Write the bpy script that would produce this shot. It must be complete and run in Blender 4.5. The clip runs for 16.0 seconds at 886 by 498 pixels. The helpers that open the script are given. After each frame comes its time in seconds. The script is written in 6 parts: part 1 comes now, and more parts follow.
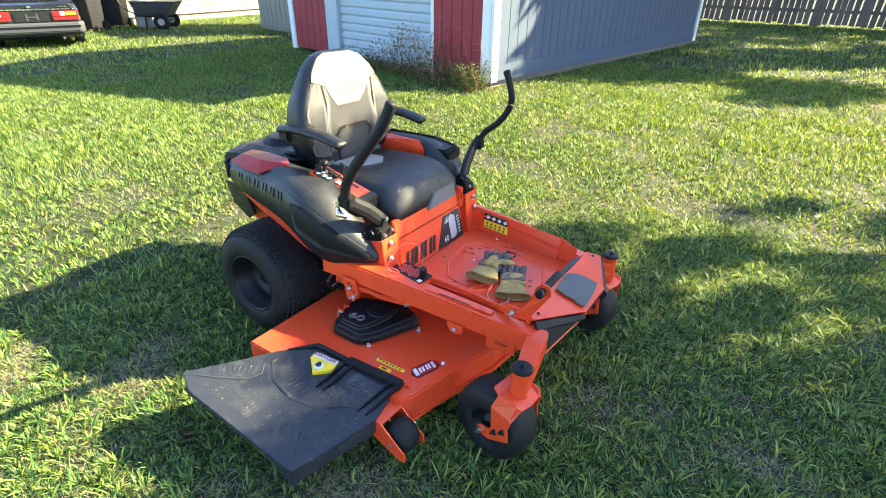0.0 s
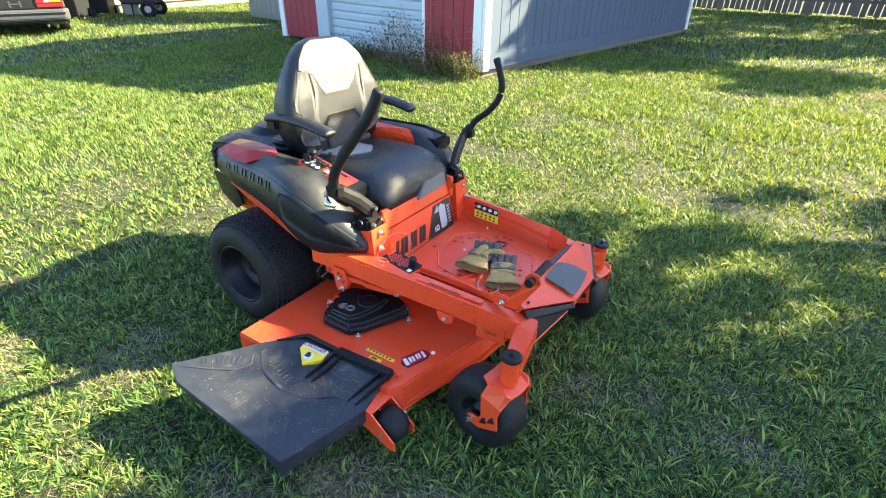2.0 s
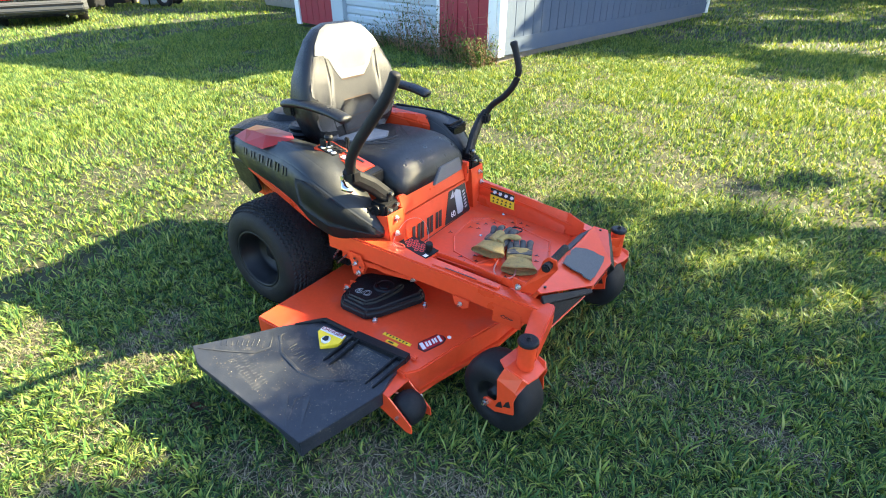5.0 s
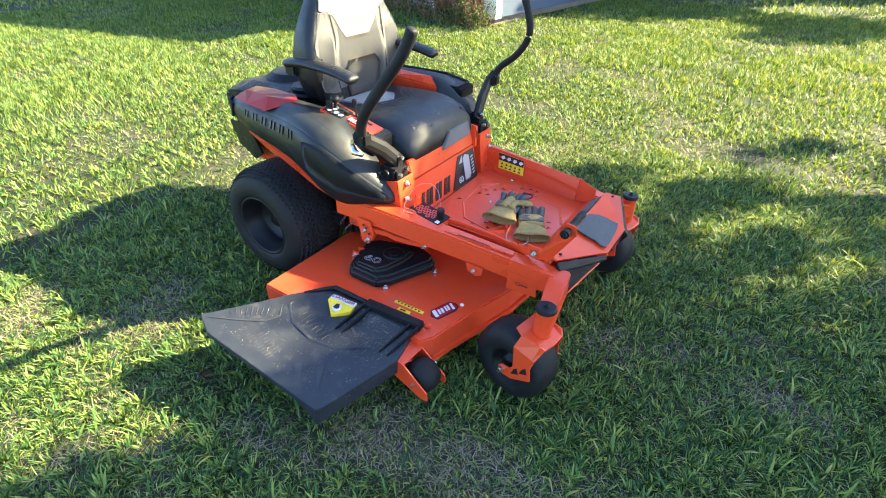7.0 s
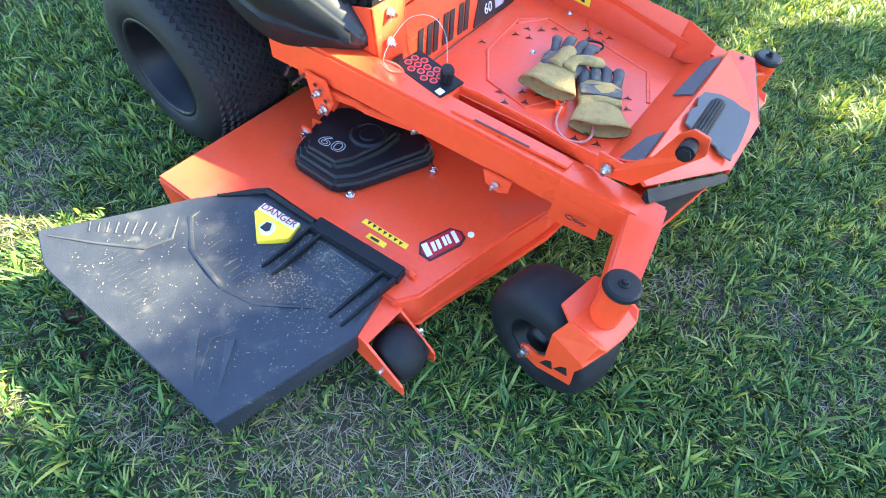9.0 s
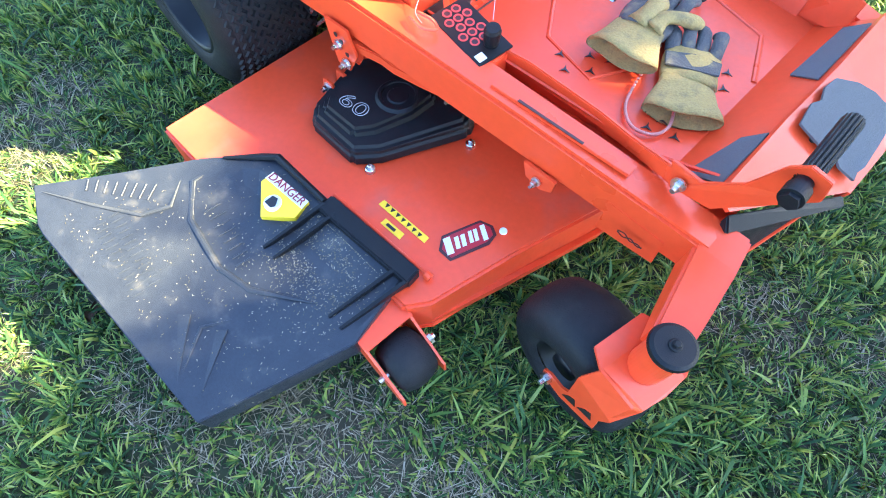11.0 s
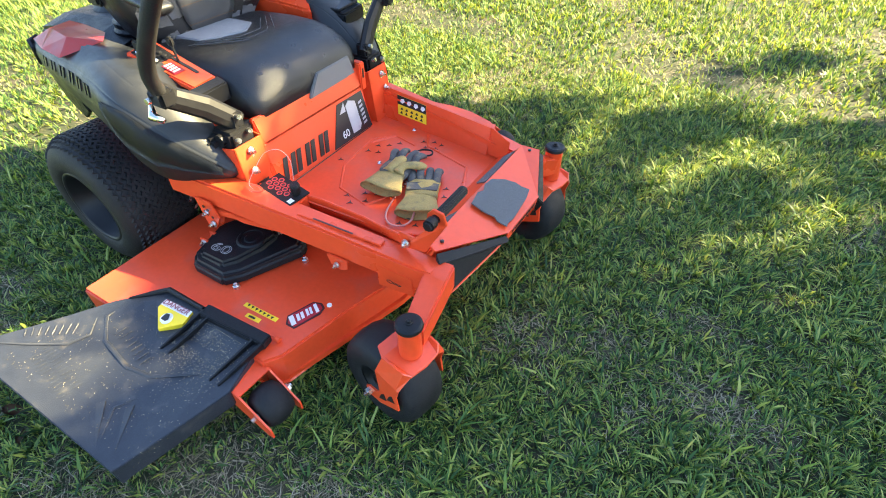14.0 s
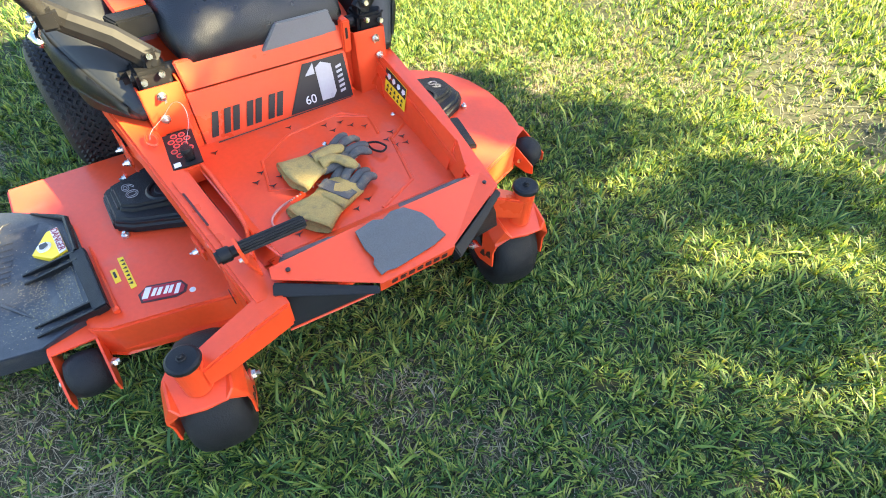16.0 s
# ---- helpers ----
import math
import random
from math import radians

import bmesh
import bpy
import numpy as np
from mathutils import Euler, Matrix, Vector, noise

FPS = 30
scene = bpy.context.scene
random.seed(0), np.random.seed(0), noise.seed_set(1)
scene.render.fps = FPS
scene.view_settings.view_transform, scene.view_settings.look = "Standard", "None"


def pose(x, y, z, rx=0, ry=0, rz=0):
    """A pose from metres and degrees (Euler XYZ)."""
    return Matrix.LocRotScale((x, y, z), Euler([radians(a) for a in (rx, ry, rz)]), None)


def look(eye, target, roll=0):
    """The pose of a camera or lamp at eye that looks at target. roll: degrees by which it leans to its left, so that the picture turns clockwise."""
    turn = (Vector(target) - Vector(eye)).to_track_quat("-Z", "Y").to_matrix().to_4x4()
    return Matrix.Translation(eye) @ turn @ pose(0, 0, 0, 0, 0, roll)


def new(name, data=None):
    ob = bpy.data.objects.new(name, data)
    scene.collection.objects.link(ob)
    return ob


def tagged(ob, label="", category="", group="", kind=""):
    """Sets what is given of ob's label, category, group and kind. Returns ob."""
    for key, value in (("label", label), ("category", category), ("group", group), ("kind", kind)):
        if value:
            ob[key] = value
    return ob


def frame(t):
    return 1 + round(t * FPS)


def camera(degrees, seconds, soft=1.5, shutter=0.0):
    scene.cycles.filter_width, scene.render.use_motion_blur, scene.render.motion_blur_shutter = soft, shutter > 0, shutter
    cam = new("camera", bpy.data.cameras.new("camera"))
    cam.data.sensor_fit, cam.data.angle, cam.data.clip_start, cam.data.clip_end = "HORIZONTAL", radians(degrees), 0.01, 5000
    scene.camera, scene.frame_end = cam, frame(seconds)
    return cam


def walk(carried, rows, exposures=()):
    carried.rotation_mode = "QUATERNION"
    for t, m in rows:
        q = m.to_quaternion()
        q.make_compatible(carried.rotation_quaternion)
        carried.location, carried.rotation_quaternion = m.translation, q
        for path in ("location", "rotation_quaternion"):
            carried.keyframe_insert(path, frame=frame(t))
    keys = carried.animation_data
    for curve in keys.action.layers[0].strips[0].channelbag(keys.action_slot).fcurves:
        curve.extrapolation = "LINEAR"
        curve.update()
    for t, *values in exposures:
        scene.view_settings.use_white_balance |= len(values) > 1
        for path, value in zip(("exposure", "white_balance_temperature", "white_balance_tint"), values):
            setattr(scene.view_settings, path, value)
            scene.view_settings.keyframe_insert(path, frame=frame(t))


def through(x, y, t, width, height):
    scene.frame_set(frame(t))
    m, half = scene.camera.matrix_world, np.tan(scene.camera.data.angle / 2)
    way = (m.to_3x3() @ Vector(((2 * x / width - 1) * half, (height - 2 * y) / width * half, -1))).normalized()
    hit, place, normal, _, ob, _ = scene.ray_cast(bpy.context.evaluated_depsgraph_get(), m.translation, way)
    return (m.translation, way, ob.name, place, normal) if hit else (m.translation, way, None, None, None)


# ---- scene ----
cam = camera(82.5, 16.0, soft=1.0)
PATH = [
    (0, (1.419, -1.51, 1.375), (0.463, -0.048, 0.403), 0.7),
    (0.5, (1.428, -1.515, 1.378), (0.492, -0.044, 0.398), 0.8),
    (1, (1.432, -1.513, 1.374), (0.516, -0.037, 0.383), 1.1),
    (1.5, (1.426, -1.507, 1.373), (0.515, -0.037, 0.369), 1.0),
    (2, (1.427, -1.499, 1.369), (0.504, -0.038, 0.364), 0.9),
    (2.5, (1.43, -1.5, 1.371), (0.494, -0.047, 0.365), 0.8),
    (3, (1.43, -1.499, 1.371), (0.483, -0.055, 0.362), 0.7),
    (3.5, (1.435, -1.493, 1.37), (0.475, -0.061, 0.358), 0.4),
    (4, (1.431, -1.496, 1.371), (0.466, -0.071, 0.352), 0.3),
    (6.3, (1.377, -1.522, 1.323), (0.452, -0.112, 0.247), 0.3),
    (6.5, (1.35, -1.523, 1.321), (0.436, -0.111, 0.239), 0.6),
    (7, (1.34, -1.53, 1.33), (0.457, -0.151, 0.182), 0.8),
    (7.5, (1.316, -1.487, 1.248), (0.482, -0.198, -0.033), 0.9),
    (8, (1.26, -1.315, 1.143), (0.473, -0.148, -0.278), 0.9),
    (8.5, (1.176, -1.098, 1.086), (0.461, -0.027, -0.444), 2.2),
    (9, (0.988, -0.958, 1.022), (0.357, 0.024, -0.602), 4.7),
    (9.5, (0.897, -0.853, 0.988), (0.295, -0.012, -0.724), 4.5),
    (9.7, (0.876, -0.812, 0.974), (0.277, -0.021, -0.763), 4.1),
    (11.8, (0.93, -0.745, 0.982), (0.284, -0.152, -0.816), -2.2),
    (12, (0.934, -0.76, 0.991), (0.27, -0.118, -0.782), -1.4),
    (12.5, (0.961, -0.877, 1.071), (0.217, -0.066, -0.598), -0.0),
    (13, (1.012, -1.01, 1.189), (0.194, -0.015, -0.341), 0.1),
    (13.5, (1.177, -1.001, 1.243), (0.343, 0.124, -0.185), -1.0),
    (14, (1.431, -0.967, 1.23), (0.664, 0.258, -0.153), -1.5),
    (14.5, (1.408, -0.903, 1.174), (0.708, 0.302, -0.26), -0.6),
    (15, (1.453, -0.773, 1.175), (0.706, 0.366, -0.289), -0.9),
    (15.5, (1.643, -0.55, 1.203), (0.786, 0.46, -0.295), -0.0),
    (16, (1.63, -0.309, 1.181), (0.594, 0.478, -0.338), 1.5),
]
walk(cam, [(t, look(eye, target, roll)) for t, eye, target, roll in PATH], exposures=[(0.0, 3.0, 5700, 10), (7.0, 3.03, 5600, 10), (8.0, 3.25, 5500, 10), (9.0, 3.85, 5300, 10), (12.5, 3.95, 5300, 10), (13.0, 3.45, 5900, 10), (13.5, 3.3, 6200, 10), (14.5, 3.55, 6100, 10), (15.0, 3.74, 6100, 10), (16.0, 3.52, 6200, 10)])

# ---- light ----
SUN_AZ, SUN_EL = 46.0, 33.0
world = bpy.data.worlds.new("sky")
scene.world = world
world.use_nodes = True
wt = world.node_tree
sky = wt.nodes.new("ShaderNodeTexSky")
sky.sky_type, sky.sun_disc = "NISHITA", False
sky.sun_elevation, sky.sun_rotation = radians(SUN_EL), radians(90 - SUN_AZ)
wt.links.new(sky.outputs[0], wt.nodes["Background"].inputs[0])
wt.nodes["Background"].inputs[1].default_value = 0.070
lamp = bpy.data.lights.new("sun", "SUN")
lamp.energy, lamp.angle, lamp.color = 5.0, radians(0.53), (1.0, 0.80, 0.41)
SUN = Vector((math.cos(radians(SUN_AZ)) * math.cos(radians(SUN_EL)), math.sin(radians(SUN_AZ)) * math.cos(radians(SUN_EL)), math.sin(radians(SUN_EL))))
new("sun", lamp).matrix_world = look(SUN * 50, (0, 0, 0))


# ---- materials ----
def mat(name, color, rough=0.5, metal=0.0, var=0.12, scale=18.0, bump=0.0, bump_scale=220.0, other=None, mask=0.5, coat=0.0, rand=0.0):
    """A surface: base colour with broad and fine variation, optional second colour in blotches, roughness wear and fine relief."""
    m = bpy.data.materials.new(name)
    m.use_nodes = True
    nt = m.node_tree
    b = nt.nodes["Principled BSDF"]
    co = nt.nodes.new("ShaderNodeTexCoord")
    n1, n2 = nt.nodes.new("ShaderNodeTexNoise"), nt.nodes.new("ShaderNodeTexNoise")
    n1.inputs["Scale"].default_value, n2.inputs["Scale"].default_value = scale, scale * 9
    n1.inputs["Detail"].default_value, n2.inputs["Detail"].default_value = 6, 4
    for n in (n1, n2):
        nt.links.new(co.outputs["Object"], n.inputs["Vector"])
    add = nt.nodes.new("ShaderNodeMath")
    add.operation = "ADD"
    nt.links.new(n1.outputs[0], add.inputs[0])
    nt.links.new(n2.outputs[0], add.inputs[1])
    val = nt.nodes.new("ShaderNodeMapRange")
    val.inputs[1].default_value, val.inputs[2].default_value = 0.6, 1.4
    val.inputs[3].default_value, val.inputs[4].default_value = 1 - var, 1 + var
    nt.links.new(add.outputs[0], val.inputs[0])
    hsv = nt.nodes.new("ShaderNodeHueSaturation")
    hsv.inputs["Color"].default_value = (*color, 1)
    if other:
        mix = nt.nodes.new("ShaderNodeMix")
        mix.data_type = "RGBA"
        ramp = nt.nodes.new("ShaderNodeMapRange")
        ramp.inputs[1].default_value, ramp.inputs[2].default_value = mask - 0.06, mask + 0.1
        nt.links.new(n1.outputs[0], ramp.inputs[0])
        nt.links.new(ramp.outputs[0], mix.inputs[0])
        mix.inputs[6].default_value, mix.inputs[7].default_value = (*color, 1), (*other, 1)
        nt.links.new(mix.outputs[2], hsv.inputs["Color"])
    nt.links.new(val.outputs[0], hsv.inputs["Value"])
    if rand:
        info = nt.nodes.new("ShaderNodeObjectInfo")
        mr = nt.nodes.new("ShaderNodeMapRange")
        mr.inputs[3].default_value, mr.inputs[4].default_value = 1 - rand, 1 + rand
        nt.links.new(info.outputs["Random"], mr.inputs[0])
        mul = nt.nodes.new("ShaderNodeMath")
        mul.operation = "MULTIPLY"
        nt.links.new(val.outputs[0], mul.inputs[0])
        nt.links.new(mr.outputs[0], mul.inputs[1])
        nt.links.new(mul.outputs[0], hsv.inputs["Value"])
    nt.links.new(hsv.outputs[0], b.inputs["Base Color"])
    rr = nt.nodes.new("ShaderNodeMapRange")
    rr.inputs[1].default_value, rr.inputs[2].default_value = 0.3, 0.7
    rr.inputs[3].default_value, rr.inputs[4].default_value = max(rough - 0.08, 0.03), min(rough + 0.1, 1)
    nt.links.new(n1.outputs[0], rr.inputs[0])
    nt.links.new(rr.outputs[0], b.inputs["Roughness"])
    b.inputs["Metallic"].default_value = metal
    b.inputs["Coat Weight"].default_value = coat
    if bump:
        n3 = nt.nodes.new("ShaderNodeTexNoise")
        n3.inputs["Scale"].default_value = bump_scale
        nt.links.new(co.outputs["Object"], n3.inputs["Vector"])
        bp = nt.nodes.new("ShaderNodeBump")
        bp.inputs["Strength"].default_value, bp.inputs["Distance"].default_value = bump, 0.004
        nt.links.new(n3.outputs[0], bp.inputs["Height"])
        nt.links.new(bp.outputs[0], b.inputs["Normal"])
    return m


def leafy(name, colors, rough=0.45, through=0.35, patch=0.6, gloss=0.2):
    """Grass or leaves: colours picked per blade, shifted in patches, light passing through."""
    m = bpy.data.materials.new(name)
    m.use_nodes = True
    nt = m.node_tree
    b = nt.nodes["Principled BSDF"]
    geo = nt.nodes.new("ShaderNodeNewGeometry")
    co = nt.nodes.new("ShaderNodeTexCoord")
    no = nt.nodes.new("ShaderNodeTexNoise")
    no.inputs["Scale"].default_value, no.inputs["Detail"].default_value = 1.6, 6
    nt.links.new(co.outputs["Object"], no.inputs["Vector"])
    mix = nt.nodes.new("ShaderNodeMix")
    mix.inputs[0].default_value = patch * 0.5
    nt.links.new(geo.outputs["Random Per Island"], mix.inputs[2])
    nt.links.new(no.outputs[0], mix.inputs[3])
    ramp = nt.nodes.new("ShaderNodeValToRGB")
    el = ramp.color_ramp.elements
    while len(el) < len(colors):
        el.new(0.5)
    for e, (p, c) in zip(el, colors):
        e.position, e.color = p, (*c, 1)
    nt.links.new(mix.outputs[0], ramp.inputs[0])
    nt.links.new(ramp.outputs[0], b.inputs["Base Color"])
    b.inputs["Roughness"].default_value = rough
    b.inputs["Specular IOR Level"].default_value = gloss
    tr = nt.nodes.new("ShaderNodeBsdfTranslucent")
    warm = nt.nodes.new("ShaderNodeMix")
    warm.data_type, warm.blend_type = "RGBA", "MULTIPLY"
    warm.inputs[0].default_value = 1.0
    warm.inputs[7].default_value = (1.25, 1.05, 0.35, 1)
    nt.links.new(ramp.outputs[0], warm.inputs[6])
    nt.links.new(warm.outputs[2], tr.inputs["Color"])
    ms = nt.nodes.new("ShaderNodeMixShader")
    ms.inputs[0].default_value = through
    nt.links.new(b.outputs[0], ms.inputs[1])
    nt.links.new(tr.outputs[0], ms.inputs[2])
    nt.links.new(ms.outputs[0], nt.nodes["Material Output"].inputs[0])
    return m


ORANGE = mat("orange_paint", (0.72, 0.066, 0.016), 0.32, var=0.07, scale=7, coat=0.08)
ORANGE_DUSTY = mat("dusty_orange_paint", (0.70, 0.066, 0.018), 0.36, var=0.08, scale=9, other=(0.58, 0.085, 0.045), mask=0.62, coat=0.05)
RED_PANEL = mat("red_panel_paint", (0.62, 0.035, 0.02), 0.3, var=0.05, scale=8, coat=0.3)
PLASTIC = mat("black_plastic", (0.008, 0.0085, 0.010), 0.40, var=0.2, scale=30, bump=0.25, bump_scale=900)
CHUTE = mat("scuffed_black_plastic", (0.022, 0.025, 0.033), 0.36, var=0.25, scale=26, bump=0.3, bump_scale=700, other=(0.055, 0.052, 0.050), mask=0.64)
FENDER = mat("dark_fender_plastic", (0.014, 0.0155, 0.0165), 0.46, var=0.12, scale=20, bump=0.12, bump_scale=900)
RUBBER = mat("tyre_rubber", (0.012, 0.012, 0.013), 0.60, var=0.25, scale=12, bump=0.3, bump_scale=300, other=(0.022, 0.021, 0.019), mask=0.62)
VINYL = mat("black_vinyl", (0.006, 0.007, 0.0095), 0.34, var=0.12, scale=25, bump=0.35, bump_scale=500)
VINYL_GREY = mat("grey_vinyl", (0.27, 0.27, 0.275), 0.45, var=0.08, scale=25, bump=0.3, bump_scale=500)
VINYL_DARK_GREY = mat("charcoal_vinyl", (0.115, 0.115, 0.12), 0.42, var=0.12, scale=25, bump=0.35, bump_scale=500)
SCUFF = mat("pale_plastic_scuff", (0.034, 0.036, 0.041), 0.5, var=0.3, scale=40)
BLACK_METAL = mat("black_metal", (0.009, 0.009, 0.010), 0.48, var=0.2, scale=30)
VINYL_MID = mat("mid_grey_vinyl", (0.15, 0.15, 0.155), 0.45, var=0.08, scale=25, bump=0.3, bump_scale=500)
RIM = mat("black_rim_paint", (0.010, 0.010, 0.011), 0.4, var=0.15, scale=20)
for dull in (PLASTIC, RUBBER, BLACK_METAL, RIM):
    dull.node_tree.nodes["Principled BSDF"].inputs["Specular IOR Level"].default_value = 0.25
THREAD = mat("tan_thread", (0.20, 0.14, 0.10), 0.8)
THREAD_GREY = mat("grey_thread", (0.06, 0.06, 0.062), 0.8)
STEEL = mat("zinc_steel", (0.62, 0.61, 0.58), 0.28, metal=1.0, var=0.1, scale=60)
GRIP = mat("grey_grip_tape", (0.105, 0.108, 0.112), 0.75, var=0.2, scale=40, bump=0.6, bump_scale=1500)
YELLOW = mat("yellow_label", (0.85, 0.60, 0.02), 0.4, var=0.04)
WHITE = mat("white_label", (0.70, 0.70, 0.69), 0.4, var=0.05)
BLACK = mat("black_print", (0.012, 0.012, 0.013), 0.4, var=0.05)
DARK_RED = mat("dark_print", (0.05, 0.012, 0.012), 0.4, var=0.05)
MAROON = mat("red_print", (0.22, 0.010, 0.022), 0.4, var=0.05)
BADGE_RED = mat("badge_red_print", (0.36, 0.012, 0.022), 0.35, var=0.05)
SILVER = mat("silver_print", (0.40, 0.39, 0.40), 0.3, var=0.06)
LEATHER = mat("yellow_leather", (0.36, 0.25, 0.075), 0.75, var=0.3, scale=35, bump=0.5, bump_scale=250, other=(0.20, 0.15, 0.06), mask=0.58)
GLOVE_DARK = mat("grey_glove_cloth", (0.085, 0.080, 0.075), 0.8, var=0.3, scale=40, bump=0.5, bump_scale=300, other=(0.16, 0.13, 0.08), mask=0.58)
BEAD = mat("pink_beads", (0.55, 0.25, 0.2), 0.4)
CHROME = mat("chrome", (0.8, 0.8, 0.8), 0.12, metal=1.0, var=0.05)
SOIL = mat("lawn_soil", (0.022, 0.029, 0.009), 0.95, var=0.4, scale=3.0, bump=0.8, bump_scale=60, other=(0.042, 0.037, 0.022), mask=0.56)
SHED_RED = mat("red_siding_paint", (0.26, 0.020, 0.030), 0.6, var=0.14, scale=5, bump=0.2, bump_scale=60, rand=0.05)
# Pale blue paint set much darker: the long wall's shade is in this colour.
SHED_BLUE_SHADED = mat("shade_darkened_blue_siding", (0.062, 0.088, 0.145), 0.8, var=0.08, scale=4, bump=0.2, bump_scale=60, rand=0.05)
TRIM_WHITE = mat("white_trim_paint", (0.78, 0.78, 0.76), 0.5, var=0.06, scale=6)
DOOR_WHITE = mat("pale_door_paint", (0.42, 0.48, 0.52), 0.45, var=0.06, scale=5)
ROOF = mat("grey_shingle", (0.12, 0.12, 0.125), 0.9, var=0.2, scale=20)
WOOD = mat("weathered_fence_wood", (0.16, 0.135, 0.115), 0.85, var=0.3, scale=8, bump=0.4, bump_scale=50, rand=0.2)
SIDING = mat("cream_siding", (0.23, 0.22, 0.19), 0.6, var=0.05, scale=3, rand=0.03)
BRICKISH = mat("tan_foundation", (0.42, 0.30, 0.20), 0.9, var=0.15, scale=10)
GREY_WALL = mat("grey_green_siding", (0.24, 0.24, 0.20), 0.7, var=0.08, scale=4)
CAR_PAINT = mat("dark_navy_car_paint", (0.015, 0.017, 0.026), 0.2, var=0.05, coat=0.6)
CAR_GREY = mat("grey_bumper", (0.055, 0.058, 0.066), 0.5, var=0.08)
LENS_RED = mat("red_lens", (0.55, 0.02, 0.02), 0.15, var=0.05)
LENS_AMBER = mat("amber_lens", (0.75, 0.28, 0.03), 0.15, var=0.05)
GLASS = mat("dark_window_glass", (0.02, 0.025, 0.03), 0.08, var=0.02)
BIN = mat("dark_bin_plastic", (0.014, 0.015, 0.018), 0.5, var=0.12)
DRUM = mat("pale_blue_plastic", (0.50, 0.57, 0.64), 0.4, var=0.1)
BARK = mat("bark", (0.12, 0.09, 0.065), 0.95, var=0.4, scale=10, bump=0.8, bump_scale=40)
GRASS = leafy("grass", [(0.0, (0.009, 0.025, 0.009)), (0.25, (0.036, 0.090, 0.027)), (0.45, (0.095, 0.195, 0.047)), (0.62, (0.192, 0.290, 0.060)), (0.82, (0.335, 0.395, 0.090)), (1.0, (0.48, 0.46, 0.20))], 0.5, 0.38, 0.45, 0.35)
STRAW = leafy("dry_grass", [(0.0, (0.09, 0.075, 0.045)), (0.4, (0.20, 0.175, 0.115)), (0.75, (0.36, 0.32, 0.23)), (1.0, (0.52, 0.48, 0.38))], 0.6, 0.2, 0.25)
LEAF = leafy("tree_leaf", [(0.0, (0.025, 0.06, 0.012)), (0.6, (0.05, 0.11, 0.02)), (1.0, (0.08, 0.12, 0.03))], 0.45, 0.10)
WEED = leafy("weed_leaf", [(0.0, (0.03, 0.07, 0.015)), (0.6, (0.06, 0.11, 0.025)), (1.0, (0.12, 0.13, 0.04))], 0.6, 0.3)
DRY_STEM = mat("dry_stem", (0.30, 0.17, 0.10), 0.9, var=0.2)


# ---- building helpers ----
def mesh_ob(name, bm, m, smooth=False):
    if smooth:
        for f in bm.faces:
            f.smooth = True
    me = bpy.data.meshes.new(name)
    bm.to_mesh(me)
    bm.free()
    for one in m if isinstance(m, (list, tuple)) else [m]:
        me.materials.append(one)
    return new(name, me)


def part(name, bm, m, parent, label="", smooth=False):
    ob = mesh_ob(name, bm, m, smooth)
    ob.parent = parent
    if label:
        ob["label"] = label
    return ob


def thing(name, label, category, m=Matrix(), group="", kind=""):
    ob = new(name)
    ob.empty_display_size = 0.1
    ob.matrix_world = m
    return tagged(ob, label, category, group, kind)


def join(*bms):
    out = bms[0]
    for b in bms[1:]:
        me = bpy.data.meshes.new("tmp")
        b.to_mesh(me)
        b.free()
        out.from_mesh(me)
        bpy.data.meshes.remove(me)
    return out


def soften(bm, off, seg=2, angle=25):
    if off:
        es = [e for e in bm.edges if len(e.link_faces) == 2 and e.calc_face_angle(0) > radians(angle)]
        bmesh.ops.bevel(bm, geom=es, offset=off, segments=seg, affect="EDGES", clamp_overlap=True)
    return bm


def cube(a, b, off=0.002):
    bm = bmesh.new()
    bmesh.ops.create_cube(bm, size=1, matrix=Matrix.Translation([(p + q) / 2 for p, q in zip(a, b)]) @ Matrix.Diagonal([max(abs(q - p), 1e-4) for p, q in zip(a, b)] + [1]))
    return soften(bm, off)


def hull(points, faces, off=0.0):
    bm = bmesh.new()
    vs = [bm.verts.new(p) for p in points]
    for f in faces:
        bm.faces.new([vs[i] for i in f])
    bmesh.ops.recalc_face_normals(bm, faces=bm.faces)
    return soften(bm, off)


def slab(top, drop, off=0.0, seg=2):
    """A sheet or block whose top corners are given, with a thickness straight down."""
    n = len(top)
    lo = [(x, y, z - (drop[i] if isinstance(drop, (list, tuple)) else drop)) for i, (x, y, z) in enumerate(top)]
    bm = bmesh.new()
    a, b = [bm.verts.new(p) for p in top], [bm.verts.new(p) for p in lo]
    bm.faces.new(a)
    bm.faces.new(b[::-1])
    for i in range(n):
        bm.faces.new((a[i], b[i], b[(i + 1) % n], a[(i + 1) % n]))
    bmesh.ops.recalc_face_normals(bm, faces=bm.faces)
    return soften(bm, off, seg)


def plate(points, thick, off=0.0):
    """A flat plate of any direction: its outline, and a thickness along its normal."""
    ps = [Vector(p) for p in points]
    nrm = Vector((0, 0, 0))
    for i in range(len(ps)):
        nrm += (ps[i] - ps[0]).cross(ps[(i + 1) % len(ps)] - ps[0])
    nrm.normalize()
    bm = bmesh.new()
    a, b = [bm.verts.new(p) for p in ps], [bm.verts.new(p - nrm * thick) for p in ps]
    bm.faces.new(a)
    bm.faces.new(b[::-1])
    for i in range(len(ps)):
        bm.faces.new((a[i], b[i], b[(i + 1) % len(ps)], a[(i + 1) % len(ps)]))
    bmesh.ops.recalc_face_normals(bm, faces=bm.faces)
    return soften(bm, off)


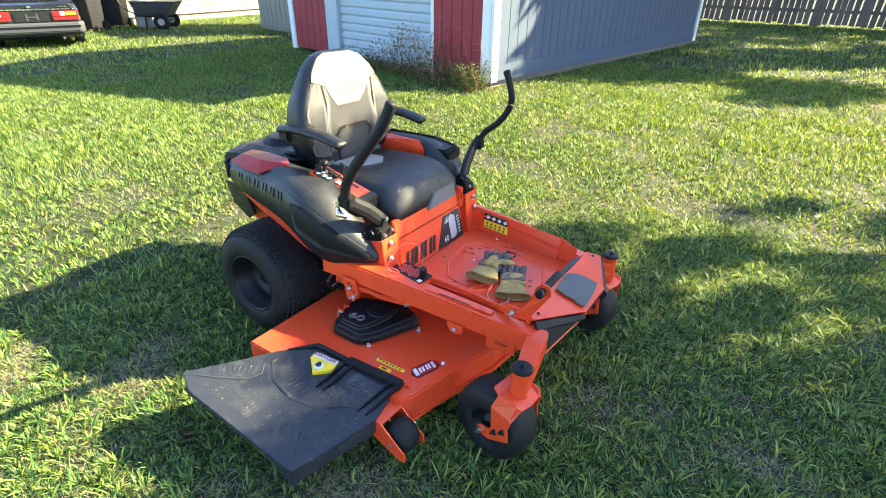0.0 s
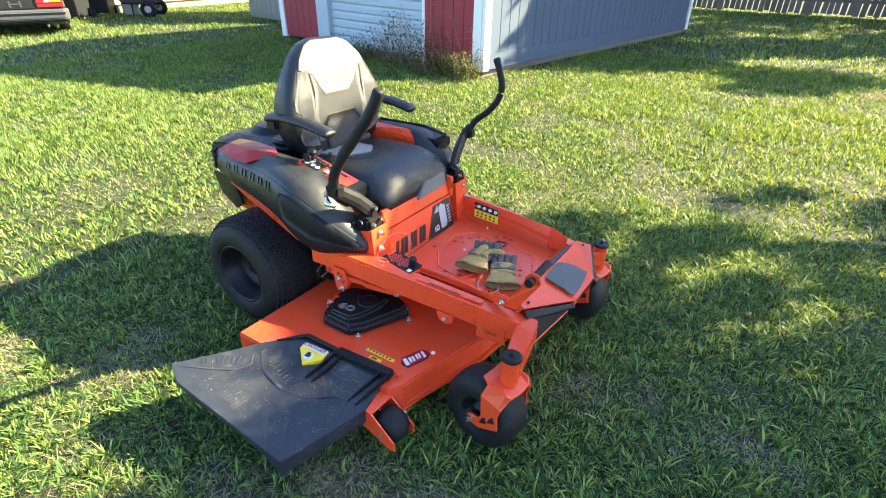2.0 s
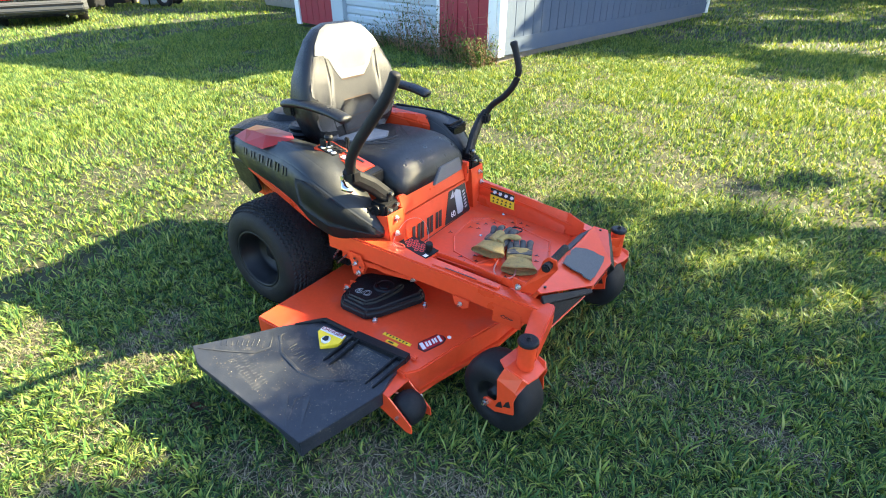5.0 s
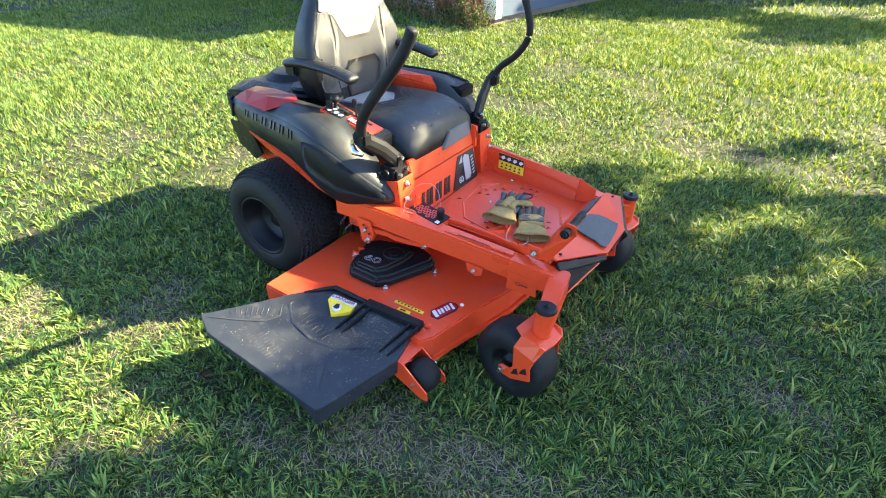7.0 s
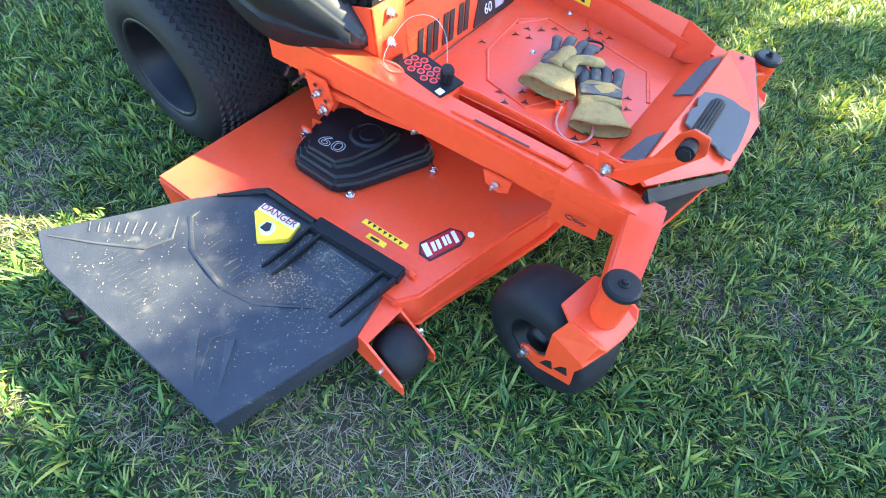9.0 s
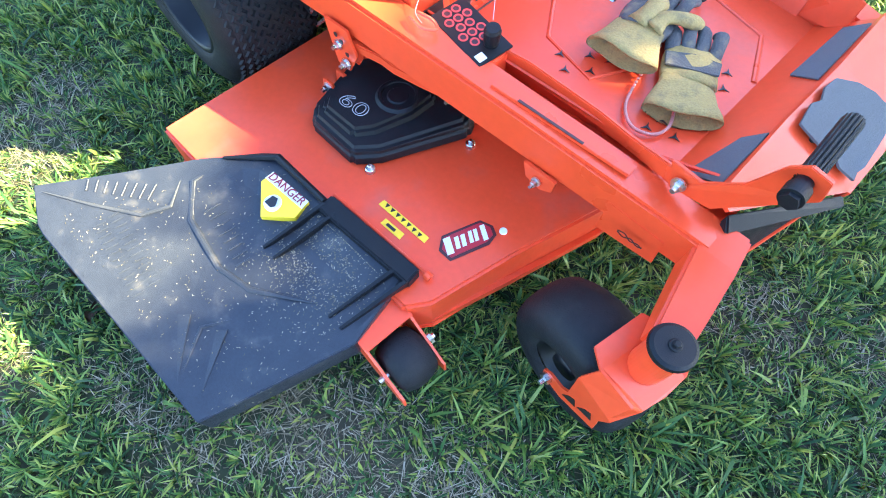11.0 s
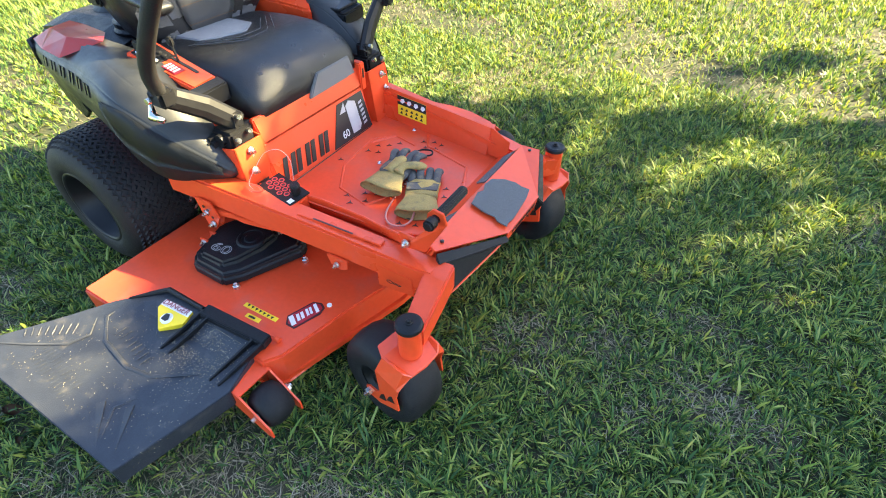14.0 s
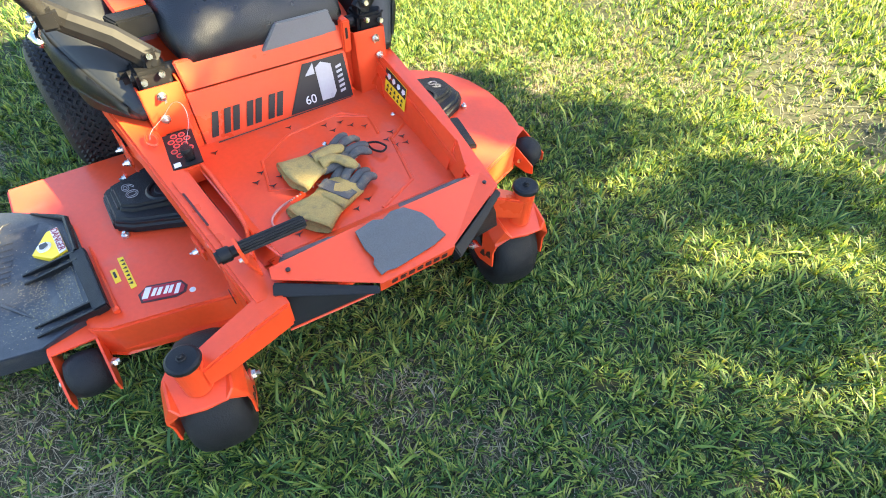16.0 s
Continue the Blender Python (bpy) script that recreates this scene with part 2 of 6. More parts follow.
def tube(points, radii, sides=12, flat=1.0, up=(0, 0, 1)):
    """A round or flattened bar along a line of points."""
    ps = [Vector(p) for p in points]
    if not isinstance(radii, (list, tuple)):
        radii = [radii] * len(ps)
    bm, rings = bmesh.new(), []
    for i, p in enumerate(ps):
        d = (ps[min(i + 1, len(ps) - 1)] - ps[max(i - 1, 0)]).normalized()
        u = Vector(up)
        if abs(d.dot(u)) > 0.97:
            u = Vector((1, 0, 0))
        s = d.cross(u).normalized()
        u = s.cross(d)
        rings.append([bm.verts.new(p + radii[i] * (math.cos(2 * math.pi * k / sides) * s + flat * math.sin(2 * math.pi * k / sides) * u)) for k in range(sides)])
    for a, b in zip(rings, rings[1:]):
        for k in range(sides):
            bm.faces.new((a[k], a[(k + 1) % sides], b[(k + 1) % sides], b[k]))
    bm.faces.new(rings[0][::-1])
    bm.faces.new(rings[-1])
    bmesh.ops.recalc_face_normals(bm, faces=bm.faces)
    return bm


def smooth_line(points, n=6):
    """A rounder line through the points."""
    ps, out = [Vector(p) for p in points], []
    for i in range(len(ps) - 1):
        p0, p1, p2, p3 = ps[max(i - 1, 0)], ps[i], ps[i + 1], ps[min(i + 2, len(ps) - 1)]
        for k in range(n):
            t = k / n
            out.append(0.5 * ((2 * p1) + (p2 - p0) * t + (2 * p0 - 5 * p1 + 4 * p2 - p3) * t * t + (3 * p1 - p0 - 3 * p2 + p3) * t ** 3))
    return out + [ps[-1]]


def lathe(profile, centre, axis="Y", sides=48, closed=False):
    """Turns (radius, along) pairs about an axis through the centre."""
    bm, rings = bmesh.new(), []
    for k in range(sides):
        a = 2 * math.pi * k / sides
        ring = []
        for r, h in profile:
            c, s = r * math.cos(a), r * math.sin(a)
            p = {"Y": (c, h, s), "Z": (c, s, h), "X": (h, c, s)}[axis]
            ring.append(bm.verts.new(Vector(p) + Vector(centre)))
        rings.append(ring)
    m = len(profile)
    for k in range(sides):
        a, b = rings[k], rings[(k + 1) % sides]
        for i in range(m if closed else m - 1):
            j = (i + 1) % m
            bm.faces.new((a[i], a[j], b[j], b[i]))
    bmesh.ops.remove_doubles(bm, verts=bm.verts, dist=1e-5)
    bmesh.ops.recalc_face_normals(bm, faces=bm.faces)
    return bm


def disc(centre, r, h, axis="Z", off=0.0015, sides=24):
    x = min(off, r * 0.4)
    return lathe([(0, 0), (r, 0), (r, h - x), (r - x, h), (0, h)], centre, axis, sides)


def loft(loops, off=0.0):
    bm = bmesh.new()
    rs = [[bm.verts.new(p) for p in loop] for loop in loops]
    n = len(loops[0])
    for a, b in zip(rs, rs[1:]):
        for k in range(n):
            bm.faces.new((a[k], a[(k + 1) % n], b[(k + 1) % n], b[k]))
    bm.faces.new(rs[0][::-1])
    bm.faces.new(rs[-1])
    bmesh.ops.recalc_face_normals(bm, faces=bm.faces)
    return soften(bm, off)


def lettering(text, size, m, mw, parent, name, thick=0.0006, outline=False):
    """Writing as a mesh in the plane of mw."""
    cu = bpy.data.curves.new(name, "FONT")
    cu.body, cu.size, cu.extrude, cu.align_x, cu.align_y = text, size, thick, "CENTER", "CENTER"
    if outline:
        cu.fill_mode, cu.bevel_depth, cu.extrude = "NONE", size * 0.013, 0
    tmp = bpy.data.objects.new(name, cu)
    me = bpy.data.meshes.new_from_object(tmp)
    bpy.data.objects.remove(tmp)
    me.transform(mw)
    me.materials.clear()
    me.materials.append(m)
    ob = new(name, me)
    ob.parent = parent
    return ob


def frame_at(o, xdir, ydir):
    """A pose whose x and y run along the two directions."""
    x = Vector(xdir).normalized()
    z = x.cross(Vector(ydir)).normalized()
    y = z.cross(x)
    return Matrix(((x.x, y.x, z.x, o[0]), (x.y, y.y, z.y, o[1]), (x.z, y.z, z.z, o[2]), (0, 0, 0, 1)))


def moved(bm, m):
    bmesh.ops.transform(bm, matrix=m, verts=bm.verts)
    return bm


def mirrored(bm, cy):
    for v in bm.verts:
        v.co.y = 2 * cy - v.co.y
    bmesh.ops.reverse_faces(bm, faces=bm.faces)
    return bm


# ---- ground ----
GROUND = -0.025


def level(x, y):
    """Height of the lawn's soil: it falls a little from the mower's middle to its front."""
    t = np.clip((x - 0.25) / 0.7, 0, 1)
    d = np.clip((5.0 - np.hypot(x, y)) / 2.0, 0, 1)
    return GROUND - 0.030 * t * t * (3 - 2 * t) * d * d * (3 - 2 * d)


lines = [-300.0, -60.0, -15.0] + [-6.0 + 0.3 * k for k in range(41)] + [15.0, 60.0, 300.0]
bm = bmesh.new()
net = [[bm.verts.new((x, y, float(level(x, y)))) for x in lines] for y in lines]
for p, q in zip(net, net[1:]):
    for k in range(len(lines) - 1):
        bm.faces.new((p[k], p[k + 1], q[k + 1], q[k]))
tagged(mesh_ob("ground", bm, SOIL), "sandy lawn soil under short grass", "ground", kind="structure")
# ---- the mower: x runs to its front, y to its left ----
MID = 0.08  # its middle line
mower = thing("riding_mower", "orange zero-turn riding mower with black seat, parked on the lawn", "mower", pose(0, 0, 0, -1.72))


def bolt(p, axis, parent, r=0.007, name="bolt"):
    ax = {"X": (1, 0, 0), "Y": (0, 1, 0), "y": (0, -1, 0), "Z": (0, 0, 1)}[axis]
    d = Vector(ax)
    bm = tube([Vector(p), Vector(p) + d * 0.003], r * 1.5, 14)
    bm = join(bm, tube([Vector(p) + d * 0.003, Vector(p) + d * 0.011], r, 6), tube([Vector(p) + d * 0.011, Vector(p) + d * 0.018], r * 0.55, 8))
    return part(name, bm, STEEL, parent, "shiny zinc bolt")


# cutting deck
Z = 0.140
deck_top = [(0.03, -0.685), (0.19, -0.685), (0.25, -0.60), (0.655, -0.60), (0.683, -0.56), (0.72, -0.39), (0.776, -0.187), (0.80, 0.00), (0.80, 0.16), (0.776, 0.347), (0.72, 0.55), (0.665, 0.72), (0.585, 0.805),
            (0.47, 0.842), (0.36, 0.848), (0.262, 0.833), (0.19, 0.80), (0.138, 0.761), (0.085, 0.69), (0.03, 0.58)]
bm = slab([(x, y, Z + 0.006 - 0.012 * x) for x, y in deck_top], 0.105, 0.006)
deck = part("mower_deck", bm, ORANGE_DUSTY, mower, "orange steel cutting deck with grass dust")
bm = tube([(x, y, 0.033) for x, y in deck_top] + [(0.03, -0.685, 0.033)], 0.006, 6)
part("deck_rim", bm, ORANGE, deck)
# pressed step along the front of the deck shell
part("deck_front_lip", slab([(0.672, -0.555, 0.052), (0.722, -0.385, 0.052), (0.778, -0.185, 0.052), (0.80, 0.0, 0.052), (0.812, 0.0, 0.052), (0.79, -0.185, 0.052), (0.734, -0.39, 0.052), (0.684, -0.56, 0.052)], 0.02, 0.001), ORANGE, deck)

LEFT_SHIFT = 0.085
COVER = [(0.245, -0.469), (0.222, -0.446), (0.185, -0.310), (0.212, -0.262), (0.393, -0.195), (0.468, -0.222), (0.482, -0.255), (0.407, -0.425), (0.370, -0.470)]
COVER_TOP = [(0.254, -0.460, 0.044), (0.232, -0.440, 0.048), (0.203, -0.314, 0.058), (0.226, -0.274, 0.060), (0.378, -0.211, 0.054), (0.455, -0.232, 0.046), (0.466, -0.258, 0.044), (0.398, -0.420, 0.042), (0.364, -0.459, 0.042)]
DOME = [(0.250, -0.448), (0.232, -0.425), (0.216, -0.330), (0.245, -0.272), (0.350, -0.232), (0.402, -0.262), (0.398, -0.330), (0.372, -0.410), (0.345, -0.446)]


def cover_bm():
    lo = [(x, y, Z - 0.001) for x, y in COVER]
    cx, cy = 0.315, -0.335
    mid = [(cx + (x - cx) * 0.985, cy + (y - cy) * 0.985, Z + 0.030) for x, y in COVER]
    tops = [(x, y, Z + h) for x, y, h in COVER_TOP]
    bm = loft([lo, mid, tops], 0.009)
    # the raised dome that bears the number, with a sunk disc over the pulley
    dome = loft([[(x, y, Z + 0.036) for x, y in DOME], [(cx + (x - cx) * 0.90, cy + (y - cy) * 0.90, Z + 0.058 + 0.05 * (y + 0.43)) for x, y in DOME]], 0.007)
    bm = join(bm, dome)
    bm = join(bm, lathe([(0.032, 0.0), (0.034, 0.0045), (0.040, 0.005), (0.046, 0.0)], (0.342, -0.318, Z + 0.062), "Z", 32))
    bm = join(bm, lathe([(0.0, 0.003), (0.020, 0.003), (0.024, 0.0)], (0.342, -0.318, Z + 0.062), "Z", 24))
    return bm


for side, tag in ((1, "right"), (-1, "left")):
    bm = cover_bm()
    if side < 0:
        moved(mirrored(bm, MID), Matrix.Translation((0, LEFT_SHIFT, 0)))
    cov = part("pulley_cover", bm, PLASTIC, deck, "black moulded plastic belt cover")
    yy = (lambda y: y) if side > 0 else (lambda y: 2 * MID - y + LEFT_SHIFT)
    if side > 0:
        lettering("60", 0.044, SILVER, frame_at((0.298, -0.396, Z + 0.0608), (0.93, 0.02, 0.0), (0.02, 0.93, 0.047)) @ pose(0, 0, 0, 0, 0, 4) @ Matrix.Diagonal((1.6, 1, 1, 1)), cov, "number_print", outline=True)
    else:
        lettering("60", 0.048, SILVER, frame_at((0.298, yy(-0.396), Z + 0.0608), (0.93, 0, 0.0), (0, 0.93, -0.047)) @ pose(0, 0, 0, 0, 0, 184), cov, "number_print", outline=True)
    for x, y in ((0.402, -0.452), (0.496, -0.268), (0.192, -0.30)):
        bm = join(disc((x, yy(y), Z), 0.010, 0.012), disc((x, yy(y), Z + 0.012), 0.005, 0.008))
        part("cover_bolt", bm, STEEL, cov, "zinc bolt on a lug")
    bm = slab([(0.44, 0.57, Z + 0.022), (0.46, 0.625, Z + 0.022), (0.615, 0.590, Z + 0.014), (0.60, 0.555, Z + 0.014)], 0.022, 0.004)
    if side < 0:
        part("belt_guard", bm, PLASTIC, cov)
    else:
        bm.free()

# deck labels


def flat_label(name, pts, m, up, label=""):
    return part(name, slab([(x, y, Z + 0.006 - 0.012 * x + up) for x, y in pts], 0.0012), m, deck, label)


flat_label("yellow_label", [(0.470, -0.492), (0.471, -0.478), (0.588, -0.474), (0.590, -0.488)], YELLOW, 0.0016, "narrow yellow warning strip")
for k in range(7):
    x = 0.480 + k * 0.0145
    flat_label("label_print", [(x, -0.479), (x + 0.009, -0.479), (x + 0.0045, -0.488)], BLACK, 0.0026)
flat_label("yellow_label", [(0.503, -0.517), (0.503, -0.503), (0.551, -0.501), (0.553, -0.515)], YELLOW, 0.0016, "small yellow warning label")
flat_label("label_print", [(0.513, -0.513), (0.513, -0.507), (0.534, -0.506), (0.535, -0.512)], BLACK, 0.0026)
# badge of the deck: a dark red lozenge with pale slanting strokes
BU, BV = Vector((0.36, 0.93)), Vector((0.93, -0.36))


def badge(pts):
    return [tuple(Vector((0.640, -0.425)) + BU * u * 1.05 + BV * v * 1.25) for u, v in pts]


flat_label("badge", badge([(-0.056, 0.0), (-0.040, -0.020), (0.036, -0.022), (0.052, -0.006), (0.050, 0.010), (0.030, 0.020), (-0.046, 0.022)]), DARK_RED, 0.0016, "dark red lozenge badge")
flat_label("badge", badge([(-0.050, 0.0), (-0.037, -0.016), (0.034, -0.018), (0.046, -0.005), (0.044, 0.008), (0.028, 0.015), (-0.042, 0.018)]), BADGE_RED, 0.0026)
for u, wd, up, dn in ((-0.044, 0.013, -0.014, 0.013), (-0.025, 0.008, -0.010, 0.009), (-0.013, 0.008, -0.010, 0.009), (0.002, 0.007, -0.011, 0.008), (0.012, 0.007, -0.011, 0.008), (0.026, 0.009, -0.013, 0.012)):
    flat_label("badge_print", badge([(u + 0.003, up), (u + wd + 0.003, up), (u + wd - 0.002, dn), (u - 0.002, dn)]), WHITE, 0.0036)
part("badge_print", disc((0.674, -0.366, Z - 0.0065), 0.0075, 0.008), WHITE, deck)

# discharge chute: sloped moulded flap with ribs, hinged on the deck
C = {"h0": (0.235, -0.585, 0.150), "h1": (0.262, -0.560, 0.155), "h2": (0.378, -0.556, 0.158), "h3": (0.612, -0.545, 0.155), "f1": (0.640, -0.698, 0.130), "f2": (0.552, -0.960, 0.098), "r2": (0.09, -0.965, 0.150), "r1": (0.006, -0.927, 0.164), "r0": (0.16, -0.66, 0.160)}


def chute_z(x, y):
    """Height of the chute's twisted top: level along the hinge, falling to the front along its outer edge."""
    v = min(max((-0.55 - y) / 0.40, 0.0), 1.0)
    return (0.152 - 0.022 * min(max((x - 0.22) / 0.08, 0.0), 1.0) * (1 - 0.8 * min(max((x - 0.50) / 0.08, 0.0), 1.0)) * min(max((-0.605 - y) / 0.04, 0.0), 1.0)) * (1 - v) + v * (0.164 - 0.126 * (x - 0.012))


def on_chute(x, y, up=0.0):
    return (x, y, chute_z(x, y) + up)


def along(keys, s):
    ps = [Vector(C[k]) for k in keys]
    d = [(q - p).length for p, q in zip(ps, ps[1:])]
    s *= sum(d)
    for p, q, l in zip(ps, ps[1:], d):
        if s <= l + 1e-9:
            return p.lerp(q, s / l)
        s -= l
    return ps[-1]


bm, NU, NV = bmesh.new(), 26, 10
tops, lows = [], []
for i in range(NU + 1):
    p, q = along(("r1", "r0", "h0", "h1", "h2", "h3", "f1"), i / NU), along(("r1", "r2", "f2"), i / NU)
    row = [p.lerp(q, j / NV) for j in range(NV + 1)]
    tops.append([bm.verts.new(on_chute(v.x, v.y)) for v in row])
    lows.append([bm.verts.new(on_chute(v.x, v.y, -0.010 - 0.045 * max(0, (i - NU + 4) / 4) - (0.008 if j == NV else 0))) for j, v in enumerate(row)])
for i in range(NU):
    for j in range(NV):
        bm.faces.new((tops[i][j], tops[i + 1][j], tops[i + 1][j + 1], tops[i][j + 1]))
        bm.faces.new((lows[i][j], lows[i][j + 1], lows[i + 1][j + 1], lows[i + 1][j]))
    for j in (0, NV):
        bm.faces.new((tops[i][j], tops[i + 1][j], lows[i + 1][j], lows[i][j]))
for j in range(NV):
    bm.faces.new((tops[NU][j], tops[NU][j + 1], lows[NU][j + 1], lows[NU][j]))
bmesh.ops.remove_doubles(bm, verts=bm.verts, dist=1e-5)
bmesh.ops.recalc_face_normals(bm, faces=bm.faces)
chute = part("discharge_chute", soften(bm, 0.003, 2, 50), CHUTE, mower, "scuffed black plastic discharge chute with grass clippings")

# hinge frame and ribs
part("hinge_rib", slab([on_chute(0.408, -0.585, 0.016), on_chute(0.408, -0.548, 0.016), on_chute(0.634, -0.540, 0.020), on_chute(0.636, -0.572, 0.020)], 0.026, 0.003), PLASTIC, chute)
for x in (0.412, 0.442, 0.600, 0.630):
    bm = hull([on_chute(x - 0.004, -0.57, 0.018), on_chute(x + 0.004, -0.57, 0.018), on_chute(x - 0.004, -0.56, -0.004), on_chute(x + 0.004, -0.56, -0.004), on_chute(x - 0.030, -0.70, 0.004), on_chute(x - 0.024, -0.70, 0.004), on_chute(x - 0.030, -0.70, -0.004), on_chute(x - 0.024, -0.70, -0.004)],
              [(0, 1, 5, 4), (2, 6, 7, 3), (0, 4, 6, 2), (1, 3, 7, 5), (0, 2, 3, 1), (4, 5, 7, 6)], 0.001)
    part("rib", bm, PLASTIC, chute)
part("raised_edge", tube([on_chute(0.185, -0.640, 0.002), on_chute(0.240, -0.586, 0.006), on_chute(0.266, -0.566, 0.010), on_chute(0.408, -0.566, 0.012)], [0.003, 0.007, 0.008, 0.007], 8), PLASTIC, chute)
part("crease", tube([on_chute(0.190, -0.690, 0.000), on_chute(0.188, -0.712, 0.000), on_chute(0.252, -0.762, 0.000), on_chute(0.36, -0.780, 0.000), on_chute(0.433, -0.765, 0.000), on_chute(0.536, -0.698, 0.0)], [0.002, 0.006, 0.006, 0.006, 0.006, 0.002], 8, 0.5), CHUTE, chute)
part("crease", tube([on_chute(0.030, -0.922, 0.001), on_chute(0.110, -0.872, 0.001), on_chute(0.186, -0.820, 0.001), on_chute(0.206, -0.772, 0.001), on_chute(0.170, -0.728, 0.0)], [0.001, 0.003, 0.004, 0.004, 0.001], 8, 0.6), SCUFF, chute)
part("crease", tube([on_chute(0.47, -0.93, 0.0), on_chute(0.43, -0.865, 0.001), on_chute(0.455, -0.82, 0.0)], [0.001, 0.004, 0.001], 8, 0.6), CHUTE, chute)
for k in range(8):
    x = 0.075 + 0.013 * k
    part("texture_rib", tube([on_chute(x, -0.865 + 0.010 * k, 0.0006), on_chute(x - 0.018, -0.850 + 0.012 * k, 0.0006)], 0.0018, 6, 0.7), CHUTE, chute)
for k in range(8):
    x = 0.255 + 0.018 * k
    part("texture_rib", tube([on_chute(x, -0.735 - 0.003 * k, 0.001), on_chute(x + 0.004, -0.700 - 0.004 * k, 0.001)], 0.0020, 6, 0.7), CHUTE, chute)
for k in range(13):
    x = 0.150 + 0.013 * k
    for y0, y1 in ((0.0, 0.022), (0.030, 0.052)):
        part("texture_rib", tube([on_chute(x, -0.895 - 0.002 * k + y0, 0.0004), on_chute(x + 0.004, -0.895 - 0.002 * k + y1, 0.0004)], 0.0014, 6, 0.5), CHUTE, chute)


def on_label(x, y, up):
    """The flat danger label, which bridges the dip behind the hinge."""
    a, b = chute_z(0.31, -0.604), chute_z(0.31, -0.690)
    return (x, y, a + (b - a) * (-0.604 - y) / 0.086 + up - 0.003)


part("danger_label", slab([on_label(x + 0.034, y + 0.002, 0.0074) for x, y in ((0.246, -0.622), (0.250, -0.594), (0.350, -0.588), (0.354, -0.626), (0.302, -0.668))], 0.014), YELLOW, chute, "yellow and white danger label")
part("label_print", slab([on_label(x + 0.034, y + 0.002, 0.0086) for x, y in ((0.247, -0.612), (0.250, -0.594), (0.350, -0.588), (0.3515, -0.606))], 0.0014), WHITE, chute)
lettering("DANGER", 0.0235, MAROON, frame_at(on_label(0.334, -0.598, 0.0112), (1, 0.06, 0), (-0.06, 1, 0)), chute, "danger_print")
part("label_print", disc(Vector(on_label(0.334, -0.633, 0.0046)), 0.0170, 0.0080), WHITE, chute)
part("label_print", slab([on_label(x + 0.034, y + 0.002, 0.0150) for x, y in ((0.289, -0.645), (0.292, -0.627), (0.304, -0.624), (0.312, -0.637), (0.306, -0.647))], 0.001), BLACK, chute)
# moulded fins near the outer corner, scuffed pale
for fx, fy, gx, gy, w in ((0.392, -0.872, 0.478, -0.946, 0.016), (0.458, -0.842, 0.520, -0.928, 0.014)):
    q = [on_chute(fx - w / 2, fy - w / 2, 0.0005), on_chute(fx + w / 2, fy + w / 2, 0.0035), on_chute(gx, gy, 0.0008)]
    part("moulded_fin", slab(q, 0.003), SCUFF, chute, "pale scuffed moulded fin")
part("hinge_pin", tube([(0.40, -0.540, 0.150), (0.645, -0.530, 0.148)], 0.003, 8), ORANGE_DUSTY, chute, "worn orange hinge rod")
part("hinge_pin", tube([(0.638, -0.531, 0.150), (0.650, -0.531, 0.148)], 0.008, 8), ORANGE, chute)
rng = random.Random(5)
bm = bmesh.new()
for _ in range(1900):
    x, y = (rng.uniform(0.1, 0.6), rng.uniform(-0.93, -0.58)) if rng.random() < 0.35 else (rng.gauss(0.48, 0.07), min(rng.gauss(-0.650, 0.045), -0.59))
    if not 0.1 < x < 0.61:
        continue
    if y > -0.62 - 1.6 * (0.26 - x) and x < 0.26:
        continue
    p, a, l = Vector(on_chute(x, y, 0.0016 + rng.random() * 0.001)), rng.uniform(0, 6.28), rng.uniform(0.0006, 0.0022)
    d, w = Vector((math.cos(a), math.sin(a), 0)) * l, Vector((-math.sin(a), math.cos(a), 0)) * rng.uniform(0.0003, 0.0007)
    bm.faces.new([bm.verts.new(q) for q in (p - d - w, p + d - w, p + d + w, p - d + w)])
tagged(part("grass_clippings", bm, STRAW, chute, "dry grass bits"), kind="stuff")

# anti-scalp rollers in their brackets


def roller(side, at, turn):
    m = pose(at[0], at[1], 0, 0, 0, turn)
    bms = []
    for y in (-0.048, 0.048):
        bms.append(moved(plate([(-0.085, y, 0.120), (-0.02, y, 0.116), (0.075, y, 0.045), (0.078, y, 0.015), (0.055, y, 0.010), (-0.09, y, 0.06)], 0.005), m))
    bms.append(moved(plate([(-0.088, -0.05, 0.122), (-0.015, -0.05, 0.115), (-0.015, 0.05, 0.115), (-0.088, 0.05, 0.122)], 0.005), m))
    bms.append(moved(plate([(-0.085, -0.048, 0.12), (-0.085, 0.048, 0.12), (-0.085, 0.048, 0.05), (-0.085, -0.048, 0.05)], 0.005), m))
    br = part("roller_bracket", join(*bms), ORANGE, mower, "orange bracket with anti-scalp roller")
    r = 0.056
    prof = [(0.0, -0.042), (0.030, -0.042), (0.046, -0.036), (0.054, -0.018), (r, 0.0), (0.054, 0.018), (0.046, 0.036), (0.030, 0.042), (0, 0.042)]
    part("roller", moved(lathe(prof, (0.022, 0, 0.052), "Y", 32), m), RUBBER, br, "smooth dark rubber roller", True)
    part("axle_bolt", moved(join(tube([(0.022, -0.062, 0.052), (0.022, 0.066, 0.052)], 0.006, 8), tube([(0.022, 0.052, 0.052), (0.022, 0.060, 0.052)], 0.011, 6)), m), STEEL, br, "zinc axle bolt")


roller(1, (0.680, -0.642), -3)
roller(-1, (0.625, 0.790), 24)

# frame rails


def rail(pts):
    """A box tube: rows of (x, outer y, inner y, top z, depth)."""
    return loft([[(x, a, z), (x, b, z), (x, b, z - d), (x, a, z - d)] for x, a, b, z, d in pts], 0.006)


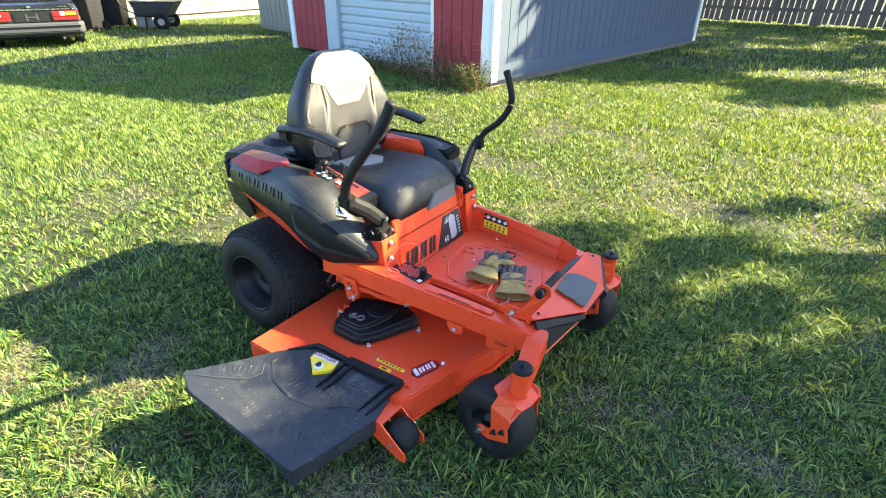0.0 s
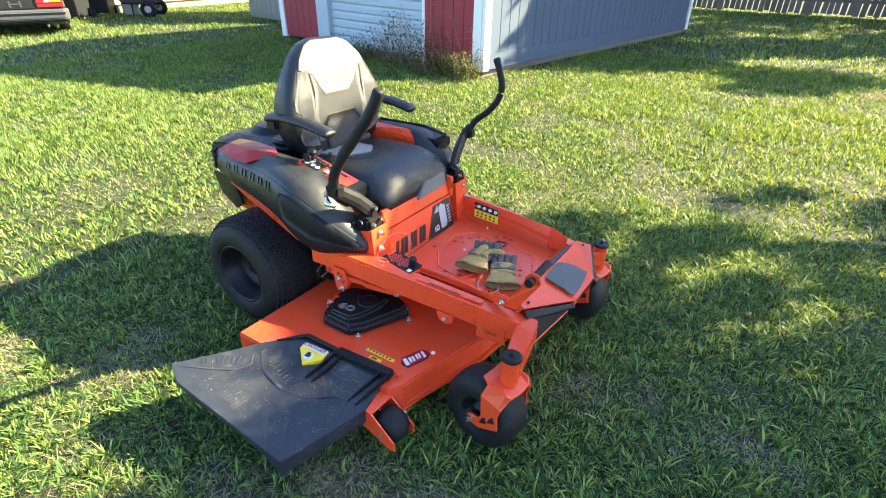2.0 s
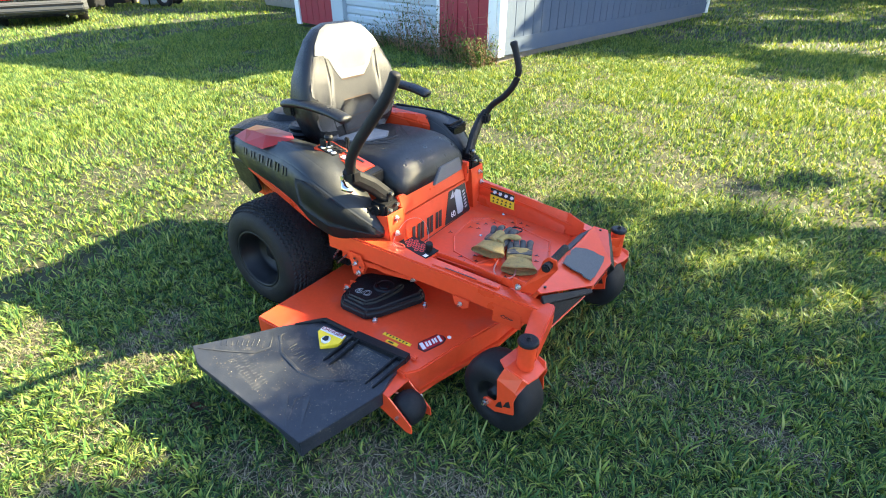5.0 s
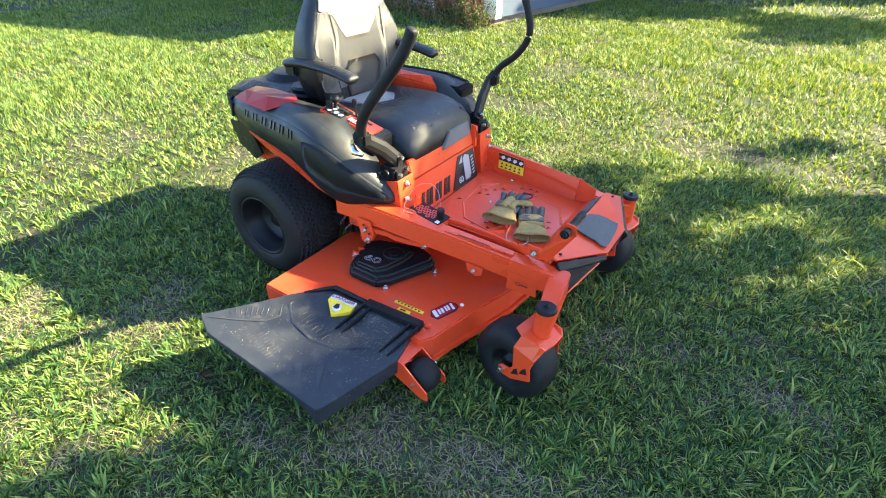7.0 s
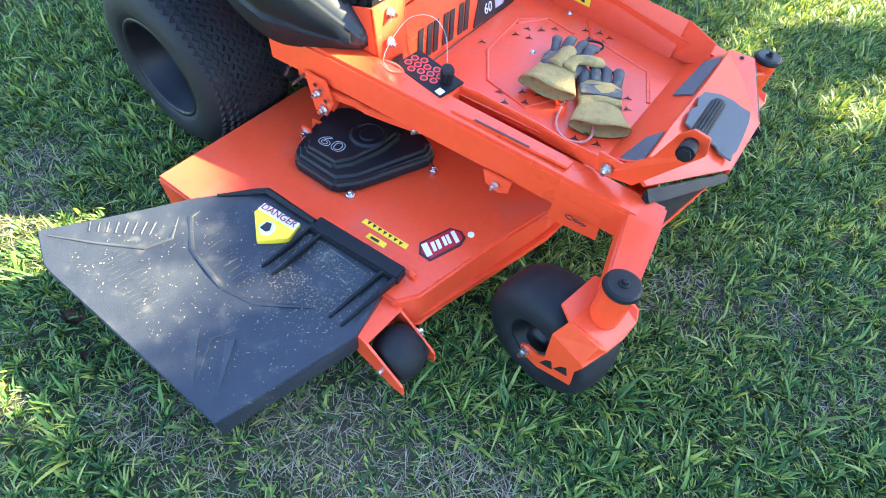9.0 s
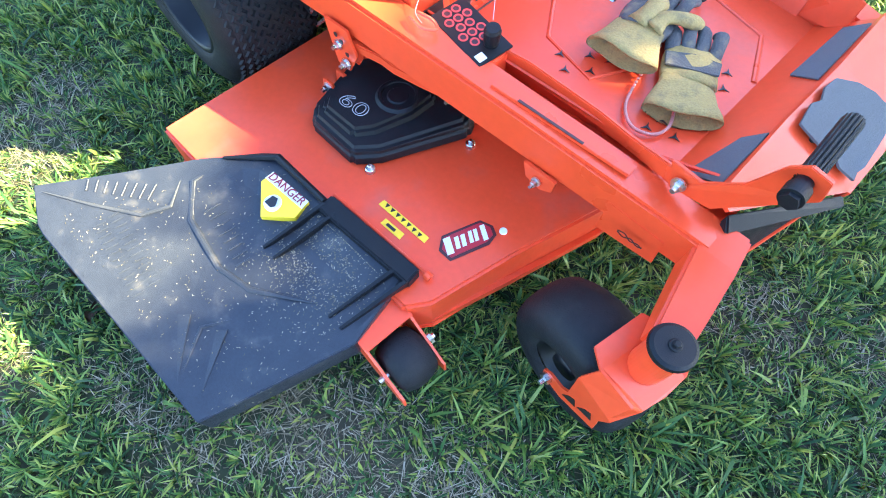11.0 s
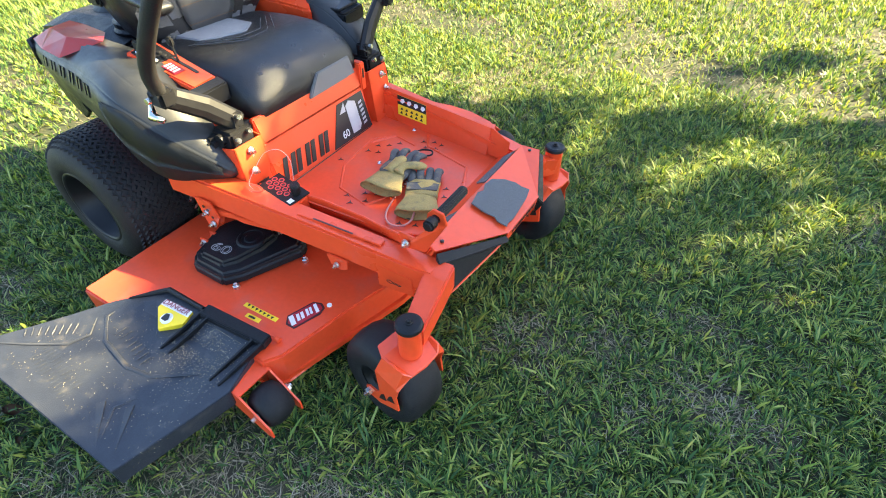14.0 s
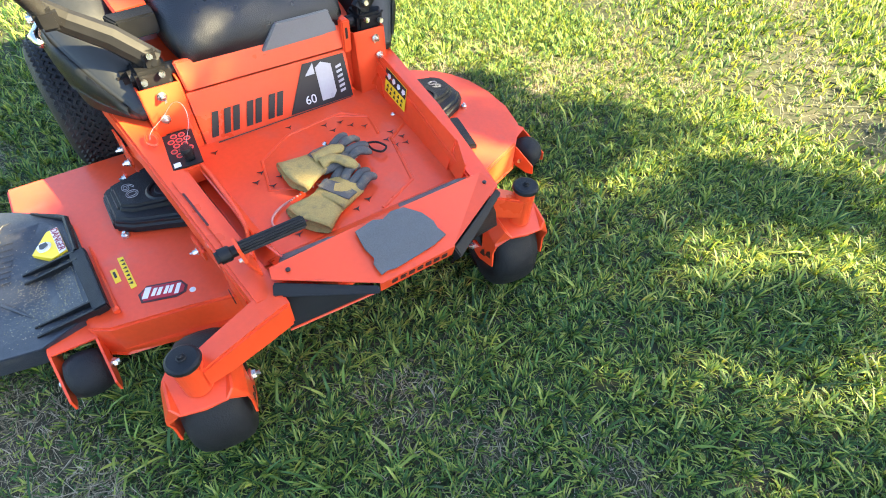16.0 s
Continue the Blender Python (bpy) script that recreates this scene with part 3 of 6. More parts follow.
rail_r = part("frame_rail", rail([(0.10, -0.365, -0.292, 0.398, 0.08), (0.24, -0.350, -0.280, 0.390, 0.08), (0.62, -0.311, -0.247, 0.358, 0.08), (0.955, -0.275, -0.210, 0.322, 0.075)]), ORANGE, mower, "orange box-section frame rail")
rail_l = part("frame_rail", rail([(0.10, 0.400, 0.480, 0.402, 0.08), (0.24, 0.390, 0.465, 0.395, 0.08), (0.62, 0.352, 0.420, 0.372, 0.08), (0.955, 0.305, 0.365, 0.336, 0.075)]), ORANGE, mower, "orange box-section frame rail")
part("gusset", plate([(0.90, -0.283, 0.285), (0.80, -0.293, 0.300), (0.80, -0.293, 0.225), (0.905, -0.282, 0.222)], 0.005, 0.001), ORANGE, rail_r)
part("hair_pin", join(tube(smooth_line([(0.835, -0.3005, 0.266), (0.847, -0.3005, 0.270), (0.859, -0.3005, 0.262), (0.871, -0.3005, 0.267), (0.880, -0.3005, 0.264)]), 0.001, 6), tube(smooth_line([(0.835, -0.3005, 0.264), (0.847, -0.3005, 0.260), (0.859, -0.3005, 0.268), (0.871, -0.3005, 0.262), (0.880, -0.3005, 0.266)]), 0.001, 6)), BLACK_METAL, rail_r, "dark steel hair pin")
part("hanger", join(plate([(0.650, -0.312, 0.285), (0.715, -0.306, 0.28), (0.712, -0.306, 0.250), (0.690, -0.308, 0.240), (0.660, -0.311, 0.252)], 0.006, 0.001), tube([(0.684, -0.320, 0.262), (0.684, -0.29, 0.262)], 0.008, 10)), ORANGE, rail_r)
bolt((0.684, -0.318, 0.262), "y", rail_r, 0.006)
# rear hanger: two drilled plates and the lift link
for dy in (0.0, 0.022):
    part("hanger", join(plate([(0.205, -0.360 + dy, 0.335), (0.262, -0.354 + dy, 0.330), (0.278, -0.352 + dy, 0.278), (0.252, -0.355 + dy, 0.232), (0.222, -0.359 + dy, 0.240)], 0.005, 0.001)), ORANGE, rail_r)
for hx, hz in ((0.250, 0.304), (0.262, 0.282), (0.236, 0.312)):
    part("hanger_hole", disc((hx, -0.3665, hz), 0.005, 0.002, "Y"), BLACK, rail_r)
bolt((0.236, -0.362, 0.288), "y", rail_r, 0.007)
bolt((0.250, -0.362, 0.252), "y", rail_r, 0.008)
part("deck_lug", join(plate([(0.195, -0.386, 0.196), (0.222, -0.384, 0.196), (0.230, -0.382, 0.135), (0.185, -0.386, 0.135)], 0.006, 0.001), plate([(0.195, -0.352, 0.196), (0.222, -0.350, 0.196), (0.230, -0.348, 0.135), (0.185, -0.352, 0.135)], 0.006, 0.001)), ORANGE, deck)
bolt((0.208, -0.390, 0.180), "y", deck, 0.008)
part("lift_link", loft([[(x, y - 0.020, z + 0.010), (x, y + 0.010, z + 0.010), (x, y + 0.010, z - 0.010), (x, y - 0.020, z - 0.010)] for x, y, z in ((0.250, -0.335, 0.292), (0.320, -0.315, 0.286), (0.345, -0.308, 0.276), (0.400, -0.290, 0.268), (0.470, -0.268, 0.262))], 0.002), ORANGE, rail_r)
bolt((0.458, -0.288, 0.262), "y", rail_r)
# crossbeam under the foot pan
part("cross_beam", cube((0.10, -0.30, 0.24), (0.16, 0.42, 0.31), 0.004), ORANGE, mower)
part("cross_beam", cube((0.90, -0.22, 0.255), (0.95, 0.31, 0.295), 0.004), ORANGE, mower)
# slotted top plate on the right rail, and the strip beside the pan
part("rail_cover", slab([(0.55, -0.300, 0.3685), (0.55, -0.274, 0.3685), (0.80, -0.247, 0.3475), (0.80, -0.270, 0.3475)], 0.006, 0.001), ORANGE, rail_r)
part("rail_slot", slab([(0.60, -0.293, 0.3660), (0.60, -0.288, 0.3660), (0.72, -0.275, 0.3560), (0.72, -0.280, 0.3560)], 0.001), DARK_RED, rail_r)

# foot pan
F = 0.297
pan = part("foot_pan", slab([(0.33, -0.255, F), (0.33, 0.375, F), (0.845, 0.322, F), (0.845, -0.215, F)], 0.006), ORANGE_DUSTY, mower, "orange steel foot pan with stamped holes")
part("pan_wall", plate([(0.345, -0.215, F), (0.80, -0.180, F), (0.895, -0.185, F + 0.06), (0.80, -0.205, F + 0.042), (0.345, -0.245, F + 0.062)], 0.004), ORANGE, pan)
part("pan_wall", plate([(0.345, 0.372, F - 0.002), (0.345, 0.398, F + 0.105), (0.80, 0.345, F + 0.09), (0.80, 0.322, F - 0.002)], 0.004, 0.001), ORANGE, pan)
part("pan_wall", plate([(0.80, 0.330, F + 0.0), (0.80, 0.350, F + 0.09), (0.885, 0.312, F + 0.078), (0.885, 0.300, F + 0.02)], 0.004, 0.001), ORANGE, pan)
part("pressed_edge", tube([(0.46, 0.26, F), (0.41, 0.21, F), (0.43, 0.03, F), (0.50, -0.075, F), (0.62, -0.105, F), (0.66, -0.02, F)], 0.0045, 8, 0.7), ORANGE, pan)
part("pressed_edge", tube([(0.42, 0.19, F), (0.47, 0.27, F), (0.56, 0.25, F)], 0.0045, 8, 0.7), ORANGE, pan)
part("pressed_edge", tube([(0.56, 0.335, F), (0.60, 0.27, F), (0.78, 0.22, F), (0.83, 0.10, F)], 0.0055, 8, 0.6), ORANGE, pan)
part("pressed_edge", tube([(0.36, -0.14, F + 0.001), (0.35, 0.28, F + 0.001)], 0.002, 6), DARK_RED, pan)
hole = bmesh.new()
for a in (90, 215, 325):
    hole = join(hole, slab([(0.0024 * math.cos(radians(a + 90)), 0.0024 * math.sin(radians(a + 90)), 0), (0.0024 * math.cos(radians(a - 90)), 0.0024 * math.sin(radians(a - 90)), 0), (0.0115 * math.cos(radians(a)), 0.0115 * math.sin(radians(a)), 0)], 0.0012))
hole_mesh = bpy.data.meshes.new("pan_hole")
hole.to_mesh(hole_mesh)
hole_mesh.materials.append(BLACK)
spots = [(0.545, -0.095), (0.575, -0.12), (0.585, -0.06), (0.61, -0.09), (0.62, -0.045), (0.445, 0.14), (0.455, 0.185), (0.48, 0.15), (0.485, 0.205), (0.51, 0.235), (0.575, 0.285), (0.60, 0.255), (0.61, 0.30), (0.635, 0.265), (0.64, 0.295),
         (0.755, -0.125), (0.765, -0.095), (0.775, -0.06), (0.80, -0.11), (0.79, -0.025), (0.80, 0.045), (0.785, 0.085), (0.40, -0.165), (0.40, 0.05)]
for i, (x, y) in enumerate(spots):
    ob = new("pan_hole", hole_mesh)
    ob.parent = pan
    ob.matrix_basis = pose(x, y, F + 0.0028, 0, 0, 20 + 7 * (i % 3))
for x, y in ((0.50, 0.338), (0.52, 0.10)):
    part("rivet", lathe([(0, 0.006), (0.005, 0.004), (0.008, 0.0)], (x, y, F), "Z", 14), STEEL, pan)

# sloped strip and faceted tread plate at the front
part("toe_strip", plate([(0.830, -0.200, F - 0.002), (0.912, -0.205, F + 0.062), (0.918, 0.318, F + 0.066), (0.835, 0.318, F - 0.002)], 0.004), ORANGE, mower)
strip = [((0.852, -0.175), (0.903, -0.195), (0.906, -0.06), (0.880, -0.075)), ((0.868, 0.12), (0.907, 0.10), (0.911, 0.290), (0.880, 0.285))]
for q in strip:
    part("grip_pad", plate([(x, y, F + (x - 0.8325) * 0.80 + 0.0036) for x, y in q], 0.003), GRIP, mower, "grey abrasive grip pad")
TR = {"bl": (0.918, 0.330, 0.366), "br": (0.912, -0.218, 0.362), "tl": (0.975, 0.338, 0.362), "tr": (0.938, -0.226, 0.356), "fl": (1.052, 0.152, 0.331), "fr": (1.047, -0.040, 0.327), "ml": (0.918, 0.150, 0.370), "mr": (0.912, -0.035, 0.368)}
vs = list(TR)
up = [TR[k] for k in vs]
dn = [(x - 0.004, y, z - 0.006) for x, y, z in up]
fs = [("mr", "fr", "fl", "ml"), ("br", "tr", "fr"), ("br", "fr", "mr"), ("bl", "fl", "tl"), ("bl", "ml", "fl")]
faces = [tuple(vs.index(k) for k in f) for f in fs] + [tuple(vs.index(k) + 8 for k in f[::-1]) for f in fs]
loop = [vs.index(k) for k in ("mr", "br", "tr", "fr", "fl", "tl", "bl", "ml")]
faces += [(a, a + 8, b + 8, b) for a, b in zip(loop, loop[1:] + loop[:1])]
tread = part("tread_plate", hull(up + dn, faces), ORANGE, mower, "orange faceted tread plate with a worn grey pad")
PAD = [(0.930, -0.028), (0.923, 0.020), (0.931, 0.040), (0.922, 0.066), (0.926, 0.098), (0.956, 0.128), (0.985, 0.140), (1.004, 0.139), (1.026, 0.146), (1.034, 0.110), (1.038, 0.060), (1.041, 0.005), (1.037, -0.014), (1.040, -0.030), (1.012, -0.033), (1.000, -0.024), (0.975, -0.031)]
part("grip_pad", plate([(x, y, 0.3712 - 0.303 * (x - 0.930) + 0.010 * y) for x, y in PAD], 0.004), GRIP, tread, "worn grey grip pad")
part("front_lip", plate([TR["fr"], TR["fl"], (1.046, 0.150, 0.298), (1.041, -0.038, 0.294)], 0.004), ORANGE, tread)
for k in range(7):
    y = -0.012 + k * 0.0215
    part("lip_print", plate([(1.0498 + 0.026 * (y + 0.04), y, 0.320), (1.0498 + 0.026 * (y + 0.04), y + 0.014, 0.320), (1.0478 + 0.026 * (y + 0.04), y + 0.014, 0.308), (1.0478 + 0.026 * (y + 0.04), y, 0.308)], 0.002), DARK_RED, tread)
for a, b in (("tr", "fr"), ("fl", "tl")):
    p, q = Vector(TR[a]), Vector(TR[b])
    o = (q - p).cross(Vector((0, 0, 1))).normalized() * 0.012
    bm = hull([p + Vector((0, 0, -0.007)), q + Vector((0, 0, -0.007)), q + o * 1.3 + Vector((0, 0, -0.018)), p + o * 1.8 + Vector((0, 0, -0.030)), p - o * 0.3 + Vector((0, 0, -0.068)), q - o * 0.4 + Vector((0, 0, -0.040))],
              [(0, 1, 2, 3), (3, 2, 5, 4), (0, 4, 5, 1), (0, 3, 4), (1, 5, 2)], 0.003)
    part("rubber_fin", bm, PLASTIC, tread, "black rubber edge guard")
part("mud_flap", plate([(0.955, -0.222, 0.325), (0.985, -0.228, 0.238), (1.030, -0.045, 0.282), (1.028, -0.045, 0.305)], 0.004), PLASTIC, tread, "black mud flap with orange edge")
part("mud_flap", plate([(1.030, 0.160, 0.305), (1.032, 0.160, 0.282), (1.000, 0.335, 0.245), (0.972, 0.335, 0.330)], 0.004), PLASTIC, tread)
part("flap_edge", tube([(0.986, -0.229, 0.236), (1.032, -0.045, 0.280)], 0.003, 6), ORANGE, tread)
for x, y, z in ((0.935, -0.188, 0.3615), (0.950, 0.318, 0.3655), (0.960, -0.02, 0.358)):
    part("screw", disc((x, y, z - 0.004), 0.005, 0.005), BLACK, tread)

# deck-lift pedal: arm, bracket and ribbed bar
arm = part("lift_pedal", plate([(0.835, -0.236, 0.385), (0.850, -0.236, 0.338), (0.915, -0.238, 0.350), (0.995, -0.268, 0.490), (0.988, -0.272, 0.522), (0.962, -0.272, 0.526), (0.945, -0.268, 0.505), (0.925, -0.252, 0.435), (0.885, -0.240, 0.385)], 0.006, 0.001), ORANGE, mower, "orange lift pedal arm with black ribbed bar")
bm = lathe([(0, 0), (0.0105, 0)] + [(0.0105, 0.142), (0, 0.142)], (0.968, -0.285, 0.502), "Y", 20)
for k in range(14):
    a = 2 * math.pi * k / 14
    part("bar_rib", tube([(0.968 + 0.0108 * math.cos(a), -0.268, 0.502 + 0.0108 * math.sin(a)), (0.968 + 0.0108 * math.cos(a), -0.146, 0.502 + 0.0108 * math.sin(a))], 0.0021, 6), PLASTIC, arm)
part("pedal_bar", bm, PLASTIC, arm, "black ribbed rubber bar")
part("pedal_nut", join(disc((0.968, -0.300, 0.502), 0.014, 0.020, "Y"), disc((0.968, -0.306, 0.502), 0.011, 0.008, "Y", sides=6)), PLASTIC, arm)
bolt((0.862, -0.243, 0.362), "y", arm, 0.008)
# thin link bar along the pan
part("lift_bar", loft([[(x, y - 0.004, z + h), (x, y + 0.004, z + h), (x, y + 0.004, z - h), (x, y - 0.004, z - h)] for x, y, z, h in ((0.500, -0.224, 0.356, 0.013), (0.56, -0.216, 0.354, 0.015), (0.70, -0.208, 0.344, 0.015), (0.76, -0.210, 0.340, 0.014), (0.862, -0.232, 0.358, 0.016))], 0.002), ORANGE, mower, "flat orange lift bar")

# front casters


def caster(px, py, top, yaw, arm_from):
    """Swivel caster: tube with rubber cap, arched fork and a fat smooth wheel trailing behind the pivot."""
    P = pose(px, py, 0, 0, 0, yaw)
    head = part("caster_head", moved(lathe([(0, 0.226), (0.028, 0.226), (0.028, top - 0.016), (0.025, top - 0.013), (0, top - 0.013)], (0, 0, 0), "Z", 32), P), ORANGE, mower, "orange caster tube with black cap")
    part("caster_arm", loft([[(x - w, yy, z), (x + w, yy, z), (x + w, yy, z - d), (x - w, yy, z - d)] for x, yy, z, w, d in arm_from], 0.005), ORANGE, head)
    part("cap", moved(lathe([(0, 0.0), (0.032, 0.0), (0.0335, 0.004), (0.032, 0.010), (0.027, 0.013), (0, 0.014)], (0, 0, top - 0.014), "Z", 32), P), PLASTIC, head, "round black rubber cap")
    part("cap_bolt", moved(join(disc((0, 0, top - 0.001), 0.009, 0.004), disc((0, 0, top + 0.003), 0.0055, 0.006, sides=6)), P), BLACK_METAL, head)
    # arched fork: flat crown, sloping shoulders and a cheek on each side down to the axle
    bm = slab([(-0.062, -0.048, 0.238), (-0.030, -0.064, 0.236), (0.034, -0.060, 0.228), (0.046, -0.046, 0.214), (0.050, 0.0, 0.212), (0.046, 0.046, 0.214), (0.034, 0.060, 0.228), (-0.030, 0.064, 0.236), (-0.062, 0.048, 0.238)], 0.006, 0.001)
    for s in (-1, 1):
        a, b = s * 0.062, s * 0.080
        shoulder = [(-0.030, s * 0.064, 0.236), (0.034, s * 0.060, 0.228), (0.046, s * 0.046, 0.214), (0.034, b, 0.176), (0.028, b, 0.182), (-0.042, b, 0.192)]
        cheek = [(-0.042, b, 0.192), (0.028, b, 0.182), (0.034, b, 0.176), (0.024, b, 0.140), (0.030, b, 0.092), (-0.040, b, 0.054), (-0.072, b, 0.054), (-0.088, b, 0.064), (-0.090, b, 0.080), (-0.076, b, 0.092), (-0.048, b, 0.094), (-0.036, b, 0.108)]
        for poly in (shoulder, cheek):
            vv = [bm.verts.new(p) for p in poly]
            v2 = [bm.verts.new((x, y - s * 0.005, z)) for x, y, z in poly]
            bm.faces.new(vv)
            bm.faces.new(v2[::-1])
            for k in range(len(poly)):
                bm.faces.new((vv[k], v2[k], v2[(k + 1) % len(poly)], vv[(k + 1) % len(poly)]))
        for hx, hz in ((-0.026, 0.088), (0.004, 0.110)):
            part("fork_cutout", moved(plate([(hx - 0.014, b + s * 0.0012, hz - 0.010), (hx + 0.014, b + s * 0.0012, hz + 0.004), (hx + 0.006, b + s * 0.0012, hz + 0.026), (hx - 0.005, b + s * 0.0012, hz + 0.014)], 0.001), P), BLACK, head)
        part("axle_bolt", moved(join(tube([(-0.076, b, 0.073), (-0.076, b + s * 0.010, 0.073)], 0.011, 6), tube([(-0.076, b, 0.073), (-0.076, b + s * 0.020, 0.073)], 0.0055, 8)), P), STEEL, head, "zinc axle nut")
    bmesh.ops.recalc_face_normals(bm, faces=bm.faces)
    part("fork", moved(bm, P), ORANGE, head, "bent orange steel fork")
    r, h = 0.136, 0.067
    prof = [(0.060, -h + 0.010), (0.070, -h + 0.002), (0.092, -h), (0.114, -h + 0.005), (0.127, -h + 0.016), (0.134, -0.03), (r, 0), (0.134, 0.03), (0.127, h - 0.016), (0.114, h - 0.005), (0.092, h), (0.070, h - 0.002), (0.060, h - 0.010)]
    part("tyre", moved(lathe(prof, (-0.074, 0, 0.074), "Y", 56), P), RUBBER, head, "smooth black caster tyre", True)
    rp = [(0.062, -h + 0.012), (0.056, -h + 0.016), (0.048, -0.022), (0.030, -0.018), (0.026, -0.050), (0.0, -0.050)]
    part("rim", moved(join(lathe(rp, (-0.074, 0, 0.074), "Y", 32), lathe([(u, -v) for u, v in rp], (-0.074, 0, 0.074), "Y", 32)), P), RIM, head, "black wheel rim", True)


caster(0.994, -0.430, 0.330, -11.5, [(0.955, -0.215, 0.326, 0.034, 0.075), (0.966, -0.275, 0.320, 0.034, 0.075), (0.982, -0.36, 0.304, 0.030, 0.068), (0.992, -0.415, 0.292, 0.027, 0.055)])
caster(1.0, 0.414, 0.346, -13.0, [(0.948, 0.32, 0.330, 0.030, 0.07), (0.965, 0.35, 0.325, 0.030, 0.07), (0.998, 0.400, 0.312, 0.027, 0.06)])

# rear wheels


def rear_wheel(y0, side):
    c = (-0.208, y0, 0.206)
    r, w = 0.236, 0.124
    half = [(0.122, w - 0.018), (0.127, w - 0.006), (0.142, w), (0.165, w + 0.001), (0.188, w - 0.005), (0.206, w - 0.018), (0.219, w - 0.038), (0.227, 0.055), (r - 0.006, 0.028)]
    prof = [(a, -b) for a, b in half] + [(r - 0.005, 0.0)] + half[::-1]
    tyre = part("rear_tyre", lathe(prof, c, "Y", 72), RUBBER, mower, "wide black turf tyre with wavy tread", True)
    # tread: rows of slanting lugs
    vs, fs = [], []
    rows, n = 15, 132
    for j in range(rows):
        h = -w + 0.026 + (2 * w - 0.052) * j / (rows - 1)
        q = max(0.0, abs(h) - 0.050) / (w - 0.018 - 0.050)
        rad = r - 0.005 - 0.030 * q ** 2.2
        first = len(vs)
        for k in range(n):
            a = 2 * math.pi * (k + 0.6 * (j % 2)) / n
            sway = 0.0048 if k % 2 else -0.0048
            for dr, dh in ((-0.003, -0.0068), (0.0026, -0.0050), (0.0026, 0.0050), (-0.003, 0.0068)):
                vs.append((c[0] + (rad + dr) * math.cos(a), c[1] + h + sway + dh, c[2] + (rad + dr) * math.sin(a)))
        for k in range(n):
            p, q = first + 4 * k, first + 4 * ((k + 1) % n)
            fs += [(p + i, q + i, q + i + 1, p + i + 1) for i in range(3)]
    me = bpy.data.meshes.new("tread")
    me.from_pydata(vs, [], fs)
    me.materials.append(RUBBER)
    lugs = new("tread", me)
    lugs.parent = tyre
    rp = [(0.130, -w + 0.018), (0.127, -w + 0.006), (0.120, -w + 0.005), (0.116, -w + 0.012), (0.113, -w + 0.040), (0.104, -w + 0.048), (0.101, -w + 0.085), (0.094, -w + 0.094), (0.074, -w + 0.098), (0.066, -w + 0.108), (0.046, -w + 0.104), (0.034, -w + 0.100), (0.032, -w + 0.076), (0.0, -w + 0.074)]
    rim = part("rim", lathe([(a, b if side > 0 else -b) for a, b in rp], c, "Y", 48), RIM, tyre, "black steel wheel rim", True)
    for k in range(5):
        a = 2 * math.pi * k / 5
        part("lug_nut", disc((c[0] + 0.055 * math.cos(a), c[1] + (-w + 0.088 if side > 0 else w - 0.102), c[2] + 0.055 * math.sin(a)), 0.008, 0.014, "Y", sides=6), BLACK_METAL, tyre)


rear_wheel(-0.362, 1)
rear_wheel(0.522, -1)
part("drive_axle", join(cube((-0.25, -0.25, 0.17), (-0.10, 0.41, 0.30), 0.02), tube([(-0.185, -0.3, 0.232), (-0.185, 0.46, 0.232)], 0.04, 16)), BLACK_METAL, mower, "black drive housing")
part("hydro_pump", join(cube((0.0, -0.26, 0.16), (0.09, -0.14, 0.32), 0.015), tube([(0.045, -0.25, 0.24), (0.045, -0.30, 0.24)], 0.03, 14), tube([(0.02, -0.30, 0.27), (0.11, -0.31, 0.29)], 0.008, 8)), BLACK_METAL, mower, "dark oily drive parts")
part("drive_bracket", join(tube([(0.05, -0.30, 0.22), (0.10, -0.29, 0.30)], 0.005, 6), tube([(0.08, -0.31, 0.21), (0.13, -0.30, 0.26)], 0.004, 6)), STEEL, mower)

# body frame behind the rails
body = part("rear_frame", loft([[(x, -0.22, z1), (x, 0.38, z1), (x, 0.38, z0), (x, -0.22, z0)] for x, z0, z1 in ((-0.50, 0.34, 0.50), (-0.10, 0.30, 0.52), (0.12, 0.30, 0.50), (0.30, 0.30, 0.42))], 0.008), ORANGE, mower, "orange welded rear frame")
part("side_panel", plate([(-0.44, -0.285, 0.50), (-0.12, -0.345, 0.47), (0.02, -0.36, 0.40), (0.10, -0.34, 0.36), (-0.06, -0.30, 0.36), (-0.36, -0.27, 0.44)], 0.006), ORANGE, body)
part("side_panel", plate([(-0.44, 0.445, 0.50), (-0.12, 0.505, 0.47), (0.02, 0.52, 0.40), (0.10, 0.50, 0.36), (-0.06, 0.46, 0.36), (-0.36, 0.43, 0.44)], 0.006), ORANGE, body)

# engine under its black cover at the rear
eng = part("engine", join(cube((-0.74, -0.10, 0.34), (-0.42, 0.28, 0.52), 0.02), lathe([(0, 0.06), (0.09, 0.055), (0.12, 0.03), (0.125, 0.0)], (-0.56, 0.09, 0.60), "Z", 32)), BLACK_METAL, mower, "black engine behind the seat")
for k in range(7):
    part("cooling_fin", cube((-0.735 + 0.04 * k, -0.13, 0.37), (-0.725 + 0.04 * k, -0.095, 0.50), 0.001), BLACK_METAL, eng)
part("engine_cover", loft([[(x, -0.16, z), (x, -0.06, z + 0.025), (x, 0.24, z + 0.025), (x, 0.34, z), (x, 0.34, z - 0.08), (x, -0.16, z - 0.08)] for x, z in ((-0.74, 0.585), (-0.66, 0.600), (-0.40, 0.610), (-0.28, 0.590))], 0.01), PLASTIC, eng, "black ribbed engine cover")
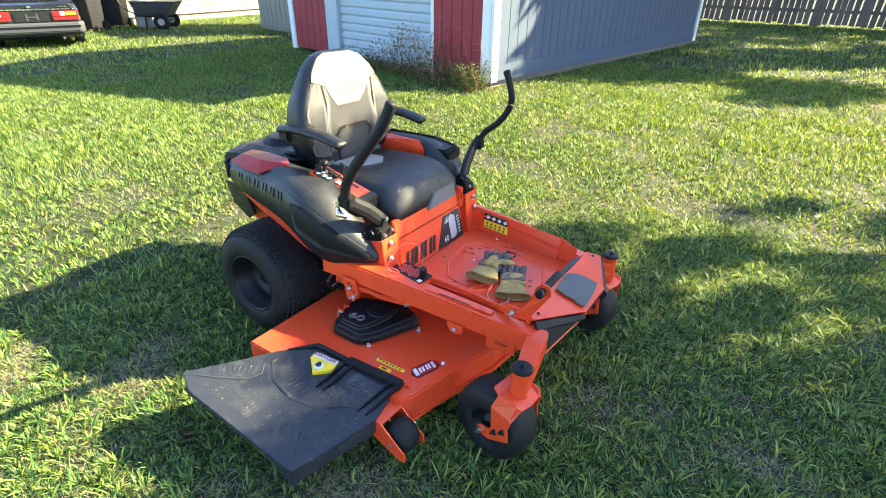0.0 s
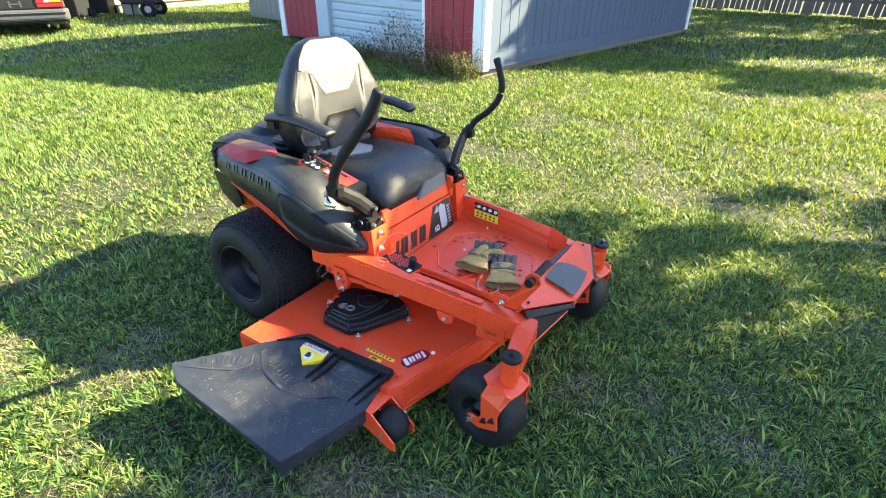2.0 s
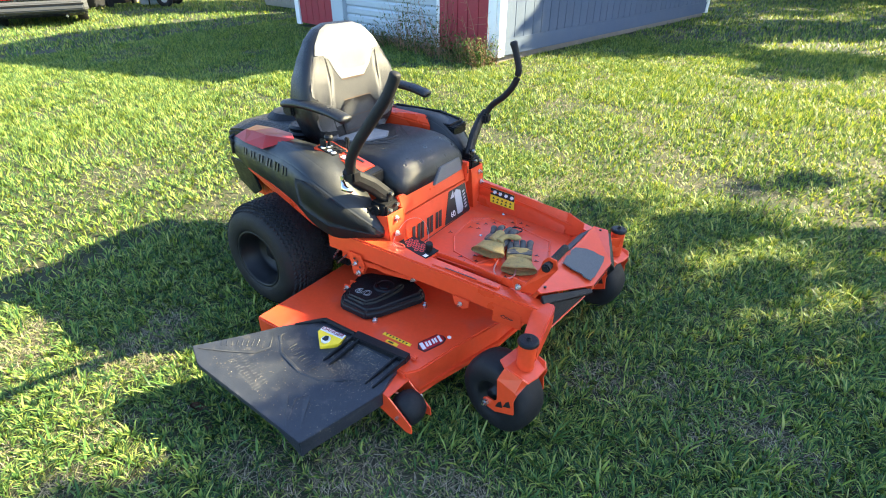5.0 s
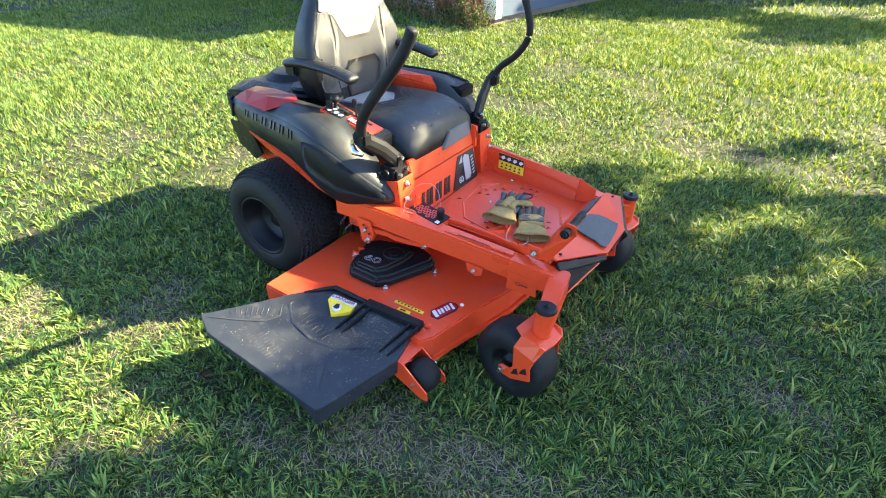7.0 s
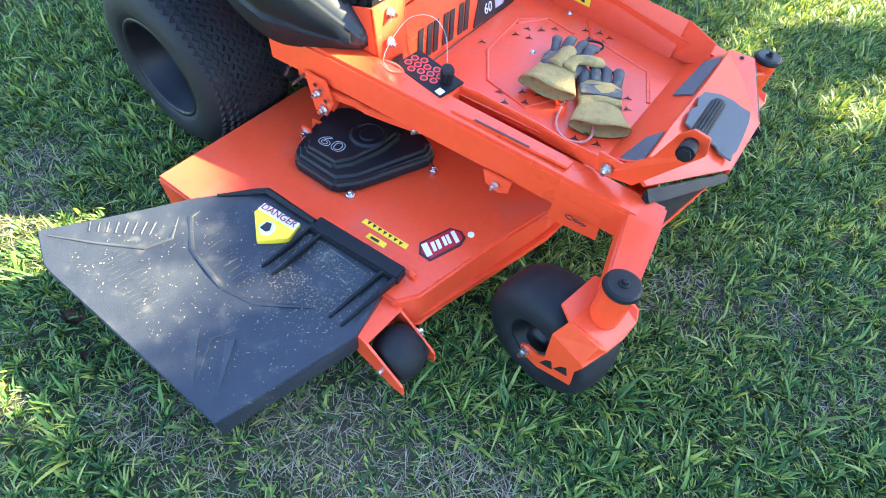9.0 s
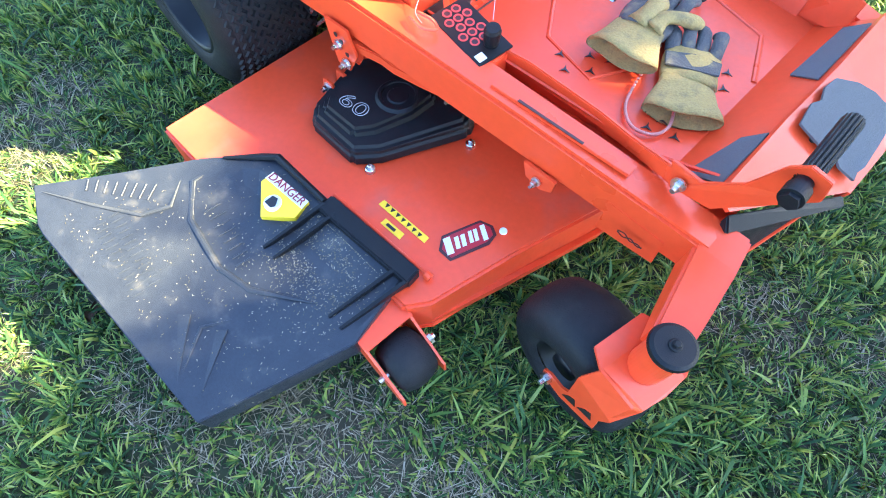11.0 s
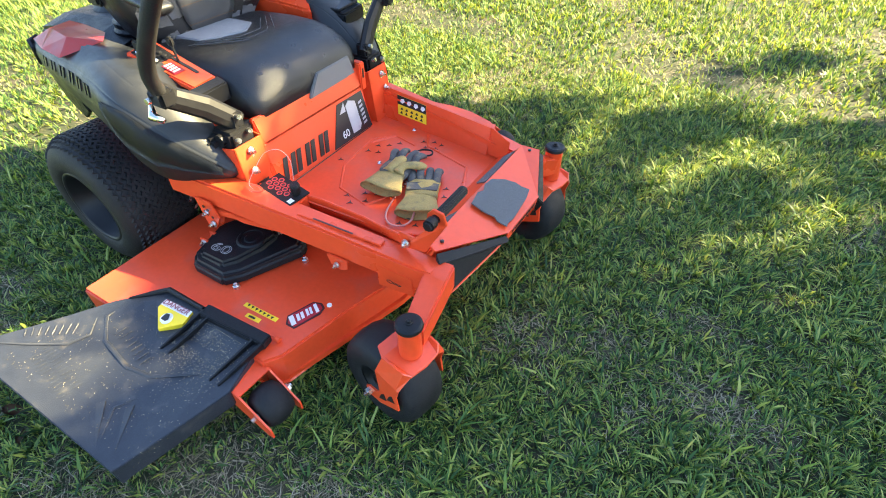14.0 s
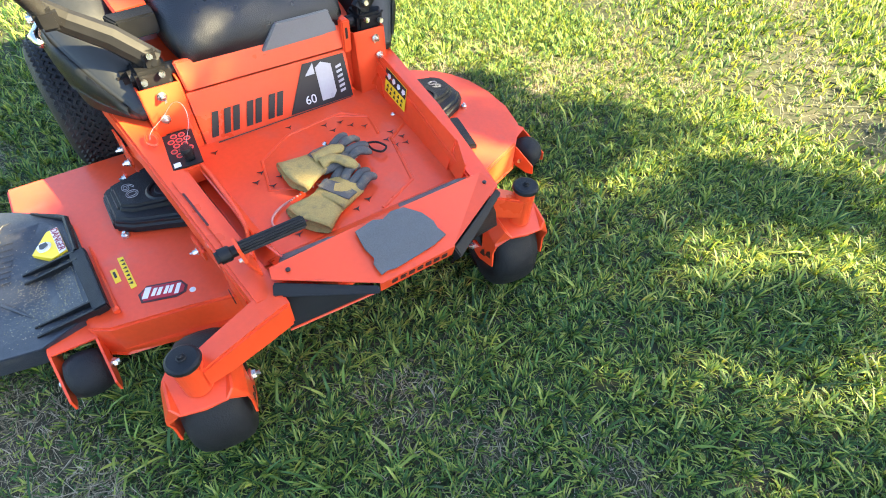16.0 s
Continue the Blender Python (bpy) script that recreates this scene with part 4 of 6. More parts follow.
bm = lathe([(0.075, 0.0), (0.078, 0.02), (0.070, 0.03), (0.072, 0.045), (0.062, 0.055), (0.0, 0.056)], (-0.34, -0.03, 0.60), "Z", 28)
part("filler_cap", bm, PLASTIC, eng, "ribbed black cap")
part("rear_guard", join(plate([(-0.62, -0.235, 0.50), (-0.45, -0.265, 0.51), (-0.40, -0.262, 0.40), (-0.46, -0.255, 0.36), (-0.58, -0.235, 0.40)], 0.012, 0.003)), PLASTIC, mower, "black slotted exhaust guard")
for k in range(4):
    x = -0.575 + 0.035 * k
    part("guard_slot", plate([(x, -0.2455 - 0.17 * (x + 0.575) + 0.003, 0.475), (x + 0.016, -0.2475 - 0.17 * (x + 0.575) + 0.001, 0.478), (x + 0.034, -0.2515 - 0.17 * (x + 0.575) + 0.001, 0.425), (x + 0.018, -0.2495 - 0.17 * (x + 0.575) + 0.001, 0.420)], 0.003), SILVER, mower)

# fenders: long dark mouldings over the rear wheels
FEN = [  # x, inner top (y, z), ridge (y, z), outer top (y, z), outer mid (y, z), outer low (y, z), inner low (y, z)
    (-0.535, (-0.15, 0.630), (-0.22, 0.632), (-0.278, 0.612), (-0.285, 0.585), (-0.285, 0.545), (-0.16, 0.545)),
    (-0.38, (-0.18, 0.652), (-0.26, 0.655), (-0.318, 0.625), (-0.330, 0.585), (-0.322, 0.515), (-0.18, 0.515)),
    (-0.20, (-0.21, 0.660), (-0.28, 0.662), (-0.340, 0.628), (-0.358, 0.580), (-0.350, 0.495), (-0.20, 0.495)),
    (-0.05, (-0.215, 0.660), (-0.32, 0.658), (-0.378, 0.632), (-0.390, 0.580), (-0.380, 0.470), (-0.20, 0.470)),
    (0.06, (-0.22, 0.648), (-0.34, 0.640), (-0.398, 0.612), (-0.412, 0.560), (-0.395, 0.420), (-0.20, 0.420)),
    (0.15, (-0.235, 0.600), (-0.33, 0.590), (-0.385, 0.565), (-0.402, 0.510), (-0.385, 0.385), (-0.21, 0.385)),
    (0.23, (-0.245, 0.520), (-0.31, 0.515), (-0.345, 0.500), (-0.360, 0.465), (-0.345, 0.385), (-0.22, 0.385)),
    (0.315, (-0.255, 0.425), (-0.275, 0.425), (-0.288, 0.420), (-0.292, 0.410), (-0.290, 0.392), (-0.25, 0.392)),
]


def fender_loops(rows=FEN):
    lines = [smooth_line([(r[0], *r[k]) for r in rows], 5) for k in range(1, 7)]
    return [list(loop) for loop in zip(*lines)]


def between(x, k):
    for a, b in zip(FEN, FEN[1:]):
        if a[0] <= x <= b[0]:
            t = (x - a[0]) / (b[0] - a[0])
            return Vector((x, a[k][0] + t * (b[k][0] - a[k][0]), a[k][1] + t * (b[k][1] - a[k][1])))


for s in (1, -1):
    bm = soften(loft(fender_loops()), 0.012, 3, 20)
    bm = bm if s > 0 else mirrored(bm, MID)
    fen = part("fender", bm, FENDER, mower, "dark grey-black moulded fender", True)
    grid, bm = [], bmesh.new()
    for i in range(13):
        x = 0.0 + 0.30 * i / 12
        a, b, c = between(x, 3), between(x, 4), between(x, 5)
        top = a.lerp(b, 0.10 + 0.5 * max(0.0, 1 - i / 4.0))
        row = [top, top.lerp(b, 0.5), b, b.lerp(c, 0.35), b.lerp(c, 0.70 - 0.02 * i)]
        grid.append([bm.verts.new(p + Vector((0, -0.007, 0.001))) for p in row])
    for p, q in zip(grid, grid[1:]):
        for i in range(4):
            bm.faces.new((p[i], p[i + 1], q[i + 1], q[i]))
    bmesh.ops.solidify(bm, geom=bm.faces, thickness=0.010)
    bmesh.ops.recalc_face_normals(bm, faces=bm.faces)
    soften(bm, 0.003, 2, 40)
    part("front_moulding", bm if s > 0 else mirrored(bm, MID), FENDER, fen, "raised smooth moulding", True)
    # bright red panel folded over the rear top
    pts = [(-0.53, -0.145, 0.640), (-0.50, -0.225, 0.645), (-0.505, -0.282, 0.628), (-0.38, -0.322, 0.634), (-0.25, -0.340, 0.637), (-0.165, -0.245, 0.670), (-0.235, -0.195, 0.668), (-0.38, -0.175, 0.662), (-0.30, -0.275, 0.668), (-0.42, -0.250, 0.660)]
    fc = [(0, 1, 9, 7), (1, 2, 3, 9), (3, 4, 8, 9), (4, 5, 8), (5, 6, 8), (6, 7, 9, 8)]
    bm = bmesh.new()
    vv = [bm.verts.new(p) for p in pts]
    for f in fc:
        bm.faces.new([vv[i] for i in f])
    bmesh.ops.solidify(bm, geom=bm.faces, thickness=0.006)
    bmesh.ops.recalc_face_normals(bm, faces=bm.faces)
    part("red_panel", bm if s > 0 else mirrored(bm, MID), RED_PANEL, fen, "glossy red folded panel")
    # dark bars where the maker's name stands
    for k in range(6):
        x = -0.405 + 0.061 * k
        for dx, dz0, dz1 in ((0.0, -0.004, 0.030), (0.022, -0.004, 0.030)):
            a, b = between(x + dx, 4), between(x + dx + 0.011, 4)
            a2, b2 = a.lerp(between(x + dx, 3), 0.62), b.lerp(between(x + dx + 0.011, 3), 0.62)
            o = Vector((0, -0.0035, 0.001))
            bm = plate([a + o, b + o, b2 + o, a2 + o], 0.003)
            part("name_print", bm if s > 0 else mirrored(bm, MID), BLACK, fen)
    bm = plate([(-0.548, -0.245, 0.625), (-0.535, -0.285, 0.620), (-0.500, -0.292, 0.605), (-0.515, -0.290, 0.545), (-0.545, -0.275, 0.540)], 0.010, 0.003)
    part("end_cap", bm if s > 0 else mirrored(bm, MID), PLASTIC, fen)

# control panel on the right fender
con = part("control_panel", slab([(-0.040, -0.262, 0.668), (-0.050, -0.165, 0.672), (0.190, -0.165, 0.616), (0.190, -0.240, 0.610)], 0.02, 0.004), ORANGE, mower, "orange control panel with knobs")


def on_con(x, y, up=0.0):
    return (x, y, 0.668 - 0.243 * (x + 0.040) + 0.04 * (y + 0.262) + up)


part("switch_plate", slab([on_con(-0.028, -0.252, 0.004), on_con(-0.028, -0.180, 0.004), on_con(0.055, -0.180, 0.004), on_con(0.055, -0.252, 0.004)], 0.006, 0.001), PLASTIC, con, "black switch plate with white dials")
for kx, ky, m in ((0.000, -0.215, PLASTIC), (-0.008, -0.238, PLASTIC)):
    kp = on_con(kx, ky, 0.004)
    knob = part("choke_knob" if ky > -0.22 else "throttle_knob", join(lathe([(0.006, 0.0), (0.006, 0.022), (0.016, 0.026), (0.018, 0.038), (0.014, 0.047), (0, 0.048)], kp, "Z", 20)) if ky > -0.22 else moved(cube((-0.016, -0.006, 0.0), (0.016, 0.006, 0.034), 0.004), Matrix.Translation(kp)), m, con, "black push-pull knob")
    part("knob_collar", lathe([(0.0, 0.0), (0.013, 0.0), (0.012, 0.006), (0.007, 0.008)], on_con(kx, ky, 0.003), "Z", 20), CHROME, knob, "chrome collar")
for kx in (0.022, 0.042):
    part("dial", disc(on_con(kx, -0.236, 0.003), 0.010, 0.004), WHITE, con)
    part("key_switch", disc(on_con(kx, -0.204, 0.003), 0.008, 0.006), BLACK_METAL, con)
part("panel_label", slab([on_con(0.070, -0.238, 0.002), on_con(0.070, -0.205, 0.002), on_con(0.120, -0.205, 0.002), on_con(0.120, -0.238, 0.002)], 0.002), MAROON, con, "red and white operating label")
for k in range(4):
    part("label_print", slab([on_con(0.074 + 0.011 * k, -0.234, 0.003), on_con(0.074 + 0.011 * k, -0.212, 0.003), on_con(0.079 + 0.011 * k, -0.212, 0.003), on_con(0.079 + 0.011 * k, -0.234, 0.003)], 0.001), WHITE, con)
part("throttle_slot", slab([on_con(0.055, -0.195, 0.002), on_con(0.055, -0.186, 0.002), on_con(0.150, -0.184, 0.002), on_con(0.150, -0.193, 0.002)], 0.002), BLACK, con)
part("throttle_lever", join(tube([on_con(0.080, -0.190, -0.004), on_con(0.072, -0.190, 0.045)], 0.0035, 8), moved(cube((-0.010, -0.007, 0.0), (0.010, 0.007, 0.024), 0.004), Matrix.Translation(on_con(0.072, -0.190, 0.040)))), BLACK_METAL, con, "black throttle lever")
part("panel_edge", slab([(0.190, -0.27, 0.612), (0.190, -0.16, 0.617), (0.225, -0.16, 0.606), (0.225, -0.25, 0.602)], 0.05, 0.004), PLASTIC, con)

# tray on the left side
tray = part("side_tray", slab([(-0.30, 0.395, 0.625), (-0.30, 0.56, 0.63), (0.0, 0.575, 0.632), (0.175, 0.520, 0.628), (0.165, 0.42, 0.615)], 0.045, 0.006), PLASTIC, mower, "black storage tray with cup holder")
part("tray_floor", slab([(-0.27, 0.415, 0.628), (-0.27, 0.54, 0.633), (0.0, 0.553, 0.635), (0.14, 0.505, 0.631), (0.13, 0.435, 0.620)], 0.004), BLACK, tray)
part("tray_rim", tube([(-0.27, 0.41, 0.632), (-0.27, 0.545, 0.637), (0.0, 0.560, 0.639), (0.15, 0.51, 0.634), (0.14, 0.428, 0.623), (-0.27, 0.41, 0.632)], 0.006, 8), PLASTIC, tray)

part("seat_side", slab([(-0.20, 0.338, 0.650), (-0.20, 0.398, 0.668), (0.02, 0.398, 0.666), (0.08, 0.350, 0.632)], 0.14, 0.006), ORANGE, mower, "orange panel beside the seat")

# seat: base, cushion, back, arm rests
seat_base = part("seat_base", loft([[(x, -0.10, z + 0.06), (x, 0.26, z + 0.06), (x, 0.28, z), (x, -0.12, z)] for x, z in ((-0.28, 0.49), (0.24, 0.455))], 0.006), ORANGE, mower)


def cushion_loop(x, half, z0, z1, crown):
    pts = []
    for k in range(20):
        a = 2 * math.pi * k / 20
        cy, cz = math.cos(a), math.sin(a)
        y = half * math.copysign(abs(cy) ** 0.45, cy)
        z = (z0 + z1) / 2 + (z1 - z0) / 2 * math.copysign(abs(cz) ** 0.68, cz)
        if cz > 0:
            z += crown * (abs(y / half) ** 2.5) - crown * 0.4
        pts.append((x, MID + y, z))
    return pts


bm = loft([cushion_loop(*r) for r in ((-0.245, 0.17, 0.505, 0.570, 0.0), (-0.23, 0.205, 0.495, 0.605, 0.014), (-0.12, 0.238, 0.490, 0.628, 0.028), (0.04, 0.247, 0.480, 0.640, 0.026), (0.14, 0.247, 0.470, 0.646, 0.012), (0.205, 0.244, 0.464, 0.638, 0.004), (0.252, 0.238, 0.464, 0.616, 0.0), (0.284, 0.228, 0.466, 0.586, 0.0), (0.303, 0.208, 0.478, 0.548, 0.0))])
seat = part("seat_cushion", bm, VINYL, mower, "black vinyl seat cushion with grey panels", True)
part("front_panel", plate([(0.316, MID - 0.03, 0.488), (0.308, MID + 0.200, 0.488), (0.303, MID + 0.180, 0.552), (0.311, MID + 0.02, 0.552)], 0.018, 0.003), VINYL_MID, seat, "grey vinyl inset")
part("centre_panel", slab([(-0.19, MID - 0.12, 0.6215), (-0.19, MID + 0.10, 0.6195), (-0.02, MID + 0.09, 0.6315), (0.03, MID + 0.02, 0.6345), (-0.02, MID - 0.11, 0.6325)], 0.012, 0.003), VINYL_GREY, seat, "light grey vinyl centre panel")
for off in (0.0, 0.035, 0.07):
    part("seam", tube([(-0.01, MID - 0.125 - off * 0.6, 0.6365), (0.06 + off, MID - 0.03, 0.6345 + off * 0.05), (0.06 + off, MID + 0.05, 0.6345 + off * 0.05), (-0.01, MID + 0.12 + off * 0.6, 0.6365)], 0.0016, 6), THREAD_GREY, seat)


def back_loop(z, half, xb, depth, wing):
    pts = []
    for k in range(24):
        a = 2 * math.pi * k / 24
        cy, cx = math.cos(a), math.sin(a)
        y = half * math.copysign(abs(cy) ** 0.6, cy)
        x = xb + depth * math.copysign(abs(cx) ** 0.6, cx)
        if cx > 0:
            x += wing * abs(y / half) ** 2.5
        pts.append((x, MID + 0.03 + y, z))
    return pts


BACK = ((0.555, 0.150, -0.217, 0.035, 0.0), (0.585, 0.190, -0.2137, 0.06, 0.015), (0.65, 0.245, -0.2132, 0.07, 0.03), (0.73, 0.278, -0.215, 0.072, 0.034), (0.80, 0.285, -0.218, 0.07, 0.034), (0.87, 0.268, -0.2212, 0.066, 0.028), (0.94, 0.228, -0.2255, 0.06, 0.018), (1.01, 0.178, -0.231, 0.052, 0.008), (1.05, 0.130, -0.2346, 0.04, 0.0), (1.068, 0.080, -0.238, 0.02, 0.0))
back = part("seat_back", loft([back_loop(*r) for r in BACK]), VINYL, mower, "black and grey vinyl seat back", True)


def back_patch(rows, lift, n=8):
    """A panel that follows the front of the seat back: rows of (z, from, to) as shares of the half width."""
    bm, grid = bmesh.new(), []
    for z, a, b in rows:
        for lo, hi in zip(BACK, BACK[1:]):
            if lo[0] <= z <= hi[0]:
                t = (z - lo[0]) / (hi[0] - lo[0])
                _, half, xb, dep, wing = [p + t * (q - p) for p, q in zip(lo, hi)]
        line = []
        for i in range(n + 1):
            u = a + (b - a) * i / n
            cx = (1 - min(abs(u), 0.999) ** (1 / 0.6 * 2)) ** 0.5
            x = xb + dep * cx ** 0.6 + wing * abs(u) ** 2.5 + lift
            line.append(bm.verts.new((x, MID + 0.03 + u * half, z)))
        grid.append(line)
    for p, q in zip(grid, grid[1:]):
        for i in range(n):
            bm.faces.new((p[i], p[i + 1], q[i + 1], q[i]))
    bmesh.ops.solidify(bm, geom=bm.faces, thickness=0.004)
    bmesh.ops.recalc_face_normals(bm, faces=bm.faces)
    return bm


part("head_panel", back_patch([(0.862, -0.30, 0.22), (0.90, -0.44, 0.40), (0.945, -0.60, 0.58), (0.965, -0.92, 0.92), (1.00, -0.95, 0.95), (1.035, -0.95, 0.95), (1.050, -0.95, 0.95), (1.066, -0.90, 0.90)], 0.005), VINYL_GREY, back, "light grey vinyl head panel", True)
part("side_bolster", back_patch([(0.60, -0.90, -0.58), (0.70, -0.93, -0.60), (0.85, -0.93, -0.55), (0.96, -0.93, -0.72)], 0.004), VINYL_DARK_GREY, back, "", True)
part("side_bolster", back_patch([(0.60, 0.58, 0.90), (0.70, 0.60, 0.93), (0.85, 0.55, 0.93), (0.96, 0.72, 0.93)], 0.004), VINYL_DARK_GREY, back, "", True)
part("centre_panel", back_patch([(0.60, -0.55, 0.55), (0.70, -0.57, 0.57), (0.80, -0.54, 0.54), (0.87, -0.52, 0.52), (0.93, -0.62, 0.62), (0.962, -0.70, 0.70)], 0.0025, 12), VINYL_DARK_GREY, back, "charcoal vinyl backrest panel", True)
part("lumbar_panel", back_patch([(0.60, -0.34, 0.34), (0.66, -0.40, 0.40), (0.74, -0.40, 0.40), (0.775, -0.28, 0.28)], 0.006), VINYL_DARK_GREY, back, "", True)
for z in (0.64, 0.70):
    part("seam", back_patch([(z, -0.38, 0.38), (z + 0.003, -0.38, 0.38)], 0.007), THREAD, back)
part("seam", back_patch([(0.775, -0.30, 0.30), (0.779, -0.30, 0.30)], 0.007), THREAD, back)
part("seam", back_patch([(0.857, -0.30, 0.22), (0.861, -0.30, 0.22)], 0.007), THREAD, back)


def arm_rest(y, turn):
    bm = tube(smooth_line([(-0.30, 0, 0.775), (-0.20, 0, 0.790), (-0.06, 0, 0.785), (0.03, 0, 0.770), (0.055, 0, 0.760)], 4), [0.020] + [0.035] * 12 + [0.035, 0.033, 0.028, 0.014], 14, 0.5)
    ob = part("arm_rest", moved(bm, Matrix.Translation((0, y, 0))), VINYL, mower, "padded black arm rest", True)
    part("arm_pivot", cube((-0.30, y - 0.015, 0.73), (-0.24, y + 0.015, 0.785), 0.008), PLASTIC, ob)


arm_rest(MID - 0.242, 0)
arm_rest(MID + 0.290, 0)

# front panel below the seat, and the columns beside it
part("seat_front", plate([(0.318, -0.165, 0.440), (0.318, 0.292, 0.440), (0.300, 0.300, 0.515), (0.300, -0.172, 0.515)], 0.020, 0.004), ORANGE, mower)
part("seat_front_end", cube((0.285, 0.285, 0.425), (0.325, 0.312, 0.520), 0.004), ORANGE, mower)
part("panel_slot", plate([(0.3265, 0.294, 0.468), (0.3265, 0.302, 0.468), (0.3255, 0.302, 0.500), (0.3255, 0.294, 0.500)], 0.002), BLACK, mower)
fp = part("front_panel", plate([(0.352, -0.170, F - 0.002), (0.352, 0.290, F - 0.002), (0.318, 0.290, 0.436), (0.318, -0.170, 0.436)], 0.010, 0.002), ORANGE, mower, "orange front panel with dark and silver decal")


def on_panel(y, z, o=0.002):
    return (0.352 - (z - F) * 0.2446 + o, y, z)


def panel_poly(name, pts, m, o, label=""):
    area = sum(a[0] * b[1] - b[0] * a[1] for a, b in zip(pts, pts[1:] + pts[:1]))
    return part(name, plate([on_panel(y, z, o) for y, z in (pts if area > 0 else pts[::-1])], 0.0015), m, fp, label)


panel_poly("decal", [(0.080, 0.302), (0.150, 0.428), (0.280, 0.428), (0.285, 0.302)], BLACK, 0.0022, "black decal field")
panel_poly("decal", [(0.185, 0.315), (0.185, 0.410), (0.205, 0.422), (0.235, 0.410), (0.235, 0.330), (0.222, 0.315)], SILVER, 0.0034)
panel_poly("decal", [(0.150, 0.395), (0.180, 0.425), (0.180, 0.395)], SILVER, 0.0034)
for k in range(6):
    panel_poly("decal_bar", [(0.248, 0.322 + 0.014 * k), (0.248, 0.329 + 0.014 * k), (0.266, 0.333 + 0.014 * k), (0.266, 0.326 + 0.014 * k)], SILVER, 0.0034)
# slanting dark strokes where the model name stands
for y in (-0.150, -0.116, -0.091, -0.052, -0.027, 0.012, 0.037):
    panel_poly("name_print", [(y, 0.312), (y + 0.018, 0.312), (y + 0.040, 0.376), (y + 0.022, 0.376)], BLACK, 0.0030)
lettering("60", 0.036, WHITE, frame_at(on_panel(0.150, 0.328, 0.0038), (0, 1, 0), (-0.24, 0, 1)) @ pose(0, 0, 0), fp, "number_print")


def column(y0, y1, tall):
    bm = join(plate([(0.352, y0, F - 0.01), (0.352, y1, F - 0.01), (0.330, y1, tall), (0.330, y0, tall)], 0.006, 0.001),
              plate([(0.352, y0, F - 0.01), (0.330, y0, tall), (0.20, y0, tall - 0.03), (0.22, y0, F - 0.01)], 0.005, 0.001),
              plate([(0.352, y1, F - 0.01), (0.330, y1, tall), (0.20, y1, tall + 0.01), (0.22, y1, F - 0.01)], 0.005, 0.001))
    return part("lever_column", bm, ORANGE, mower, "orange column with two zinc bolts")


col_r = column(-0.275, -0.180, 0.480)
col_l = column(0.318, 0.415, 0.480)
bolt((0.335, -0.228, 0.457), "X", col_r, 0.008)
bolt((0.345, -0.240, 0.402), "X", col_r, 0.008)
bolt((0.335, 0.386, 0.452), "X", col_l, 0.008)
bolt((0.344, 0.392, 0.402), "X", col_l, 0.008)
part("column_hole", plate([(0.3535, -0.255, 0.335), (0.3535, -0.205, 0.335), (0.3505, -0.205, 0.362), (0.3505, -0.255, 0.362)], 0.002), BLACK, col_r)

# lever linkages and steering levers


def linkage(s):
    f = (lambda p: p) if s > 0 else (lambda p: (p[0], 2 * MID - p[1], p[2]))
    def b(bm):
        return bm if s > 0 else mirrored(bm, MID)
    box = part("lever_linkage", b(join(cube((0.235, -0.265, 0.42), (0.315, -0.185, 0.515), 0.008), cube((0.255, -0.235, 0.50), (0.300, -0.195, 0.555), 0.006), tube([(0.275, -0.275, 0.49), (0.275, -0.165, 0.49)], 0.018, 14), tube([(0.30, -0.26, 0.47), (0.30, -0.19, 0.47)], 0.013, 12), cube((0.21, -0.30, 0.45), (0.27, -0.255, 0.50), 0.01))), BLACK_METAL, mower, "black lever pivot with springs")
    for x, y, z in ((0.300, -0.215, 0.545), (0.320, -0.250, 0.495), (0.318, -0.205, 0.505), (0.322, -0.225, 0.440)):
        part("bolt", b(tube([(x, y, z), (x + 0.012, y - 0.002, z + 0.002)], 0.0075, 8)), STEEL, box)
    lever = part("steering_lever", b(tube([(0.285, -0.205, 0.520), (0.265, -0.275, 0.590), (0.252, -0.345, 0.640), (0.262, -0.385, 0.685)], [0.030, 0.031, 0.028, 0.023], 10, 0.6, (1, 0, 0))), BLACK_METAL, mower, "black steering lever swung outward")
    grip = smooth_line([(0.262, -0.372, 0.660), (0.285, -0.395, 0.720), (0.330, -0.405, 0.790), (0.400, -0.405, 0.880), (0.445, -0.395, 0.945), (0.470, -0.388, 0.995), (0.480, -0.386, 1.025)] if s > 0 else [(0.262, -0.372, 0.660), (0.29, -0.385, 0.715), (0.355, -0.385, 0.770), (0.400, -0.385, 0.830), (0.415, -0.382, 0.890), (0.400, -0.380, 0.950), (0.380, -0.378, 1.005)], 5)
    part("grip", b(tube(grip, [0.018 if s > 0 else 0.0145] * (len(grip) - 3) + [0.018 if s > 0 else 0.016, 0.017, 0.012], 14)), RUBBER, lever, "black foam lever grip", True)
    part("lever_clamp", b(cube((0.235, -0.395, 0.635), (0.290, -0.350, 0.680), 0.008)), BLACK_METAL, lever)
    part("clamp_bolt", b(tube([(0.250, -0.398, 0.655), (0.250, -0.408, 0.655)], 0.008, 8)), STEEL, lever)
    if s > 0:
        part("chrome_latch", tube([(0.235, -0.392, 0.640), (0.262, -0.412, 0.622), (0.290, -0.405, 0.615)], [0.006, 0.012, 0.007], 10), CHROME, lever, "chrome latch", True)


linkage(1)
linkage(-1)

RING = mat("bright_red_print", (0.62, 0.06, 0.05), 0.4)
